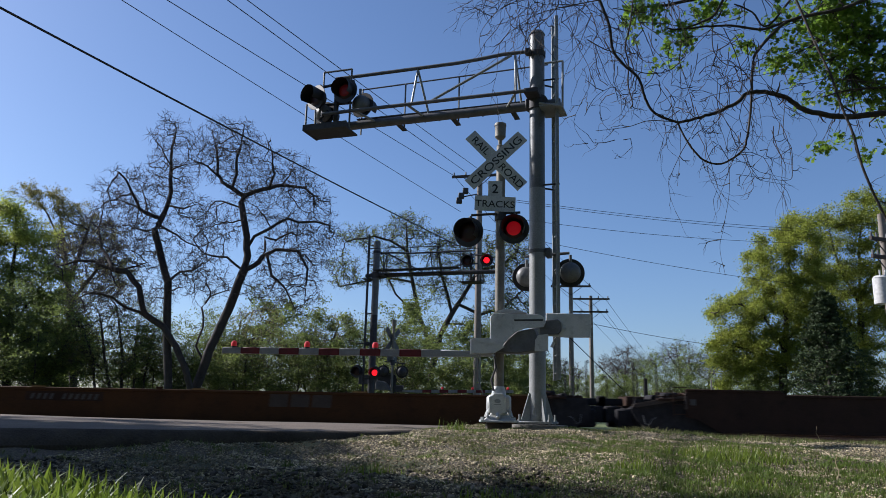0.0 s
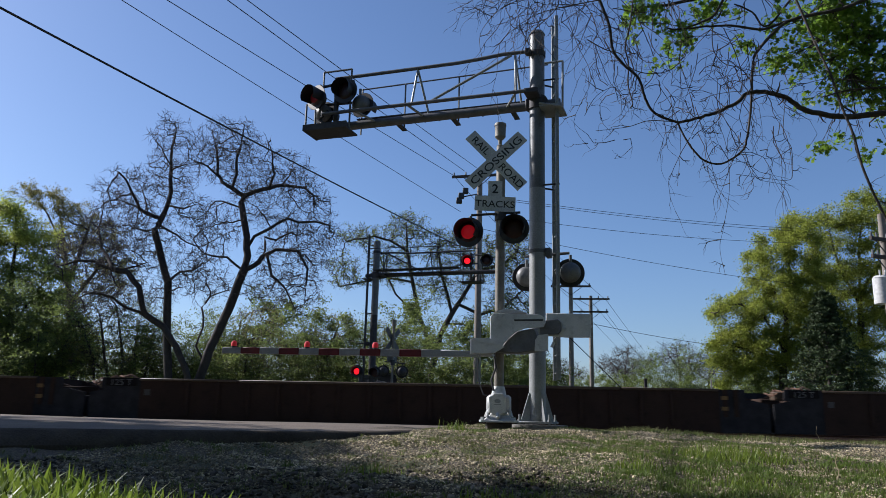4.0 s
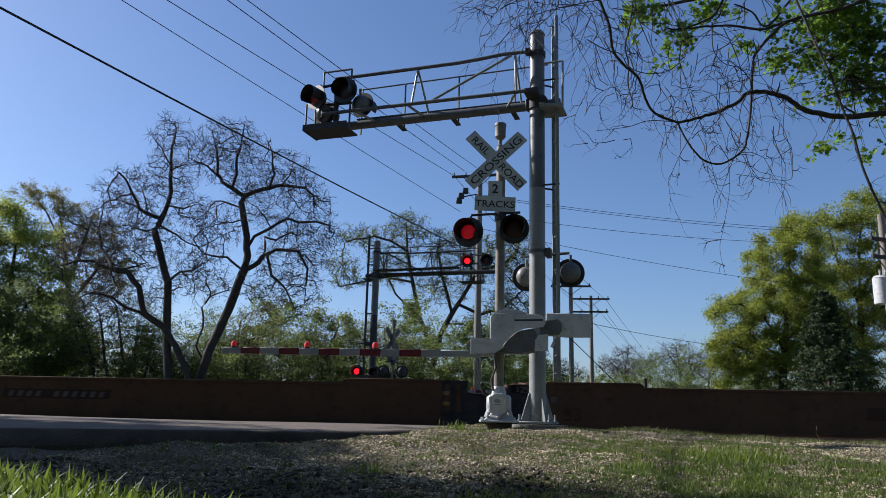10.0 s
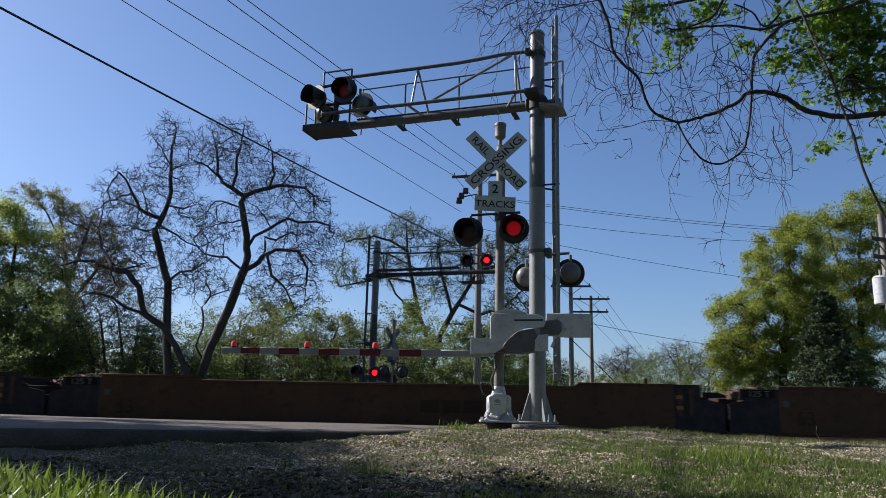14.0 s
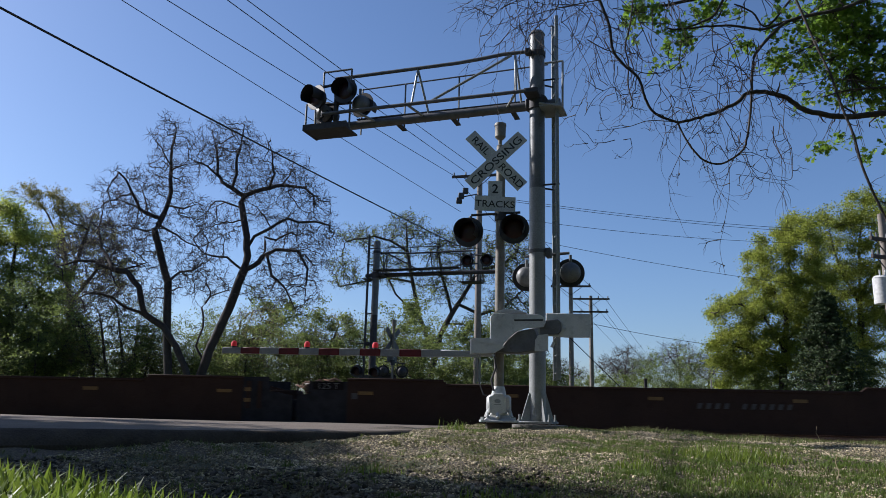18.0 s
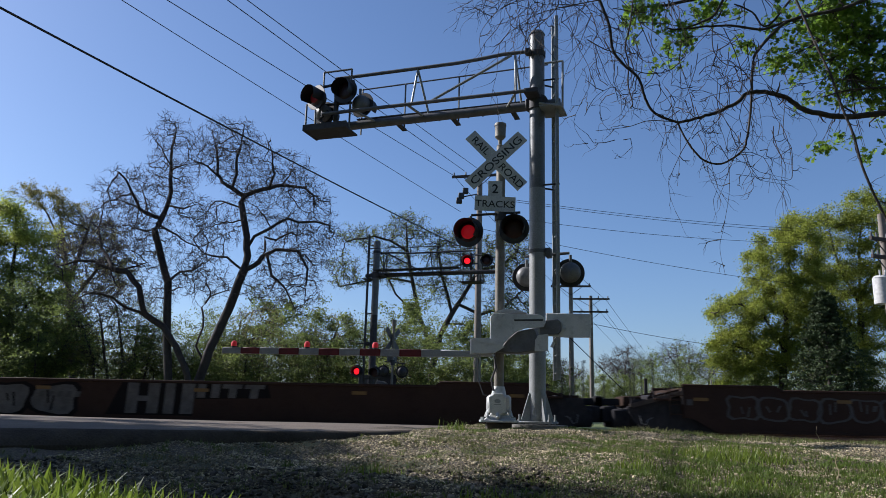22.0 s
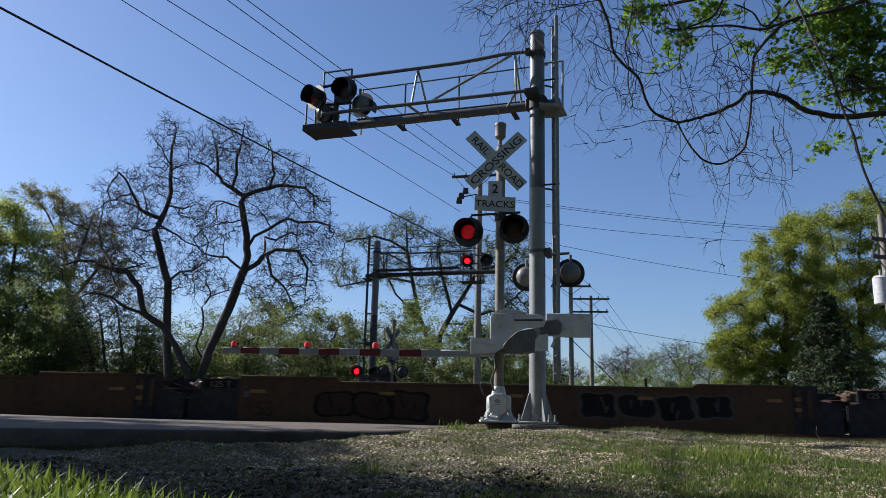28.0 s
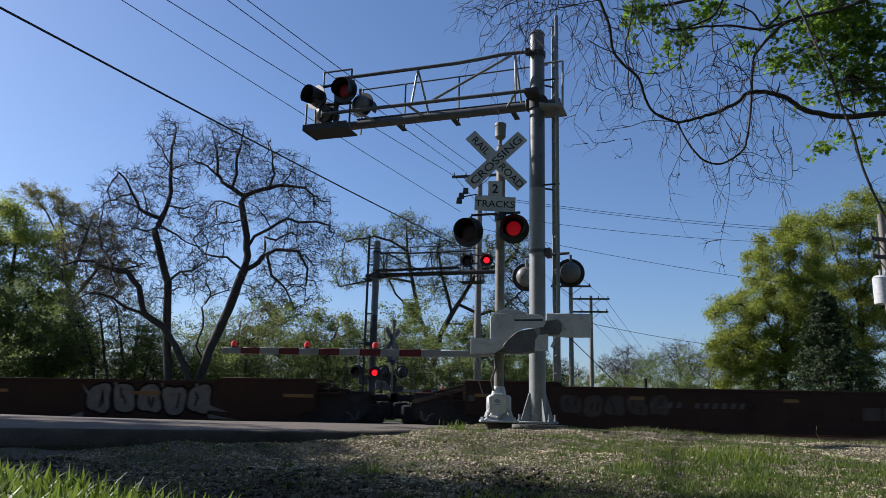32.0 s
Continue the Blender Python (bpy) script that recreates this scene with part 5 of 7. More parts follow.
right_bare.limb((1.4, 0.0, 6.2), (0.6, 0.2, 6.8), (-0.5, 0.5, 7.0), (-1.0, 0.7, 7.5), (-1.7, 0.9, 7.8))
right_bare.limb((3.1, 0.0, 10.0), (3.9, -0.2, 9.9), (4.3, -0.5, 9.5), (4.5, -0.7, 9.0))
right_bare.limb((2.3, 0.0, 6.8), (2.6, 0.2, 6.0), (3.2, 0.4, 5.5), (3.6, 0.6, 4.7))
right_bare.limb((0.7, 0.0, 3.9), (0.4, -0.3, 3.7), (0.1, -0.5, 3.7), (-0.4, -0.8, 3.5))
right_bare.limb((0.1, 0.0, 2.3), (-0.4, 0.2, 2.9), (-0.2, 0.3, 3.7), (-0.4, 0.5, 4.6), (-0.1, 0.6, 5.1), (0.5, 0.8, 5.4))
right_bare.limb((-0.1, 0.0, 10.5), (-0.5, -0.2, 10.8), (-0.9, -0.4, 10.9), (-1.2, -0.6, 11.0))
right_bare.limb((1.1, 0.0, 9.1), (0.3, 0.3, 9.3), (-0.4, 0.6, 9.1), (-1.1, 0.9, 9.3))
right_bare.lobe(0.4, 0.0, 11.9, 1.5, 1.6, 1.2, 1.0)
right_bare.lobe(-0.5, 0.0, 11.4, 1.1, 1.4, 1.2, 1.0)
right_bare.lobe(1.3, 0.0, 10.5, 1.5, 1.5, 1.0, 1.0)
right_bare.lobe(2.9, 0.0, 10.5, 1.3, 1.5, 1.2, 1.0)
right_bare.lobe(4.0, 0.0, 9.0, 1.2, 1.6, 1.4, 1.0)
right_bare.lobe(4.5, 0.0, 7.5, 1.0, 1.5, 1.5, 1.0)
right_bare.lobe(3.3, 0.0, 7.5, 1.2, 1.5, 1.2, 1.0)
right_bare.lobe(3.9, 0.0, 5.7, 1.0, 1.4, 1.5, 1.0)
right_bare.lobe(2.6, 0.0, 5.7, 1.1, 1.4, 1.2, 1.0)
right_bare.lobe(0.1, 0.0, 8.1, 1.0, 1.4, 1.2, 1.0)
right_bare.lobe(-0.0, 0.0, 5.9, 1.0, 1.3, 1.1, 1.0)
right_bare.lobe(2.0, 0.0, 9.2, 1.5, 1.4, 1.0, 1.0)
bare_crown("bare_tree", "bare leaning dark tree with a wide twiggy crown", (-10.0, 32.6, 0.0), right_bare, 165, 0.0085, 0.195, 2.2, 0.36, kill=0.2, most=22000)
mid_tree = Skeleton(83)
mid_tree.limb((-0.3, 0.0, 1.3), (-0.1, 0.1, 3.1), (0.4, 0.2, 5.2), (1.2, 0.2, 6.7), (2.3, 0.3, 8.6), (3.2, 0.4, 10.1), (3.5, 0.5, 11.3))
mid_tree.limb((0.0, 0.0, 3.7), (-1.0, -0.2, 6.2), (-1.5, -0.4, 8.4), (-1.9, -0.6, 10.4), (-2.0, -0.8, 11.9))
mid_tree.limb((-1.6, 0.0, 8.4), (-3.3, 0.3, 8.8), (-4.8, 0.6, 8.5), (-6.4, 0.9, 8.2))
mid_tree.limb((-1.9, 0.0, 10.5), (-3.0, -0.3, 11.1), (-4.1, -0.7, 11.3), (-5.3, -1.0, 11.0))
mid_tree.limb((-1.0, 0.0, 6.2), (-2.6, 0.3, 7.7), (-3.4, 0.6, 9.3), (-3.8, 0.9, 10.4))
mid_tree.limb((1.1, 0.0, 6.6), (0.4, -0.3, 8.8), (0.1, -0.6, 10.6), (0.2, -0.9, 11.5))
mid_tree.limb((1.5, 0.0, 7.0), (2.9, 0.3, 6.5), (4.4, 0.7, 7.0), (5.8, 1.0, 8.4))
mid_tree.limb((0.7, 0.0, 5.9), (1.8, -0.3, 5.8), (2.9, -0.5, 4.9), (3.5, -0.8, 4.1))
mid_tree.limb((2.9, 0.0, 9.3), (4.3, 0.3, 9.8), (5.3, 0.5, 10.8), (5.6, 0.8, 11.8))
mid_tree.lobe(-1.9, 0.0, 12.0, 1.7, 2.0, 1.0, 1.0)
mid_tree.lobe(-4.9, 0.0, 11.4, 1.7, 2.0, 0.7, 1.0)
mid_tree.lobe(-6.1, 0.0, 9.4, 1.3, 1.6, 0.9, 1.0)
mid_tree.lobe(-5.7, 0.0, 8.3, 1.5, 1.5, 0.4, 1.0)
mid_tree.lobe(0.2, 0.0, 10.9, 1.7, 2.0, 1.3, 1.0)
mid_tree.lobe(3.0, 0.0, 9.9, 2.0, 2.2, 1.7, 1.0)
mid_tree.lobe(5.1, 0.0, 10.5, 1.3, 2.0, 2.2, 1.0)
mid_tree.lobe(4.7, 0.0, 7.0, 1.7, 2.0, 1.5, 1.0)
mid_tree.lobe(-3.0, 0.0, 9.7, 1.5, 1.8, 1.5, 1.0)
mid_tree.lobe(2.6, 0.0, 5.3, 1.8, 1.6, 1.3, 1.0)
mid_tree.lobe(0.3, 0.0, 8.5, 1.8, 1.6, 1.5, 1.0)
bare_crown("bare_tree", "crooked tree just breaking into leaf behind the far signal", (-0.4, 49.0, 0.2), mid_tree, 90, 0.0115, 0.22, 2.0, 0.4, kill=0.26, most=16000, leaf=M_LEAF_DARK, count=24000, size=0.05, spread=0.07, crown_label="sparse opening leaves")
winter = Skeleton(79)
winter.limb((0.0, 0.0, 3.2), (0.2, 0.2, 6.0), (0.6, 0.3, 7.9), (0.8, 0.5, 9.0))
winter.limb((0.2, 0.0, 5.5), (-1.6, -1.0, 7.0), (-2.7, -2.0, 7.8))
winter.limb((0.2, 0.0, 6.0), (2.2, 1.0, 7.6), (3.4, 2.0, 8.3))
winter.lobe(0.2, 0.0, 8.2, 2.0, 3.2, 1.4, 1.0)
winter.lobe(-2.1, 0.0, 7.1, 1.7, 3.0, 1.2, 1.0)
winter.lobe(2.3, 0.0, 7.2, 1.7, 3.0, 1.2, 1.0)
winter.lobe(0.1, 0.0, 6.4, 3.4, 3.0, 1.4, 1.0)
bare = bare_crown("bare_tree", "distant bare winter tree with a rounded twiggy crown", (23.7, 100.0, 0.2), winter, 60, 0.013, 0.13, 1.5, 0.7, step=0.26, kill=0.38, reach=3.5, bark=M_TWIG_PALE, twig=M_TWIG_PALE, most=5000)
for x, y, s, a in ((31.0, 100, 1.08, 200), (27.6, 114, 0.95, 80), (36.5, 106, 1.0, 290), (18.2, 112, 0.9, 150)):
    again(bare, x, y, 0.2, s, a)
for x, y, s, a in ((17.4, 90, 0.86, 80), (20.2, 92, 0.78, 160), (22.3, 96, 0.86, 280), (25.5, 89, 1.25, 320), (27.0, 91, 1.45, 120), (28.8, 94, 0.85, 200), (32.8, 93, 0.94, 240), (35.5, 91, 0.90, 40), (13, 96, 1.2, 300), (8, 98, 1.2, 100), (15.3, 94, 0.86, 20), (18.8, 96, 0.90, 220),
                   (21.2, 93, 0.78, 60), (23.8, 95, 0.90, 340), (30.4, 95, 0.90, 100), (34.2, 96, 0.86, 260), (37.6, 95, 1.3, 140), (39.8, 94, 1.3, 180), (-30, 60, 1.5, 10), (-38, 58, 1.6, 200)):
    again(shrub if a % 40 else dusk, x, y, 0.2, s, a)
for x, y, s, a in ((24.2, 44, 0.75, 40), (27.4, 46, 0.8, 130), (30.2, 47, 0.9, 220), (21.6, 43, 0.62, 310)):
    again(shrub, x, y, 0.1, s, a)
# undergrowth that closes the view under the crowns
for k in range(15):
    again(dusk, -33 + 2.7 * k, 50 + 1.7 * ((k * 7) % 5), 0.1, 0.72 + 0.06 * ((k * 5) % 4), 47 * k)

# --- unseen trees added behind and beside the camera to cut the sky's fill ---
wood = make_tree("broadleaf_tree", "unseen broadleaf tree added round the camera to block sky light", "tree", (-13, -9, 0.1), 12.5, 11.0, 67, M_LEAF_SPRING, 10000, 0.23, 0.4, 9, 2, trunk_r=0.2)
for x, y, k, a in ((-5, -12, 1.1, 140), (4, -10, 1.05, 260), (12, -9, 1.1, 60), (19, -3, 1.05, 190), (-20, -3, 0.9, 310), (-1, -19, 1.4, 80), (10, -19, 1.3, 10), (-12, -20, 1.4, 200), (21, 8, 0.9, 100), (7, -4.5, 0.75, 330), (1.5, -5.2, 0.85, 45), (-6.5, -5.0, 0.82, 170)):
    again(wood, x, y, 0.1, k, a)


# --- the tree that hangs into view over the verge, its vines and leaves ---
def overhanging_tree():
    rng = np.random.default_rng(91)
    out, tips = [], []
    t = thing("overhanging_tree", pose(9.5, 8.0, 0.0), "overhanging tree limb with fresh maple-like leaves and bare tangled vines", "tree", "trees")
    o = np.array([9.5, 8.0, 0.0])

    def loc(pts):
        return [tuple(np.array(p) - o) for p in pts]

    trunk = [(9.5, 8.0, -0.3), (9.4, 8.0, 2.0), (9.2, 8.0, 4.5), (8.8, 8.0, 7.5)]
    out.append((np.array(loc(trunk)), np.array([0.4, 0.34, 0.28, 0.14])))
    hang, twigtips = [], []

    def vine(r0, r1, *pts):
        along(out, twigtips, loc(pts), r0, r1, 1, rng, 0.24, 0.26, 0.5, -0.05, (1, 3), tmin=0.05)

    # boughs out of view that carry the leaves
    for c, a, b in (([(9.0, 8.0, 5.6), (7.0, 7.8, 5.6), (5.2, 7.8, 5.3), (4.2, 7.8, 4.9)], 0.06, 0.02), ([(9.1, 8.0, 4.6), (7.0, 8.0, 4.4), (5.4, 7.9, 4.3), (4.4, 7.9, 4.4)], 0.06, 0.015),
                    ([(8.9, 8.0, 6.6), (6.4, 7.9, 6.0), (4.4, 7.9, 5.4), (2.9, 7.9, 5.0), (2.1, 7.9, 4.85)], 0.06, 0.01)):
        along(out, tips, loc(c), a, b, 1, rng, 0.4, 0.45, 0.25, 0.02, (3, 4), tmin=0.4)
    leafy = list(tips)
    out.append((np.array(loc([(9.3, 8.0, 3.0), (7.2, 7.8, 3.5), (5.6, 7.55, 3.7), (4.93, 7.5, 3.72)])), np.array([0.08, 0.06, 0.045, 0.036])))
    vine(0.035, 0.014, (5.02, 7.50, 3.57), (4.57, 7.48, 3.49), (4.22, 7.46, 3.43), (3.97, 7.45, 3.43), (3.68, 7.43, 3.49), (3.50, 7.41, 3.60), (3.23, 7.39, 3.65), (3.08, 7.37, 3.61), (2.95, 7.35, 3.49), (2.73, 7.34, 3.38), (2.58, 7.32, 3.32), (2.34, 7.30, 3.25))
    vine(0.013, 0.016, (2.34, 7.30, 3.25), (2.11, 7.29, 3.34), (2.01, 7.27, 3.49), (1.95, 7.26, 3.70), (1.80, 7.25, 3.84), (1.69, 7.24, 3.99), (1.65, 7.22, 4.26), (1.55, 7.21, 4.54), (1.38, 7.20, 4.92))
    vine(0.011, 0.014, (2.34, 7.30, 3.25), (2.43, 7.31, 3.06), (2.54, 7.33, 2.92), (2.65, 7.34, 2.85), (2.80, 7.35, 2.85), (2.98, 7.36, 2.97), (3.06, 7.38, 3.10), (3.12, 7.39, 3.41), (3.15, 7.40, 3.63))
    vine(0.014, 0.022, (3.15, 7.40, 3.63), (3.20, 7.43, 4.00), (3.30, 7.47, 4.18), (3.57, 7.50, 4.47), (3.81, 7.53, 4.59), (4.26, 7.57, 4.72), (4.86, 7.60, 5.00))
    vine(0.009, 0.008, (1.94, 7.30, 4.74), (1.89, 7.30, 4.34), (1.83, 7.30, 4.07), (1.86, 7.30, 3.90), (1.85, 7.30, 3.65), (1.89, 7.30, 3.45), (1.86, 7.30, 3.39))
    vine(0.006, 0.005, (2.75, 7.30, 4.37), (2.75, 7.33, 4.09), (2.86, 7.35, 3.94), (3.04, 7.38, 3.90), (3.14, 7.40, 3.79))
    vine(0.006, 0.005, (2.90, 7.40, 4.36), (3.00, 7.40, 4.11), (3.06, 7.40, 3.85), (3.05, 7.40, 3.65))
    vine(0.012, 0.012, (3.57, 7.20, 4.66), (3.70, 7.13, 4.11), (3.80, 7.06, 3.71), (3.85, 6.99, 3.32), (3.89, 6.91, 3.01), (3.92, 6.84, 2.62), (4.04, 6.77, 2.14), (4.08, 6.70, 1.81))
    vine(0.004, 0.003, (3.50, 7.40, 3.60), (3.45, 7.40, 3.21), (3.52, 7.40, 3.05), (3.51, 7.40, 2.77), (3.45, 7.40, 2.70), (3.21, 7.40, 2.72), (2.94, 7.40, 2.75))
    vine(0.0025, 0.002, (3.45, 7.40, 3.20), (3.33, 7.40, 3.14), (3.24, 7.40, 2.97), (3.11, 7.40, 2.84))
    vine(0.006, 0.003, (2.34, 7.30, 3.25), (2.05, 7.27, 3.25), (1.81, 7.23, 3.16), (1.49, 7.20, 3.10))
    vine(0.007, 0.005, (1.44, 7.30, 4.14), (1.62, 7.31, 4.04), (1.79, 7.33, 4.00), (1.87, 7.34, 3.87), (2.04, 7.36, 3.81), (2.25, 7.37, 3.83), (2.40, 7.39, 3.94), (2.50, 7.40, 4.11))
    vine(0.018, 0.01, (4.16, 7.60, 4.71), (3.72, 7.60, 4.59), (3.40, 7.60, 4.47), (3.10, 7.60, 4.50), (2.85, 7.60, 4.49), (2.54, 7.60, 4.45))
    vine(0.014, 0.008, (3.92, 7.70, 5.10), (3.51, 7.70, 4.57), (3.34, 7.70, 4.73), (3.15, 7.70, 4.82))
    vine(0.016, 0.008, (3.10, 7.70, 5.01), (2.93, 7.70, 4.69), (2.77, 7.70, 4.59), (2.55, 7.70, 4.50), (2.39, 7.70, 4.51))
    vine(0.005, 0.003, (3.01, 7.30, 3.61), (2.76, 7.30, 3.57), (2.58, 7.30, 3.50))
    vine(0.004, 0.002, (2.13, 7.20, 3.61), (2.26, 7.20, 3.37), (2.33, 7.20, 3.07), (2.28, 7.20, 2.55))
    vine(0.004, 0.002, (1.38, 7.20, 3.26), (1.50, 7.20, 3.47), (1.69, 7.20, 3.57), (1.80, 7.20, 3.42), (1.82, 7.20, 3.30))
    vine(0.004, 0.002, (1.21, 7.30, 4.45), (1.34, 7.30, 4.07), (1.47, 7.30, 3.70), (1.29, 7.30, 3.23), (1.45, 7.30, 2.94))
    vine(0.007, 0.004, (1.15, 7.30, 4.71), (1.12, 7.30, 4.48), (0.86, 7.30, 4.19), (0.71, 7.30, 3.87))
    vine(0.007, 0.003, (1.57, 7.30, 4.59), (1.27, 7.30, 4.52), (0.92, 7.30, 4.41), (0.62, 7.30, 4.18), (0.45, 7.30, 3.95))
    vine(0.005, 0.003, (0.62, 7.30, 4.70), (0.50, 7.30, 4.44), (0.33, 7.30, 4.17), (0.36, 7.30, 3.86))
    vine(0.003, 0.002, (2.75, 7.30, 3.27), (2.82, 7.30, 3.00), (2.83, 7.30, 2.59), (2.75, 7.30, 2.18), (2.70, 7.30, 1.96), (2.74, 7.30, 1.69))
    vine(0.003, 0.002, (2.66, 7.30, 3.79), (2.87, 7.30, 3.55), (2.70, 7.30, 3.27), (2.76, 7.30, 2.97))
    vine(0.005, 0.003, (4.50, 7.30, 3.72), (3.93, 7.30, 3.77), (3.52, 7.30, 3.66), (3.11, 7.30, 3.56))
    vine(0.018, 0.008, (5.18, 7.70, 3.92), (4.69, 7.70, 3.87), (4.32, 7.70, 3.83), (4.07, 7.70, 3.75))
    # hanging strands
    for k in range(120):
        x = rng.uniform(0.55, 3.5) if k % 3 else rng.uniform(0.3, 1.6)
        y = rng.uniform(6.9, 7.7)
        z = float(np.interp(x, [0.4, 1.4, 2.0, 2.7, 3.4], [4.75, 4.75, 3.9, 3.3, 3.5])) + rng.uniform(-0.4, 0.9)
        grow(hang, twigtips, np.array([x, y, z]) - o, unit(np.array([rng.normal(0, 0.35), rng.normal(0, 0.2), -1.0])), rng.uniform(0.35, 1.0), 0.005, 1, rng, 0.36, -0.14, (2, 4), (0.25, 0.5), (0.4, 1.0))
    # a tangle of short crooked twigs inside the loops
    for k in range(75):
        x, z = rng.uniform(1.5, 3.2), rng.uniform(3.0, 4.6)
        grow(hang, twigtips, np.array([x, rng.uniform(7.0, 7.6), z]) - o, unit(rng.normal(0, 1, 3) * np.array([1, 0.4, 1])), rng.uniform(0.25, 0.7), 0.0055, 1, rng, 0.5, -0.05, (2, 4), (0.3, 0.55), (0.5, 1.1))
    for k in range(46):
        x, z = rng.uniform(0.3, 1.25), rng.uniform(4.35, 5.05)
        grow(hang, twigtips, np.array([x, rng.uniform(7.0, 7.6), z]) - o, unit(rng.normal(0, 1, 3) * np.array([1, 0.4, 1])), rng.uniform(0.3, 0.7), 0.0055, 1, rng, 0.45, -0.05, (2, 4), (0.3, 0.55), (0.5, 1.1))
    add_mesh("bough", tubes("bough", out, M_BARK, 0.006), t)
    add_mesh("vine_tangle", tubes("vine_tangle", hang, M_VINE, 0.006), t, "dry hanging vine strands")
    # crown foliage in clumps along the upper right
    pts = np.array(leafy)
    c = []
    clumps = ((4.64, 4.54, 0.26, 0.29, 110), (4.38, 4.85, 0.22, 0.15, 50), (2.08, 4.78, 0.07, 0.06, 9), (2.30, 4.70, 0.10, 0.08, 9), (2.66, 4.47, 0.06, 0.08, 11), (2.85, 4.87, 0.16, 0.05, 9), (3.23, 4.87, 0.18, 0.06, 6), (3.65, 4.25, 0.10, 0.06, 8), (3.85, 4.59, 0.15, 0.19, 16), (4.08, 4.24, 0.13, 0.12, 12), (4.11, 3.85, 0.09, 0.05, 6), (4.24, 3.28, 0.09, 0.06, 7), (4.44, 3.99, 0.15, 0.09, 14), (4.77, 3.78, 0.09, 0.09, 12), (3.33, 4.44, 0.06, 0.05, 4), (2.37, 4.27, 0.02, 0.03, 2), (4.75, 3.31, 0.06, 0.05, 3), (5.02, 4.21, 0.17, 0.35, 40))
    for cx, cz, sx, sz, n in clumps:
        c.append(np.array([cx, 7.9, cz]) - o + np.clip(rng.normal(0, 1, (n, 3)), -1.5, 1.5) * np.array([sx, 0.18, sz]))
    c = np.concatenate(c)
    cnt = 15
    cent = np.repeat(c, cnt, 0) + np.clip(rng.normal(0, 0.055, (len(c) * cnt, 3)), -0.1, 0.1)
    add_mesh("crown", maple_leaves("crown", cent, 0.036, M_LEAF_MAPLE, rng), t, "fresh green lobed leaves")
    # short shoots that carry the leaf clumps
    sh = []
    for p in c:
        q = pts[np.argmin(((pts - p) ** 2).sum(1))]
        if np.linalg.norm(q - p) < 1.2:
            mid = (p + q) / 2 + rng.normal(0, 0.04, 3)
            sh.append((np.array([q, mid, p]), np.array([0.006, 0.004, 0.002])))
    tagged(add_mesh("leaf_shoot", tubes("leaf_shoot", sh, M_TWIG, 0.006), t), kind="stuff")


def maple_leaves(name, c, size, material, rng):
    """Lobed leaves, each a fan of five points round its stalk."""
    n = len(c)
    nor = rng.normal(0, 1, (n, 3))
    nor[:, 2] = np.abs(nor[:, 2]) + 0.3
    nor /= np.linalg.norm(nor, axis=1)[:, None]
    a = np.cross(nor, rng.normal(0, 1, (n, 3)))
    a /= np.linalg.norm(a, axis=1)[:, None]
    b = np.cross(nor, a)
    s = size * rng.uniform(0.6, 1.35, (n, 1))
    shape = [(-0.9, 0), (-0.35, -0.75), (0.05, -0.3), (0.5, -0.85), (0.45, -0.25), (1.1, 0), (0.45, 0.25), (0.5, 0.85), (0.05, 0.3), (-0.35, 0.75)]
    v = np.stack([c + a * s * x + b * s * y - nor * s * 0.25 * abs(y) for x, y in shape], 1)
    v = np.concatenate([c[:, None, :], v], 1).reshape(-1, 3)
    k = len(shape)
    base = np.arange(n)[:, None] * (k + 1)
    i = np.arange(k)[None, :]
    f = np.stack([np.repeat(base, k, 1), base + 1 + i, base + 1 + (i + 1) % k], -1).reshape(-1, 3)
    return mesh_np(name, v, f, material)


TWIG = 0.003
overhanging_tree()
TWIG = 0.007

# the tree out of view to the left that shades the near verge
shade = make_tree("shade_tree", "broadleaf tree shading the near verge beside the road", "tree", (-16.0, 11.2, -0.2), 12.0, 5.2, 61, M_LEAF_SPRING, 12500, 0.13, 0.25, 9, 3, crown_from=0.25)
again(shade, -20.5, 13.1, -0.2, 1.34, 120)
again(shade, -18.8, 11.2, -0.2, 0.95, 230)
again(shade, -14.8, 10.6, -0.2, 0.75, 40)


# ---------------- the train of empty well cars ----------------
CAR_BROWN = mat("brown freight car paint", (0.072, 0.044, 0.027), (0.057, 0.036, 0.023), 0.88, 0, 1.2, 40, 0.05, (0.03, 0.017, 0.012), 0.35, spec=0.1)
CAR_ORANGE = mat("faded orange-brown car paint", (0.066, 0.031, 0.013), (0.05, 0.025, 0.012), 0.85, 0, 1.2, 40, 0.05, (0.03, 0.017, 0.011), 0.35, spec=0.12)
CAR_RED = mat("oxide red car paint", (0.044, 0.026, 0.019), (0.035, 0.021, 0.016), 0.85, 0, 1.2, 40, 0.05, (0.03, 0.015, 0.012), 0.35, spec=0.12)
CAR_DARK = mat("dark dusty car paint", (0.042, 0.025, 0.018), (0.032, 0.02, 0.015), 0.85, 0, 1.2, 40, 0.05, (0.018, 0.012, 0.01), 0.35, spec=0.12)
CAR_BLACK = mat("grimy black underframe", (0.034, 0.033, 0.035), (0.023, 0.022, 0.024), 0.9, 0, 5, 40, 0.1, spec=0.1)
CAR_YELLOW = mat("dull yellow panel", (0.17, 0.09, 0.018), (0.13, 0.07, 0.016), 0.6, 0, 3, 40, 0.02)
CAR_WHITE = mat("grey-white car stencil", (0.13, 0.125, 0.115), (0.085, 0.08, 0.075), 0.7, 0, 4, 30, 0)
SPRAY_GREY = mat("faded grey spray paint", (0.062, 0.058, 0.054), (0.042, 0.039, 0.037), 0.7, 0, 2.5, 25, 0)
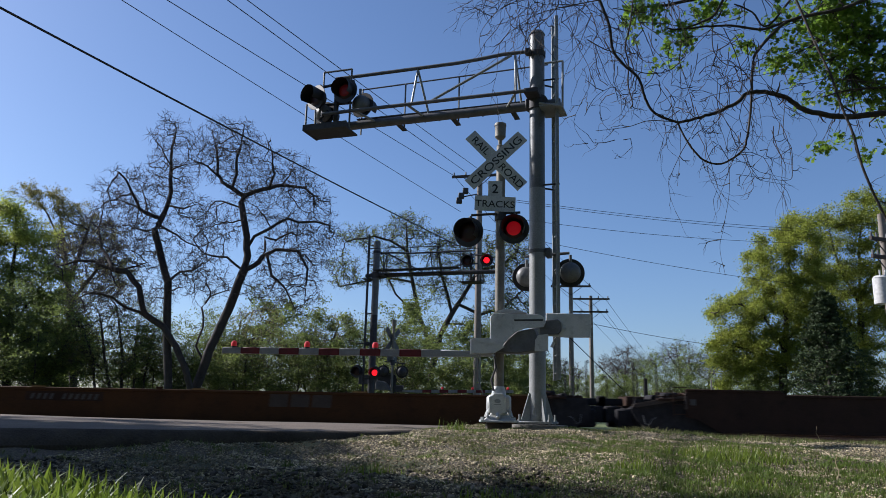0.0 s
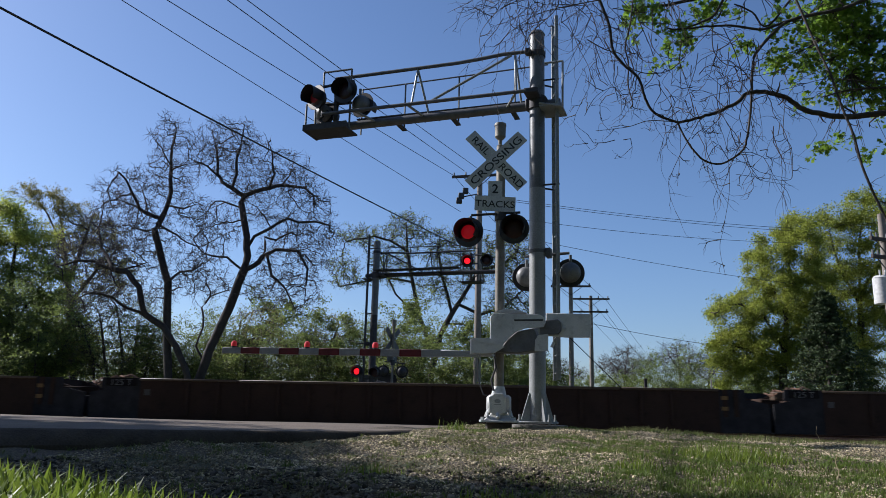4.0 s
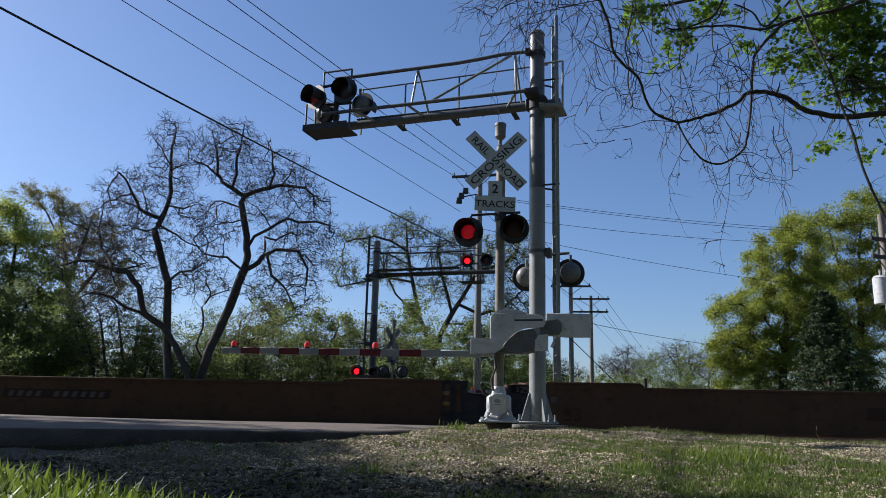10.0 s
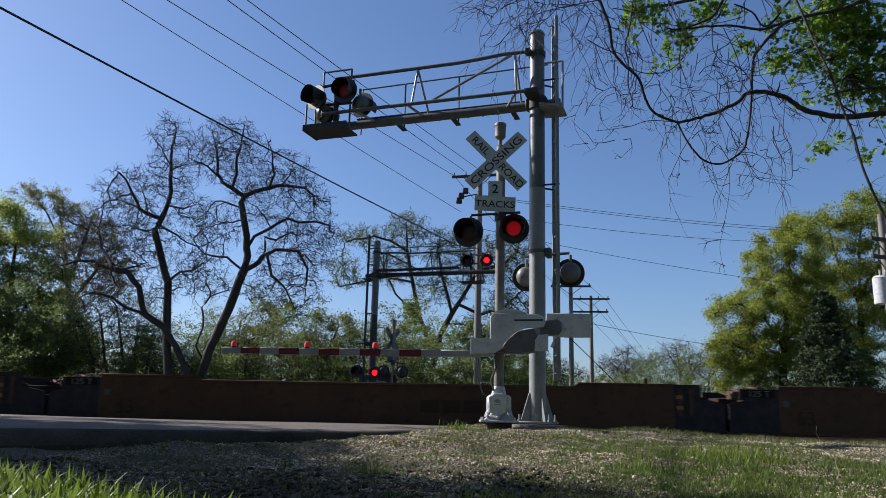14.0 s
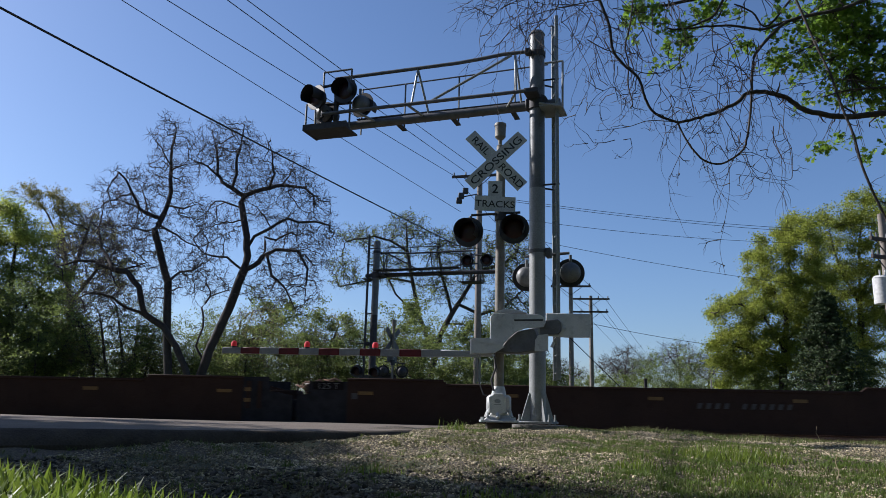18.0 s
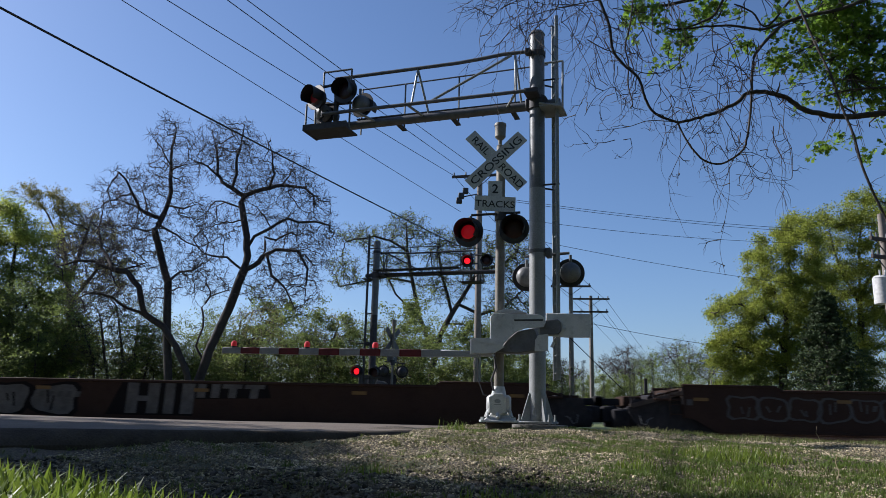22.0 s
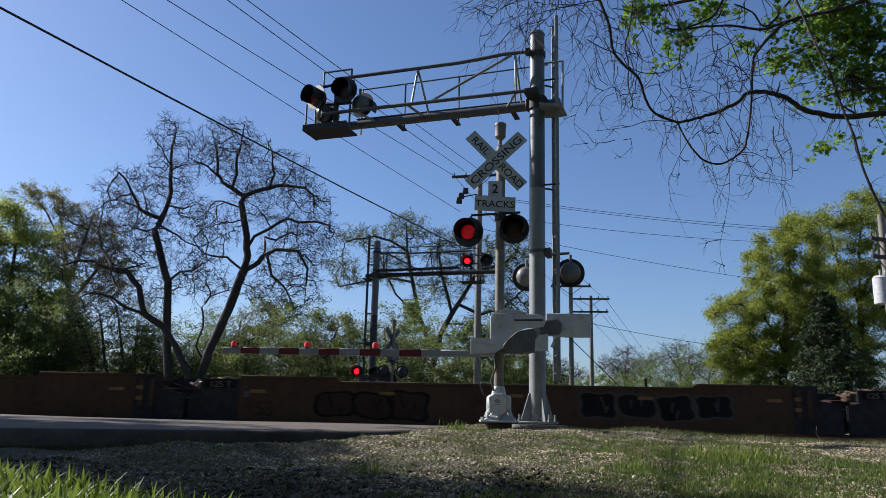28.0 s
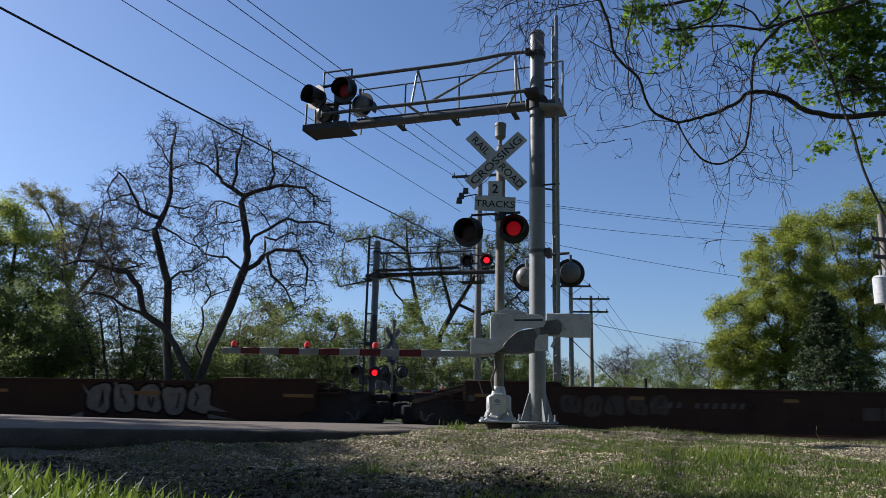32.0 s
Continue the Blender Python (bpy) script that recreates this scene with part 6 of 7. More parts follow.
SPRAY_DARK = mat("black spray paint", (0.014, 0.012, 0.012), None, 0.9, 0, 3, 25, 0, spec=0.1)
SPRAY_PALE = mat("pale spray paint", (0.1, 0.094, 0.086), (0.066, 0.061, 0.056), 0.7, 0, 2.5, 25, 0, (0.04, 0.03, 0.024), 0.35)
SPRAY_FAINT = mat("faint worn paint", (0.05, 0.039, 0.031), (0.036, 0.027, 0.021), 0.8, 0, 2.5, 25, 0, (0.03, 0.02, 0.015), 0.4)
CAR_TOP = mat("dull ochre top chord", (0.07, 0.042, 0.02), (0.05, 0.031, 0.016), 0.6, 0, 2, 40, 0.03)
CAR_STRUT = mat("dusty grey-brown steel", (0.095, 0.076, 0.064), (0.06, 0.048, 0.04), 0.8, 0, 3, 40, 0.05, (0.05, 0.035, 0.03), 0.35, spec=0.15)
CAR_RUST = mat("bright rusty brake rigging", (0.26, 0.15, 0.1), (0.17, 0.1, 0.07), 0.8, 0, 6, 50, 0.05, (0.35, 0.28, 0.24), 0.3, spec=0.15)
M_TREAD = mat("polished wheel tread", (0.2, 0.19, 0.18), (0.14, 0.135, 0.13), 0.4, 0.8, 8, 60, 0)

TRAIN_Y, SIDE_Y = TRACK_FAR, -1.52
WHEELSETS = []


def wheelset(parent, x):
    bm = BM()
    for s in (-1, 1):
        y = s * 0.72
        lathe(bm, [(0.1, y - 0.07 * s), (0.16, y - 0.05 * s), (0.34, y + 0.02 * s), (0.38, y + 0.065 * s), (0.42, y + 0.07 * s)], 24)
        lathe(bm, [(0.0, y + 0.09 * s), (0.12, y + 0.09 * s), (0.16, y + 0.04 * s), (0.34, y + 0.05 * s), (0.36, y + 0.07 * s)], 24)
    cyl(bm, (0, -1.02, 0), (0, 1.02, 0), 0.075, n=10)
    for k in range(6):
        a = k * math.tau / 6
        box(bm, -0.02, 0.02, -0.83, -0.8, 0.2, 0.3, 0, Matrix.Rotation(a, 4, "Y"))
    w = part("wheelset", bm, CAR_BLACK, parent, "pair of steel wheels on an axle", pose(x, 0, 0.425))
    bm = BM()
    for s in (-1, 1):
        y = s * 0.72
        lathe(bm, [(0.42, y + 0.072 * s), (0.425, y + 0.04 * s), (0.42, y - 0.05 * s), (0.45, y - 0.055 * s), (0.45, y - 0.085 * s), (0.4, y - 0.085 * s)], 28)
    # the tread belongs to the wheel, one mesh with it
    me = bpy.data.meshes.new("t")
    bm.to_mesh(me)
    bm.free()
    joined = BM()
    joined.from_mesh(w.data)
    n0 = len(joined.faces)
    joined.from_mesh(me)
    joined.faces.ensure_lookup_table()
    for f in joined.faces[n0:]:
        f.material_index = 1
    joined.to_mesh(w.data)
    joined.free()
    w.data.materials.append(M_TREAD)
    bpy.data.meshes.remove(me)
    return w


def truck(parent, x, proto):
    """A two-axle freight truck; meshes are shared after the first."""
    if not proto:
        bm = BM()
        for s in (-1, 1):
            y = s * 1.02
            plate(bm, [(-1.05, 0.36), (-0.98, 0.56), (-0.6, 0.58), (-0.35, 0.72), (0.35, 0.72), (0.6, 0.58), (0.98, 0.56), (1.05, 0.36), (0.75, 0.34), (0.45, 0.22), (-0.45, 0.22), (-0.75, 0.34)], y - 0.06, y + 0.06, 0.01)
            for k in (-0.16, 0.0, 0.16):
                cyl(bm, (k, y - s * 0.0, 0.3), (k, y, 0.5), 0.055, n=10)
            for k in (-0.88, 0.88):
                cyl(bm, (k, y + s * 0.05, 0.43), (k, y + s * 0.13, 0.43), 0.1, n=12)
        box(bm, -0.2, 0.2, -1.0, 1.0, 0.5, 0.7, 0.02)
        t = part("truck", bm, CAR_BLACK, parent, "black two-axle truck", pose(x, 0, 0))
        proto["t"] = t
        proto["w"] = wheelset(t, -0.88)
        w2 = new("wheelset", proto["w"].data)
        w2.parent, w2.matrix_basis = t, pose(0.88, 0, 0.425)
        WHEELSETS.extend([(proto["w"], -0.88), (w2, 0.88)])
        return t
    t = new("truck", proto["t"].data)
    t.parent, t.matrix_basis = parent, pose(x, 0, 0)
    t["label"] = "black two-axle truck"
    for s in (-0.88, 0.88):
        w = new("wheelset", proto["w"].data)
        w.parent, w.matrix_basis = t, pose(s, 0, 0.425)
        w["label"] = "pair of steel wheels on an axle"
        WHEELSETS.append((w, s))
    return t


PROTO = {}


def side_outline(xl, xr, low, zt, raise_z, left, right):
    """Side of a well: straight top with raised ends, bottom cut up over the trucks."""
    z_end = zt + raise_z
    lo, hi = ([(xl, low)] if left == "A" else [(xl, 0.42), (xl + 0.3, 0.38), (xl + 0.9, low)]), ([(xr, low)] if right == "A" else [(xr - 0.9, low), (xr - 0.3, 0.38), (xr, 0.42)])
    return lo + hi + [(xr, z_end), (xr - 2.6, z_end), (xr - 2.75, zt), (xl + 2.75, zt), (xl + 2.6, z_end), (xl, z_end)]


def build_car(length, left, right, paint, ribbed=False, zt=1.18, raise_z=0.11, label="", top=None, dx=0.0):
    """One well unit, from coupling to coupling, centred on its middle."""
    c = thing("well_car", pose(0, TRAIN_Y, 0), label, "freight car", "well cars of the passing train")
    h = length / 2
    inset = {"A": 1.42, "C": 2.0}
    xl, xr = -h + inset[left], h - inset[right]
    for s in (-1, 1):
        bm = BM()
        y0 = s * 1.46
        y1 = s * 1.52
        plate(bm, side_outline(xl, xr, 0.03, zt, raise_z, left, right), min(y0, y1), max(y0, y1))
        sd = part("side_wall", bm, paint, c, "long steel side of the well", smooth=False)
        bm = BM()
        box(bm, xl + 2.7, xr - 2.7, s * 1.5 - 0.05, s * 1.5 + 0.05, zt - 0.06, zt + 0.015, 0.012)
        box(bm, xl, xl + 2.62, s * 1.5 - 0.05, s * 1.5 + 0.05, zt + raise_z - 0.05, zt + raise_z + 0.015, 0.012)
        box(bm, xr - 2.62, xr, s * 1.5 - 0.05, s * 1.5 + 0.05, zt + raise_z - 0.05, zt + raise_z + 0.015, 0.012)
        part("top_chord", bm, top or paint, sd)
        bm = BM()
        box(bm, xl + 1.2, xr - 1.2, s * 1.5 - 0.05, s * 1.5 + 0.05, 0.015, 0.1, 0.012)
        part("bottom_chord", bm, paint, sd)
        n = 17 if ribbed else 0
        for k in range(n):
            x = xl + 1.3 + (xr - xl - 2.6) * k / (n - 1)
            rib = BM()
            box(rib, -0.05, 0.05, min(s * 1.52, s * 1.57), max(s * 1.52, s * 1.57), 0.2, zt - 0.065, 0.01)
            part("rib", rib, paint, sd, "", pose(x, 0, 0), smooth=False)
        if not ribbed:
            for k in range(5):
                x = xl + 3.2 + (xr - xl - 6.4) * k / 4
                bm = BM()
                box(bm, x - 0.012, x + 0.012, min(s * 1.52, s * 1.525), max(s * 1.52, s * 1.525), 0.2, zt - 0.07)
                part("weld_seam", bm, paint, sd, smooth=False)
    bm = BM()
    for x in np.linspace(xl + 1.2, xr - 1.2, 9):
        box(bm, x - 0.15, x + 0.15, -1.46, 1.46, 0.14, 0.22)
    box(bm, xl + 1.2, xr - 1.2, -1.4, -1.1, 0.2, 0.23)
    box(bm, xl + 1.2, xr - 1.2, 1.1, 1.4, 0.2, 0.23)
    part("well_floor", bm, CAR_BLACK, c, "open cross-membered well floor", smooth=False)
    for sgn, kind, xe in ((-1, left, xl), (1, right, xr)):
        # bulkhead and end deck
        bm = BM()
        box(bm, min(xe, xe - sgn * 0.12), max(xe, xe - sgn * 0.12), -1.46, 1.46, 0.62, zt + 0.02)
        part("bulkhead", bm, CAR_DARK, c, "end wall of the well")
        bm = BM()
        xo = sgn * (h - (0.12 if kind == "A" else 0.62))
        box(bm, min(xe, xo), max(xe, xo), -0.5, 0.5, 0.7, 0.98, 0.02)
        box(bm, min(xe, xe + sgn * 0.75), max(xe, xe + sgn * 0.75), -1.5, 1.5, 0.86, 0.92, 0.01)
        plate(bm, [(xe, 0.95), (xe + sgn * 0.9, 0.95), (xe, zt)], -1.3, -1.24)
        plate(bm, [(xe, 0.95), (xe + sgn * 0.9, 0.95), (xe, zt)], 1.24, 1.3)
        part("end_deck", bm, CAR_DARK, c, "sloped end platform")
        if kind == "C":
            # ladder on the side at the end
            bm = BM()
            for x in (xe - sgn * 0.04, xe + sgn * 0.34):
                rod(bm, (x, -1.54, 0.42), (x, -1.54, zt + 0.1), 0.014, 6)
            for z in (0.5, 0.75, 1.0, 1.22):
                rod(bm, (xe - sgn * 0.04, -1.54, z), (xe + sgn * 0.34, -1.54, z), 0.012, 6)
            part("ladder", bm, CAR_DARK, c, "steel grab ladder")
        if kind == "C":
            # tall grab irons stand along the low end deck
            for dx, y, z0, z1 in ((0.35, 1.35, 0.9, 1.75), (0.75, -1.42, 0.78, 1.86), (1.1, -0.7, 0.72, 1.72), (1.35, -1.3, 0.6, 1.9), (1.55, 1.2, 0.7, 1.6)):
                iron = BM()
                x = xe + sgn * dx
                pipe(iron, [(x, y, z0), (x, y, z1), (x + sgn * 0.06, y + 0.05, z1 + 0.02), (x + sgn * 0.08, y + 0.1, z1 - 0.05)], 0.02, 6)
                part("grab_iron", iron, CAR_BLACK, c, "thin upright grab iron")
            for s in (-1, 1):
                if sgn == 1:
                    continue
                bm = BM()
                plate(bm, [(xe - sgn * 0.02, zt - 0.04), (xe - sgn * 0.02, zt - 0.16), (xe + sgn * 1.3, 0.66), (xe + sgn * 1.42, 0.68), (xe + sgn * 1.42, 0.74), (xe + sgn * 1.3, 0.78)], s * 1.42 - 0.03, s * 1.42 + 0.03)
                part("end_strut", bm, CAR_STRUT, c, "dusty sloping strut down to the end deck", smooth=False)
                bm = BM()
                box(bm, xe - 0.03, xe + 0.03, s * 1.535 - 0.01, s * 1.535 + 0.01, zt - 0.42, zt + 0.03)
                part("corner_post", bm, CAR_STRUT, c, "pale corner post", smooth=False)
            bm = BM()
            pipe(bm, [(xe + sgn * 1.16, -1.46, 0.45), (xe + sgn * 1.12, -1.5, 0.24), (xe + sgn * 1.02, -1.5, 0.2), (xe + sgn * 0.94, -1.5, 0.34), (xe + sgn * 0.82, -1.5, 0.4)], 0.013, 6)
            part("uncoupling_lever", bm, M_GALV_DARK, c, "bright bent uncoupling lever")
            bm = BM()
            lathe(bm, [(0.2, -0.012), (0.22, 0.0), (0.2, 0.012), (0.18, 0.0), (0.2, -0.012)], 18, Matrix.Translation((xe + sgn * 0.35, -1.2, 1.02)) @ turned(60))
            rod(bm, (xe + sgn * 0.1, -1.2, 0.85), (xe + sgn * 0.34, -1.2, 1.0), 0.025, 8)
            part("brake_wheel", bm, CAR_BLACK, c, "round hand brake wheel")
            bm = BM()
            xc = sgn * h
            box(bm, min(xo, xc), max(xo, xc), -0.1, 0.1, 0.72, 0.92, 0.02)
            box(bm, xc - 0.14, xc + 0.14, -0.16, 0.14, 0.66, 0.98, 0.04)
            pipe(bm, [(xo, 0.35, 0.78), (xo + sgn * 0.2, 0.4, 0.55), (xc, 0.35, 0.5)], 0.03, 8)
            part("coupler", bm, CAR_BLACK, c, "knuckle coupler and air hose")
            truck(c, sgn * (h - 2.25), PROTO)
        elif sgn == 1:
            truck(c, sgn * h, PROTO)
        if kind == "C":
            # deep black end sills and aprons beside the truck
            for s in (-1, 1):
                y0, y1 = s * 1.34 - 0.02, s * 1.34 + 0.02
                bm = BM()
                plate(bm, [(xe - sgn * 0.9, 0.02), (xe + sgn * 0.95, 0.02), (xe + sgn * 1.05, 0.12), (xe + sgn * 1.3, 0.3), (xe + sgn * 1.45, 0.6), (xe + sgn * 1.3, 0.88), (xe - sgn * 0.02, 0.9)], y0, y1)
                part("end_apron", bm, CAR_BLACK, c, "grimy black apron beside the truck", smooth=False)
            bm = BM()
            box(bm, min(xe, xe + sgn * 1.3), max(xe, xe + sgn * 1.3), -0.6, 0.6, 0.06, 0.7, 0.03)
            box(bm, min(xe + sgn * 1.2, xe + sgn * 1.72), max(xe + sgn * 1.2, xe + sgn * 1.72), -0.7, 0.7, 0.1, 0.62, 0.05)
            box(bm, min(xe + sgn * 1.6, xe + sgn * 1.97), max(xe + sgn * 1.6, xe + sgn * 1.97), -0.5, 0.5, 0.24, 0.7, 0.04)
            box(bm, xe + sgn * 0.3 - 0.22, xe + sgn * 0.3 + 0.22, -1.2, -0.8, 0.9, 1.08, 0.04)
            cyl(bm, (xe + sgn * 0.75, -1.2, 0.9), (xe + sgn * 0.75, -0.3, 0.9), 0.12, n=14)
            part("brake_gear", bm, CAR_BLACK, c, "dark brake cylinder and valve boxes on the end deck")
        if kind == "A":
            # black end sections close the sides over the shared truck
            for s in (-1, 1):
                y0, y1 = s * 1.49 - 0.02, s * 1.49 + 0.02
                bm = BM()
                xs = xe + sgn * 1.36
                plate(bm, [(xe - sgn * 0.02, 0.03), (xs, 0.03), (xs, 0.8), (xe + sgn * 0.9, 0.9), (xe - sgn * 0.02, 0.9)], y0, y1)
                part("end_skirt", bm, CAR_BLACK, c, "dark panel beside the truck", smooth=False)
                bm = BM()
                w = 0.72 if sgn == 1 else 1.06
                box(bm, min(xe, xe + sgn * w), max(xe, xe + sgn * w), y0, y1, 0.9, zt + (raise_z if sgn == 1 else 0.02))
                part("end_panel", bm, CAR_BLACK, c, "black end panel of the side", smooth=False)
                if sgn == 1 and s == -1:
                    for k in (0.1, 0.4):
                        rb = BM()
                        box(rb, xe + k, xe + k + 0.12, -1.535, -1.512, 0.45, zt)
                        part("end_rib", rb, paint, c, smooth=False)
                    for z in (0.62, 0.9):
                        pb = BM()
                        box(pb, xe + 0.05, xe + 0.22, -1.545, -1.537, z, z + 0.1)
                        part("reflector", pb, CAR_YELLOW, c, smooth=False)
        if kind == "A" and sgn == -1:
            for dx, z, run, rise in ((0.2, 1.2, 0.5, 0.1), (0.4, 1.25, 0.6, -0.2), (0.6, 1.1, 0.55, 0.16), (0.5, 1.0, 0.7, -0.1), (0.9, 1.16, 0.4, -0.22), (1.05, 0.98, 0.4, 0.22)):
                lever = BM()
                pipe(lever, [(xe - dx, -1.25, z), (xe - dx - run * 0.4, -1.2, z + rise), (xe - dx - run * 0.7, -1.3, z + rise * 0.3), (xe - dx - run, -1.15, z + rise * 0.6)], 0.026, 6)
                part("brake_rod", lever, CAR_RUST, c, "rusty bent brake rod", smooth=True)
            bm = BM()
            box(bm, xe - 1.2, xe - 0.75, -1.3, -0.9, 0.92, 1.16, 0.03)
            part("valve_box", bm, CAR_TOP, c, "small rusty valve box")
            bm = BM()
            box(bm, xe - 0.95, xe - 0.1, -1.522, -1.512, 0.98, 1.19)
            p = part("load_panel", bm, SPRAY_DARK, c, "black panel with a load limit")
            words("125 T", 0.23, p, CAR_WHITE, pose(xe - 0.53, -1.526, 1.07) @ UPRIGHT, squeeze=1.1)
    return c, xl, xr


def panel(c, x0, x1, z0, z1, material, name="reflector", label="", y=-1.526):
    bm = BM()
    box(bm, x0, x1, y, y + 0.006, z0, z1)
    return part(name, bm, material, c, label, smooth=False)


def bars(c, x, z, w, hgt, n, material, name="stencil_bar", slant=0.0, y=-1.53, gap=0.3):
    """Unreadable stencils as plain bars."""
    step = w / n
    for k in range(n):
        if k == 4 and n > 6:
            continue
        bm = BM()
        a = x + k * step
        plate(bm, [(a, z), (a + step * (1 - gap), z), (a + step * (1 - gap) + slant, z + hgt), (a + slant, z + hgt)], y, y + 0.005)
        part(name, bm, material, c, "", smooth=False)


def bubble(bm, x, z, w, hgt, rng, y):
    """One rounded blob of spray paint with a notch or a leaning edge."""
    n = 20
    ph, lob, lean = rng.uniform(0, 6.28), rng.integers(2, 5), rng.uniform(-0.12, 0.12)
    pts = []
    for k in range(n):
        a = k * math.tau / n
        sq = 1 / (abs(math.cos(a)) ** 4 + abs(math.sin(a)) ** 4) ** 0.25
        r = sq * (0.9 + 0.1 * math.sin(lob * a + ph))
        pz = hgt / 2 * r * math.sin(a)
        pts.append((x + w / 2 * r * math.cos(a) + lean * pz, z + pz))
    plate(bm, pts, y, y + 0.003)


def stroke(bm, pts, w, y):
    """A painted stroke of even width through points of (x, z)."""
    for k, ((xa, za), (xb, zb)) in enumerate(zip(pts, pts[1:])):
        d = Vector((xb - xa, zb - za)).normalized() * (w / 2)
        yy = y - 0.0006 * k
        plate(bm, [(xa - d.x - d.y, za - d.y + d.x), (xb + d.x - d.y, zb + d.y + d.x), (xb + d.x + d.y, zb + d.y - d.x), (xa - d.x + d.y, za - d.y - d.x)], yy, yy + 0.0005)


def graffiti(c, x0, x1, z0, z1, n, fill, edge, seed, label):
    """Abstract bubble shapes that touch: dark rim, pale fill, dark inner strokes."""
    rng = np.random.default_rng(seed)
    w = (x1 - x0) / n
    for k in range(n):
        x = x0 + (k + 0.5) * w
        hh = (z1 - z0) * rng.uniform(0.86, 1.0)
        zc = (z0 + z1) / 2 + rng.uniform(-0.03, 0.03)
        y = -1.527 - 0.006 * (k % 2)
        keep = rng.bit_generator.state
        a = BM()
        bubble(a, x, zc, w * 1.2, hh, rng, y)
        g = part("graffiti_letter", a, edge, c, label, smooth=False)
        rng.bit_generator.state = keep
        b = BM()
        bubble(b, x, zc, w * 0.98, hh * 0.84, rng, y - 0.002)
        part("graffiti_fill", b, fill, g, smooth=False)
        for q in range(2):
            s = BM()
            xs, zs = x + rng.uniform(-0.2, 0.2) * w, zc + rng.uniform(-0.3, 0.05) * hh
            stroke(s, [(xs, zs), (xs + rng.uniform(-0.1, 0.1) * w, zs + hh * rng.uniform(0.15, 0.35))], 0.05, y - 0.0035 - 0.001 * q)
            part("graffiti_stroke", s, edge, g, smooth=False)


def block_graffiti(c, x0, x1, z0, z1, fill, edge):
    """Abstract block shapes: tall bars with cross-pieces on a dark ground."""
    w = x1 - x0
    a = BM()
    plate(a, [(x0 - 0.45, z0), (x0 + w * 0.5, z0), (x0 + w * 0.5, z0 + 0.45), (x1 + 0.2, z0 + 0.5), (x1 + 0.1, z1), (x0 - 0.05, z1)], -1.529, -1.525)
    g = part("graffiti_ground", a, edge, c, "dark ground of block graffiti", smooth=False)
    for u0, u1, v0, v1 in ((0.02, 0.1, 0.05, 0.97), (0.17, 0.25, 0.05, 0.97), (0.1, 0.17, 0.42, 0.58), (0.29, 0.36, 0.05, 0.97), (0.41, 0.5, 0.05, 0.97), (0.52, 0.58, 0.55, 0.97), (0.62, 0.68, 0.55, 0.97), (0.7, 0.84, 0.84, 0.97), (0.745, 0.8, 0.55, 0.84), (0.86, 1.0, 0.84, 0.97), (0.9, 0.955, 0.55, 0.84)):
        b = BM()
        plate(b, [(x0 + w * u0, z0 + (z1 - z0) * v0), (x0 + w * u1, z0 + (z1 - z0) * v0), (x0 + w * u1 + 0.03, z0 + (z1 - z0) * v1), (x0 + w * u0 + 0.03, z0 + (z1 - z0) * v1)], -1.535, -1.53)
        part("graffiti_bar", b, fill, g, smooth=False)


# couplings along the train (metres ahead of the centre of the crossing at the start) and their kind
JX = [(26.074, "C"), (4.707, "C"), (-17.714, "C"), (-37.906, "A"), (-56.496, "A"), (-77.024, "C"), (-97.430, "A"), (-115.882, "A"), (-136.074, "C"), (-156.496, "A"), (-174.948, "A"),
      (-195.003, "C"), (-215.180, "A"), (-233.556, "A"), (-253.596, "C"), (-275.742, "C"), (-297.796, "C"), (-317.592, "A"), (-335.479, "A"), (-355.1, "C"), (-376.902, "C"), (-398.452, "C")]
SPEED = 11.7369        # metres a second, to the right
STYLES = [(CAR_DARK, False, 1.05, "dark low-sided empty well car"), (CAR_ORANGE, False, 0.9, "faded orange-brown low-sided empty well car")] \
    + [(CAR_DARK, True, 1.18, "dark brown ribbed well car, empty, with yellowish top edge")] * 3 \
    + [(CAR_BROWN, False, 1.18, "plain brown empty well car with smooth sides")] * 3 \
    + [(CAR_BROWN, False, 1.18, "dark reddish-brown empty well car with smooth sides")] * 3 \
    + [(CAR_RED, False, 1.18, "dark oxide red empty well car with yellow reflectors")] * 3 \
    + [(CAR_RED, False, 1.14, "rusty red empty well car covered in large pale graffiti"), (CAR_DARK, True, 1.16, "dark ribbed empty well car with faded painted letters")] \
    + [(CAR_BROWN, False, 1.2, "brown empty well car with yellow reflectors and dark graffiti")] * 3 \
    + [(CAR_DARK, False, 1.18, "dark brown empty well car with grey graffiti"), (CAR_RED, False, 1.14, "dark red empty well car with white bubble graffiti")]
CARS = []
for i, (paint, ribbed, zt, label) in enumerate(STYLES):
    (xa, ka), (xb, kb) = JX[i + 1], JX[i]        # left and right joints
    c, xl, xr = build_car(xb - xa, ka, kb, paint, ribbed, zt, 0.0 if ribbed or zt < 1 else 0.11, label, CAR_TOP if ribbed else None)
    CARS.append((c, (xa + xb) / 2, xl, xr))


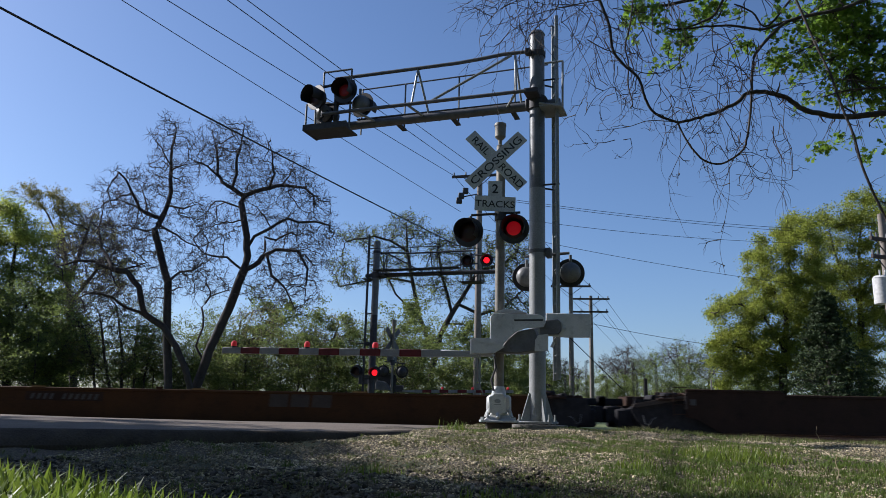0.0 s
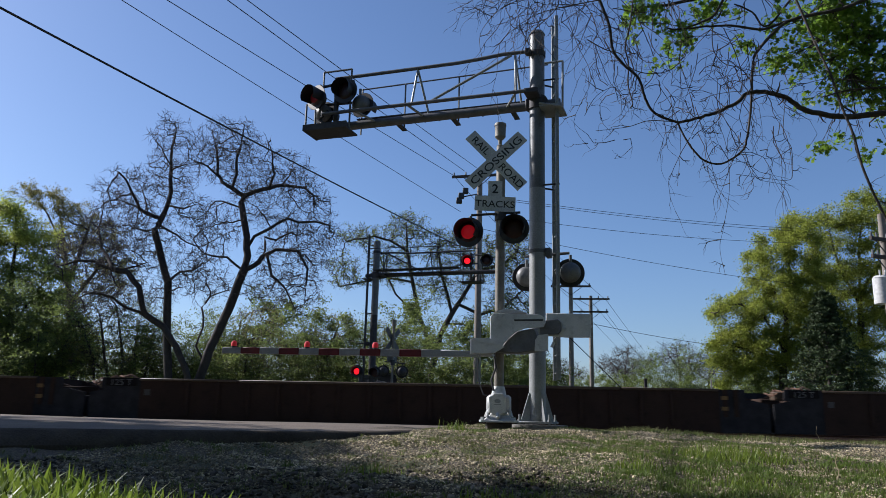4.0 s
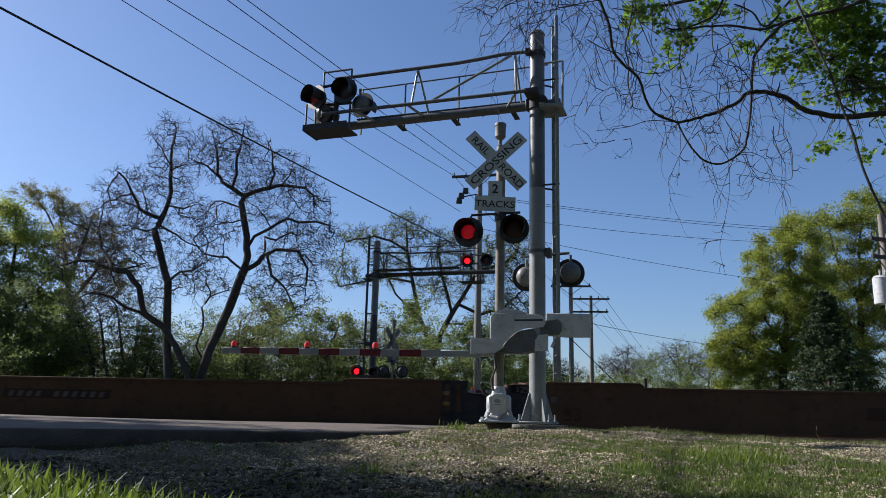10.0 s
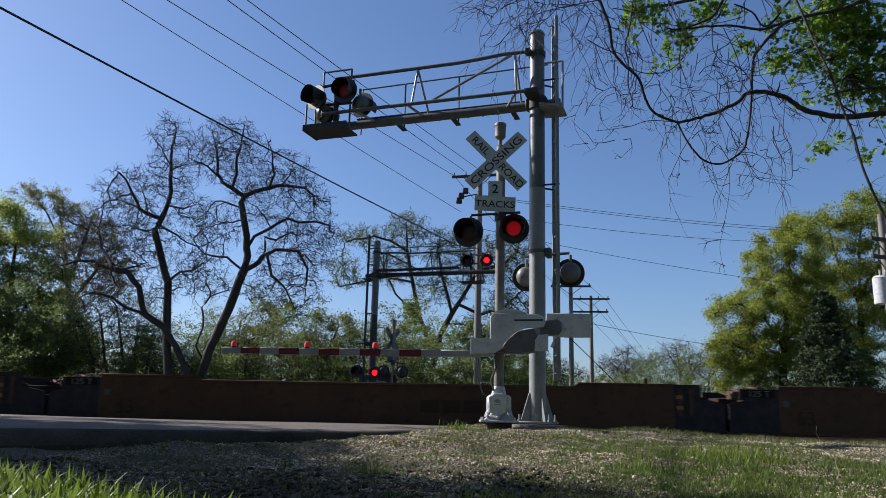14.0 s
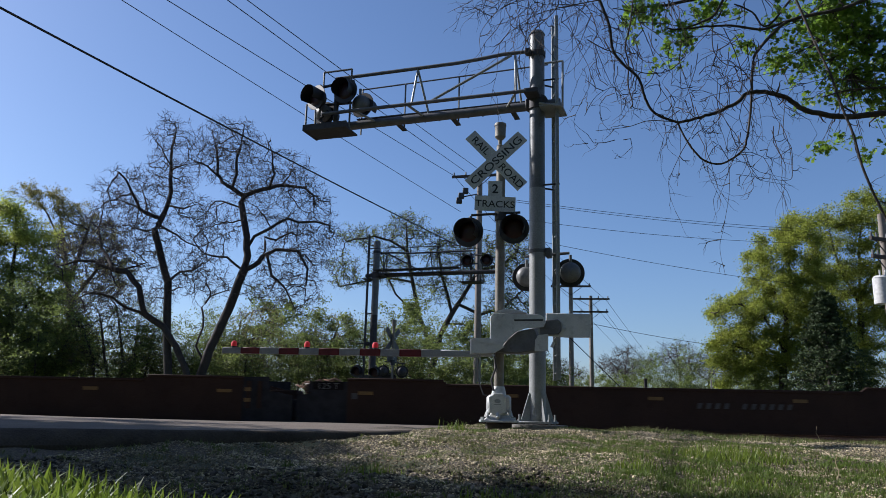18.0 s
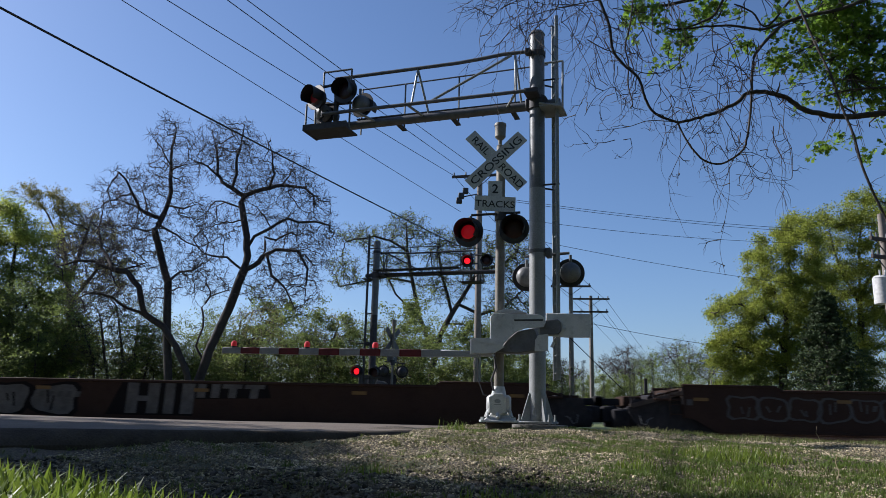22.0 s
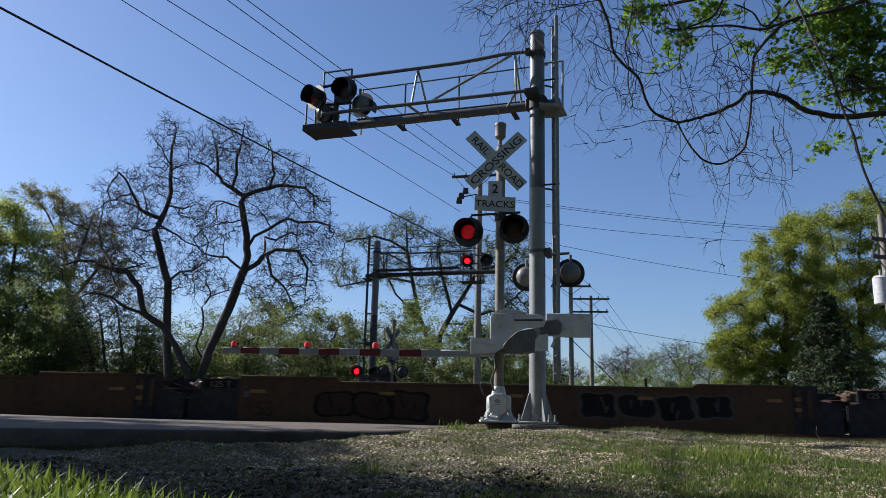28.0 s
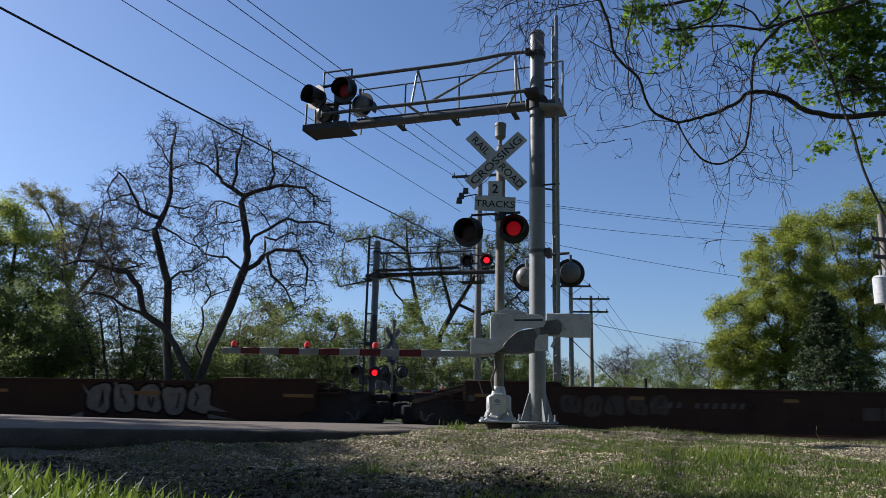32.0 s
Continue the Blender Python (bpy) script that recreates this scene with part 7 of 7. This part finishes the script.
# ---------------- markings on the cars ----------------
NUMBER_AT = {1: -4.7, 2: 1.4, 5: 0.6, 7: -3.2, 8: 0.6, 10: -3.2, 11: 0.7, 13: -3.0, 14: -6.0, 16: 1.0, 18: -3.5, 19: -4.0}
LOGO_AT = {1: 1.9, 6: 0.9, 9: 0.9, 12: 0.9, 19: 1.9}
for i in range(len(CARS)):
    c, mid, xl, xr = CARS[i]
    z = 0.62 if i != 1 else 0.56
    if i in NUMBER_AT:
        x = NUMBER_AT[i]
        w = 2.9 if i not in (1, 2) else 2.1
        if i not in (14, 2):
            panel(c, x, x + w, z, z + 0.24, SPRAY_DARK if i == 5 else CAR_DARK, "number_panel", "black panel with reporting marks")
        bars(c, x + 0.12, z + 0.04, w - 0.2, 0.15, 11, CAR_WHITE if i == 5 else SPRAY_GREY, slant=0.05, gap=0.5)
    if i in LOGO_AT:
        x = LOGO_AT[i]
        m = SPRAY_FAINT if i in (1, 19) else CAR_RED
        zb = 0.42 if i != 1 else 0.5
        for a, b in ((0.0, 0.5), (0.58, 1.08), (1.16, 1.68)):
            logo = BM()
            plate(logo, [(x + a, zb), (x + b, zb), (x + b + 0.02, zb + 0.34), (x + a + 0.02, zb + 0.34)], -1.53, -1.525)
            part("emblem_bar", logo, m, c, smooth=False)
    if (5 <= i <= 10 or 16 <= i <= 18) and JX[i + 1][1] == "A":
        words("53", 0.52, c, CAR_DARK, pose(xl + 0.72, -1.526, 0.42) @ UPRIGHT)
    if i in (1, 11, 12, 13, 14, 15, 16, 17, 18, 19, 20):
        n = 5
        for k in range(n):
            x = xl + 0.5 + (xr - xl - 1.0) * k / (n - 1)
            half_w = 0.4 if i == 20 else 0.2
            zr = 0.76 if i == 20 else 0.86
            panel(c, x - half_w, x + half_w, zr, zr + 0.09, CAR_YELLOW, "reflector", y=-1.545)
    panel(c, xl + 0.12, xl + 0.28, 0.74, 0.9, SPRAY_GREY, "stencil_plate")
    panel(c, mid * 0 - 1.2, -1.0, 0.9, 0.98, STYLES[i][0], "stencil_plate")

graffiti(CARS[14][0], -7.25, -3.3, 0.08, 1.12, 3, SPRAY_PALE, SPRAY_DARK, 3, "large pale bubble graffiti with dark outlines")
block_graffiti(CARS[14][0], -2.1, 1.7, 0.22, 1.1, SPRAY_PALE, SPRAY_DARK)
graffiti(CARS[13][0], -6.8, -1.8, 0.3, 1.05, 6, CAR_RED, SPRAY_GREY, 7, "faded outline graffiti")
graffiti(CARS[15][0], -6.8, 5.9, 0.3, 0.98, 10, SPRAY_FAINT, CAR_DARK, 9, "faded painted letters")
graffiti(CARS[16][0], -4.5, -1.0, 0.35, 1.0, 4, SPRAY_DARK, CAR_DARK, 11, "dark graffiti")
graffiti(CARS[17][0], -5.4, -2.4, 0.12, 1.03, 3, CAR_DARK, SPRAY_DARK, 12, "dark graffiti")
graffiti(CARS[17][0], 1.7, 5.9, 0.25, 1.1, 4, SPRAY_DARK, SPRAY_FAINT, 13, "dark graffiti with faded edges")
graffiti(CARS[19][0], -6.3, -3.3, 0.35, 1.05, 5, SPRAY_FAINT, CAR_DARK, 15, "grey scrawled graffiti")
graffiti(CARS[19][0], 3.2, 6.4, 0.35, 1.05, 3, CAR_BROWN, CAR_DARK, 16, "faded brownish graffiti")
graffiti(CARS[20][0], 2.55, 5.95, 0.14, 1.14, 5, CAR_WHITE, SPRAY_DARK, 21, "white bubble graffiti")
for x, z, dx, dz, w in ((2.5, 0.2, -0.45, -0.08, 0.16), (2.6, 0.75, -0.25, 0.3, 0.12), (3.3, 1.0, 0.1, 0.2, 0.14), (4.6, 1.0, -0.12, 0.2, 0.14), (5.5, 1.0, 0.1, 0.18, 0.14), (5.9, 0.45, 0.5, -0.12, 0.16), (5.9, 0.22, 0.85, -0.1, 0.12)):
    bm = BM()
    plate(bm, [(x, z - w / 2), (x + dx, z + dz), (x, z + w / 2)] if dx < 0 else [(x, z - w / 2), (x + dx, z + dz), (x - 0.04, z + w / 2)], -1.5395, -1.5385)
    part("graffiti_spike", bm, CAR_WHITE, CARS[20][0], smooth=False)

# ---------------- verge: stones, grass, weeds ----------------
rng = np.random.default_rng(7)


def clear_of_road(x, y):
    return x > road_edge(y) + 0.05


def scatter(n, x0, x1, y0, y1, keep=None):
    x, y = rng.uniform(x0, x1, n), rng.uniform(y0, y1, n)
    k = clear_of_road(x, y)
    if keep is not None:
        k &= keep(x, y)
    return x[k], y[k]


def stones(n, x0, x1, y0, y1, lo, hi, name, label, material=None):
    x, y = scatter(n, x0, x1, y0, y1)
    m = len(x)
    s = rng.uniform(0, 1, m) ** 3 * (hi - lo) + lo
    # a rough eight-cornered pebble
    cube = np.array([(a, b, c) for a in (-1, 1) for b in (-1, 1) for c in (-1, 1)], float) * 0.6
    f = np.array([(0, 1, 3, 2), (4, 6, 7, 5), (0, 4, 5, 1), (2, 3, 7, 6), (0, 2, 6, 4), (1, 5, 7, 3)])
    v = cube[None] * rng.uniform(0.4, 1.35, (m, 8, 3)) * rng.uniform(0.55, 1.5, (m, 1, 3)) * np.array([1, 1, 0.55])
    a = rng.uniform(0, math.tau, m)
    ca, sa = np.cos(a)[:, None], np.sin(a)[:, None]
    tilt = rng.uniform(-0.6, 0.6, m)[:, None]
    vx, vy, vz = v[..., 0], v[..., 1], v[..., 2] + v[..., 0] * tilt
    w = np.stack([vx * ca - vy * sa, vx * sa + vy * ca, vz], -1) * s[:, None, None]
    w += np.stack([x, y, ground_z(x, y) + s * 0.25], -1)[:, None, :]
    faces = (f[None] + np.arange(m)[:, None, None] * 8).reshape(-1, 4)
    ob = new(name, mesh_np(name, w.reshape(-1, 3), faces, material or M_STONE))
    return tagged(ob, label, "gravel", kind="stuff")


stones(34000, -3.2, 9, 6.0, 14.5, 0.006, 0.026, "gravel", "loose pale crushed stone on the verge")
stones(14000, -6.0, 0.9, 3.0, 7.0, 0.006, 0.036, "coarse_gravel", "coarser stones at the foot of the verge, darkened for shade", M_STONE_DARK)


def chips(n, x0, x1, y0, y1, lo, hi, name, label, material=None):
    """Fine angular chips, four-cornered splinters of stone."""
    x, y = scatter(n, x0, x1, y0, y1)
    m = len(x)
    s = rng.uniform(lo, hi, m)
    tet = np.array([(1, 1, 1), (-1, -1, 1), (-1, 1, -1), (1, -1, -1)], float)
    v = (tet[None] * rng.uniform(0.4, 1.3, (m, 4, 3)) + rng.normal(0, 0.25, (m, 4, 3))) * np.array([1, 1, 0.6])
    a = rng.uniform(0, math.tau, m)
    ca, sa = np.cos(a)[:, None], np.sin(a)[:, None]
    w = np.stack([v[..., 0] * ca - v[..., 1] * sa, v[..., 0] * sa + v[..., 1] * ca, v[..., 2]], -1) * s[:, None, None]
    w += np.stack([x, y, ground_z(x, y) + s * 0.2], -1)[:, None, :]
    f = np.array([(0, 1, 2), (0, 3, 1), (0, 2, 3), (1, 3, 2)])
    faces = (f[None] + np.arange(m)[:, None, None] * 4).reshape(-1, 3)
    ob = new(name, mesh_np(name, w.reshape(-1, 3), faces, material or M_STONE))
    return tagged(ob, label, "gravel", kind="stuff")


chips(100000, -3.5, 7.0, 5.6, 13.6, 0.004, 0.012, "stone_chips", "fine angular stone chips covering the verge")
chips(50000, -4.5, 4.0, 3.4, 7.0, 0.003, 0.01, "stone_chips", "fine stone chips at the foot of the verge, darkened for shade", M_STONE_DARK)


def blades(name, x, y, h, w, lean, material, label, segs=3, z_off=0.0, kind="stuff"):
    """Grass blades that taper and bend over."""
    m = len(x)
    h = h * rng.uniform(0.5, 1.25, m)
    az = rng.uniform(0, math.tau, m)
    fx, fy = np.cos(az), np.sin(az)
    bend = rng.uniform(0.1, 1.0, m) * lean
    z0 = ground_z(x, y) + z_off
    t = np.linspace(0, 1, segs + 1)
    cx = x[:, None] + fx[:, None] * bend[:, None] * h[:, None] * t ** 2
    cy = y[:, None] + fy[:, None] * bend[:, None] * h[:, None] * t ** 2
    cz = z0[:, None] + h[:, None] * (t - 0.25 * bend[:, None] * t ** 2)
    wid = (w * rng.uniform(0.6, 1.3, m))[:, None] * (1 - t ** 1.5 * 0.95)
    px, py = -fy[:, None] * wid, fx[:, None] * wid
    L = np.stack([cx - px, cy - py, cz], -1)
    R = np.stack([cx + px, cy + py, cz], -1)
    v = np.stack([L, R], 2).reshape(-1, 3)
    k = (segs + 1) * 2
    i = np.arange(segs)
    f = np.stack([2 * i, 2 * i + 1, 2 * i + 3, 2 * i + 2], -1)
    faces = (f[None] + (np.arange(m) * k)[:, None, None]).reshape(-1, 4)
    ob = new(name, mesh_np(name, v, faces, material, True))
    return tagged(ob, label, "grass", kind=kind)


# lawn at the camera's feet
x, y = rng.uniform(-3.0, 0.4, 44000), rng.uniform(0.55, 2.6, 44000)
k = (y < 1.0 + np.clip(-0.25 - x, -1, 3) * 0.93 + rng.normal(0, 0.06, len(x))) & (x < 0.0) & (np.hypot(x, y) > 0.5)
blades("lawn_grass", x[k], y[k], 0.05, 0.0046, 0.8, M_GRASS, "long lush green lawn grass", 4)


# the lawn goes on round and behind the camera
x, y = rng.uniform(-7, 6, 60000), rng.uniform(-6, 2.4, 60000)
k = (np.hypot(x, y) > 0.6) & ~((x > -3.0) & (x < 0.4) & (y > 0.55)) & ((y < 1.4) | (x < -3.0))
blades("lawn_grass", x[k], y[k], 0.05, 0.006, 1.1, M_GRASS, "lush green lawn grass round the viewpoint", 2)


def ripple(x, y, f):
    """A rough patchwork between about -1 and 1."""
    return np.array([noise.noise((p * f, q * f * 0.8, 0.3)) + 0.6 * noise.noise((p * f * 2.7, q * f * 2.3, 4.1)) + 0.4 * noise.noise((p * f * 7, q * f * 6, 9.7)) for p, q in zip(x, y)]) * 1.3


def patchy(x, y):
    v = ripple(x, y, 0.7) + 0.3 * np.clip(x - 0.3, -2, 1.6) - 0.6 * np.clip(x - 4.2, 0, 3) - 0.06 * (y - 8.5) + rng.normal(0, 0.25, len(x))
    return v > 0.2


def lush(x, y):
    v = ripple(x + 30, y, 0.9) + 0.3 * np.clip(x - 0.3, -2, 1.6) - 0.7 * np.clip(x - 4.0, 0, 3) - 0.09 * (y - 8) + rng.normal(0, 0.2, len(x))
    return v > 0.48


def tussocks(n, x0, x1, y0, y1, keep, each, spread, h, w, lean, material, label):
    """Grass that stands in small tussocks, bare ground between them."""
    cx, cy = scatter(n, x0, x1, y0, y1, keep)
    m = len(cx)
    sp = spread * rng.uniform(0.5, 1.6, m)
    x = (cx[:, None] + rng.normal(0, 1, (m, each)) * sp[:, None]).ravel()
    y = (cy[:, None] + rng.normal(0, 1, (m, each)) * sp[:, None]).ravel()
    k = clear_of_road(x, y)
    return blades("verge_grass", x[k], y[k], h, w, lean, material, label, 2)


tussocks(9000, -1.2, 9, 4.6, 15.0, patchy, 16, 0.035, 0.038, 0.0042, 1.4, M_WEED, "patchy short grass among the gravel")
tussocks(6000, -0.6, 9, 4.6, 13.0, lush, 18, 0.04, 0.045, 0.0042, 1.3, M_TURF, "fresh green grass patches on the gravel verge")
def low_turf(x, y):
    return ripple(x - 20, y, 1.1) + 0.25 * np.clip(x - 1.0, -2, 1.2) - 0.8 * np.clip(x - 4.3, 0, 3) - 0.16 * np.abs(y - 6.4) + rng.normal(0, 0.15, len(x)) > 0.12


tussocks(2400, 0.0, 6.5, 4.6, 8.6, low_turf, 18, 0.045, 0.052, 0.005, 1.2, M_TURF, "thick green grass in the dip of the verge")
tussocks(500, -4.5, 0.5, 4.2, 11.0, None, 14, 0.03, 0.05, 0.004, 1.2, M_WEED, "scattered grass tufts on the stony slope")
x, y = scatter(6500, 3.0, 9, 12.6, 15.0)
blades("verge_grass", x, y, 0.085, 0.0045, 0.9, M_WEED, "taller grass along the edge of the verge", 2)


def tuft(cx, cy, n, h, spread, label):
    x, y = rng.normal(cx, spread, n), rng.normal(cy, spread, n)
    return blades("grass_tuft", x, y, h, 0.006, 1.0, M_GRASS, label, 3)


tagged(tuft(0.3, 12.3, 70, 0.17, 0.1, "bright grass tuft at the road's edge"))
for cx, cy in ((-0.55, 6.6), (0.35, 5.6), (1.2, 5.4), (2.6, 6.6), (3.6, 8.6), (1.9, 7.4), (4.4, 7.4)):
    tagged(tuft(cx, cy, 90, 0.1, 0.12, "green grass tuft among the gravel"))

tagged(tuft(3.19, 8.61, 900, 0.11, 0.3, "bright lush grass clump on the verge"))

# dry stalks
STALKS = ((5.87, 12.15), (3.51, 7.00))
for pts, r, (cx, cy) in (([(0, 0, 0), (0.01, 0, 0.1), (-0.03, 0.02, 0.2), (-0.02, 0, 0.3)], 0.004, STALKS[0]),
                         ([(0, 0, 0), (0.025, 0, 0.09), (0.01, 0.02, 0.17), (0.035, 0, 0.27)], 0.005, STALKS[1]),
                         ([(0, 0, 0.0), (-0.1, 0.02, 0.05), (-0.22, 0.02, 0.1), (-0.33, 0, 0.19)], 0.005, STALKS[1])):
    bm = BM()
    pipe(bm, [Vector(p) for p in pts], [r, r * 0.9, r * 0.7, r * 0.4], 5)
    solo("dry_stalk", bm, M_DRY, "dry straw-coloured weed stalk in the gravel", "weed", "dry stalks", m=pose(cx, cy, float(ground_z(cx, cy)) - 0.02))

# marker posts beyond the tracks
for x, h, w, m in ((7.05, 1.82, 0.05, M_BARK), (9.3, 1.85, 0.022, M_WOOD_POLE)):
    bm = BM()
    box(bm, -w, w, -w, w, 0, h, 0.012)
    solo("marker_post", bm, m, "short wooden post beyond the tracks", "post", "marker posts", m=pose(x, 26.6, -0.12))


# ---------------- what moves ----------------
def motions():
    """The train rolls through to the right; the lamps flash in turn."""
    times = [0, 4, 8, 12, 16, 20, 24, 28, 32]
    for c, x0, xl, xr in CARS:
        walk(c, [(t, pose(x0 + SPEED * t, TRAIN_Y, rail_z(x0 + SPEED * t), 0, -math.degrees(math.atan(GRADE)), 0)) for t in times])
    for w, s in WHEELSETS:
        tr = w.parent
        x0 = next(q for c, q, a, b in CARS if c == tr.parent) + tr.matrix_basis.translation.x
        t_mid = -x0 / SPEED
        t_a, t_b = max(0.0, t_mid - 1.6), min(32.0, t_mid + 1.6)
        rows, t, ang = [(0.0, pose(s, 0, 0.425))], t_a, 0.0
        step = 1.0 / FPS
        if t_b > t_a:
            if t_a > 0:
                rows.append((t_a, pose(s, 0, 0.425)))
            while t + step <= t_b:
                t += step
                ang += math.degrees(SPEED * step / 0.425)
                rows.append((t, pose(s, 0, 0.425, 0, ang % 360, 0)))
        if rows[-1][0] < 32.0 - step:
            rows.append((32.0, rows[-1][1]))
        walk(w, rows)
    half, first = 0.596, 2.5
    for b, side, off, lit in BULBS:
        rows = []
        k0 = math.floor((0 - first) / half)
        state = (k0 % 2 == 0) == (side == "L")
        rows.append((0.0, lit if state else off))
        k = k0 + 1
        while first + k * half < 31.85:
            t = first + k * half
            now = (k % 2 == 0) == (side == "L")
            if t > 0.05:
                # dark for a moment between the two sides
                shift = 0.055 if now else 0.0
                rows.append((t + shift - 0.034, rows[-1][1]))
                rows.append((t + shift, lit if now else off))
            k += 1
        rows.append((32.0, rows[-1][1]))
        walk(b, rows)


motions()
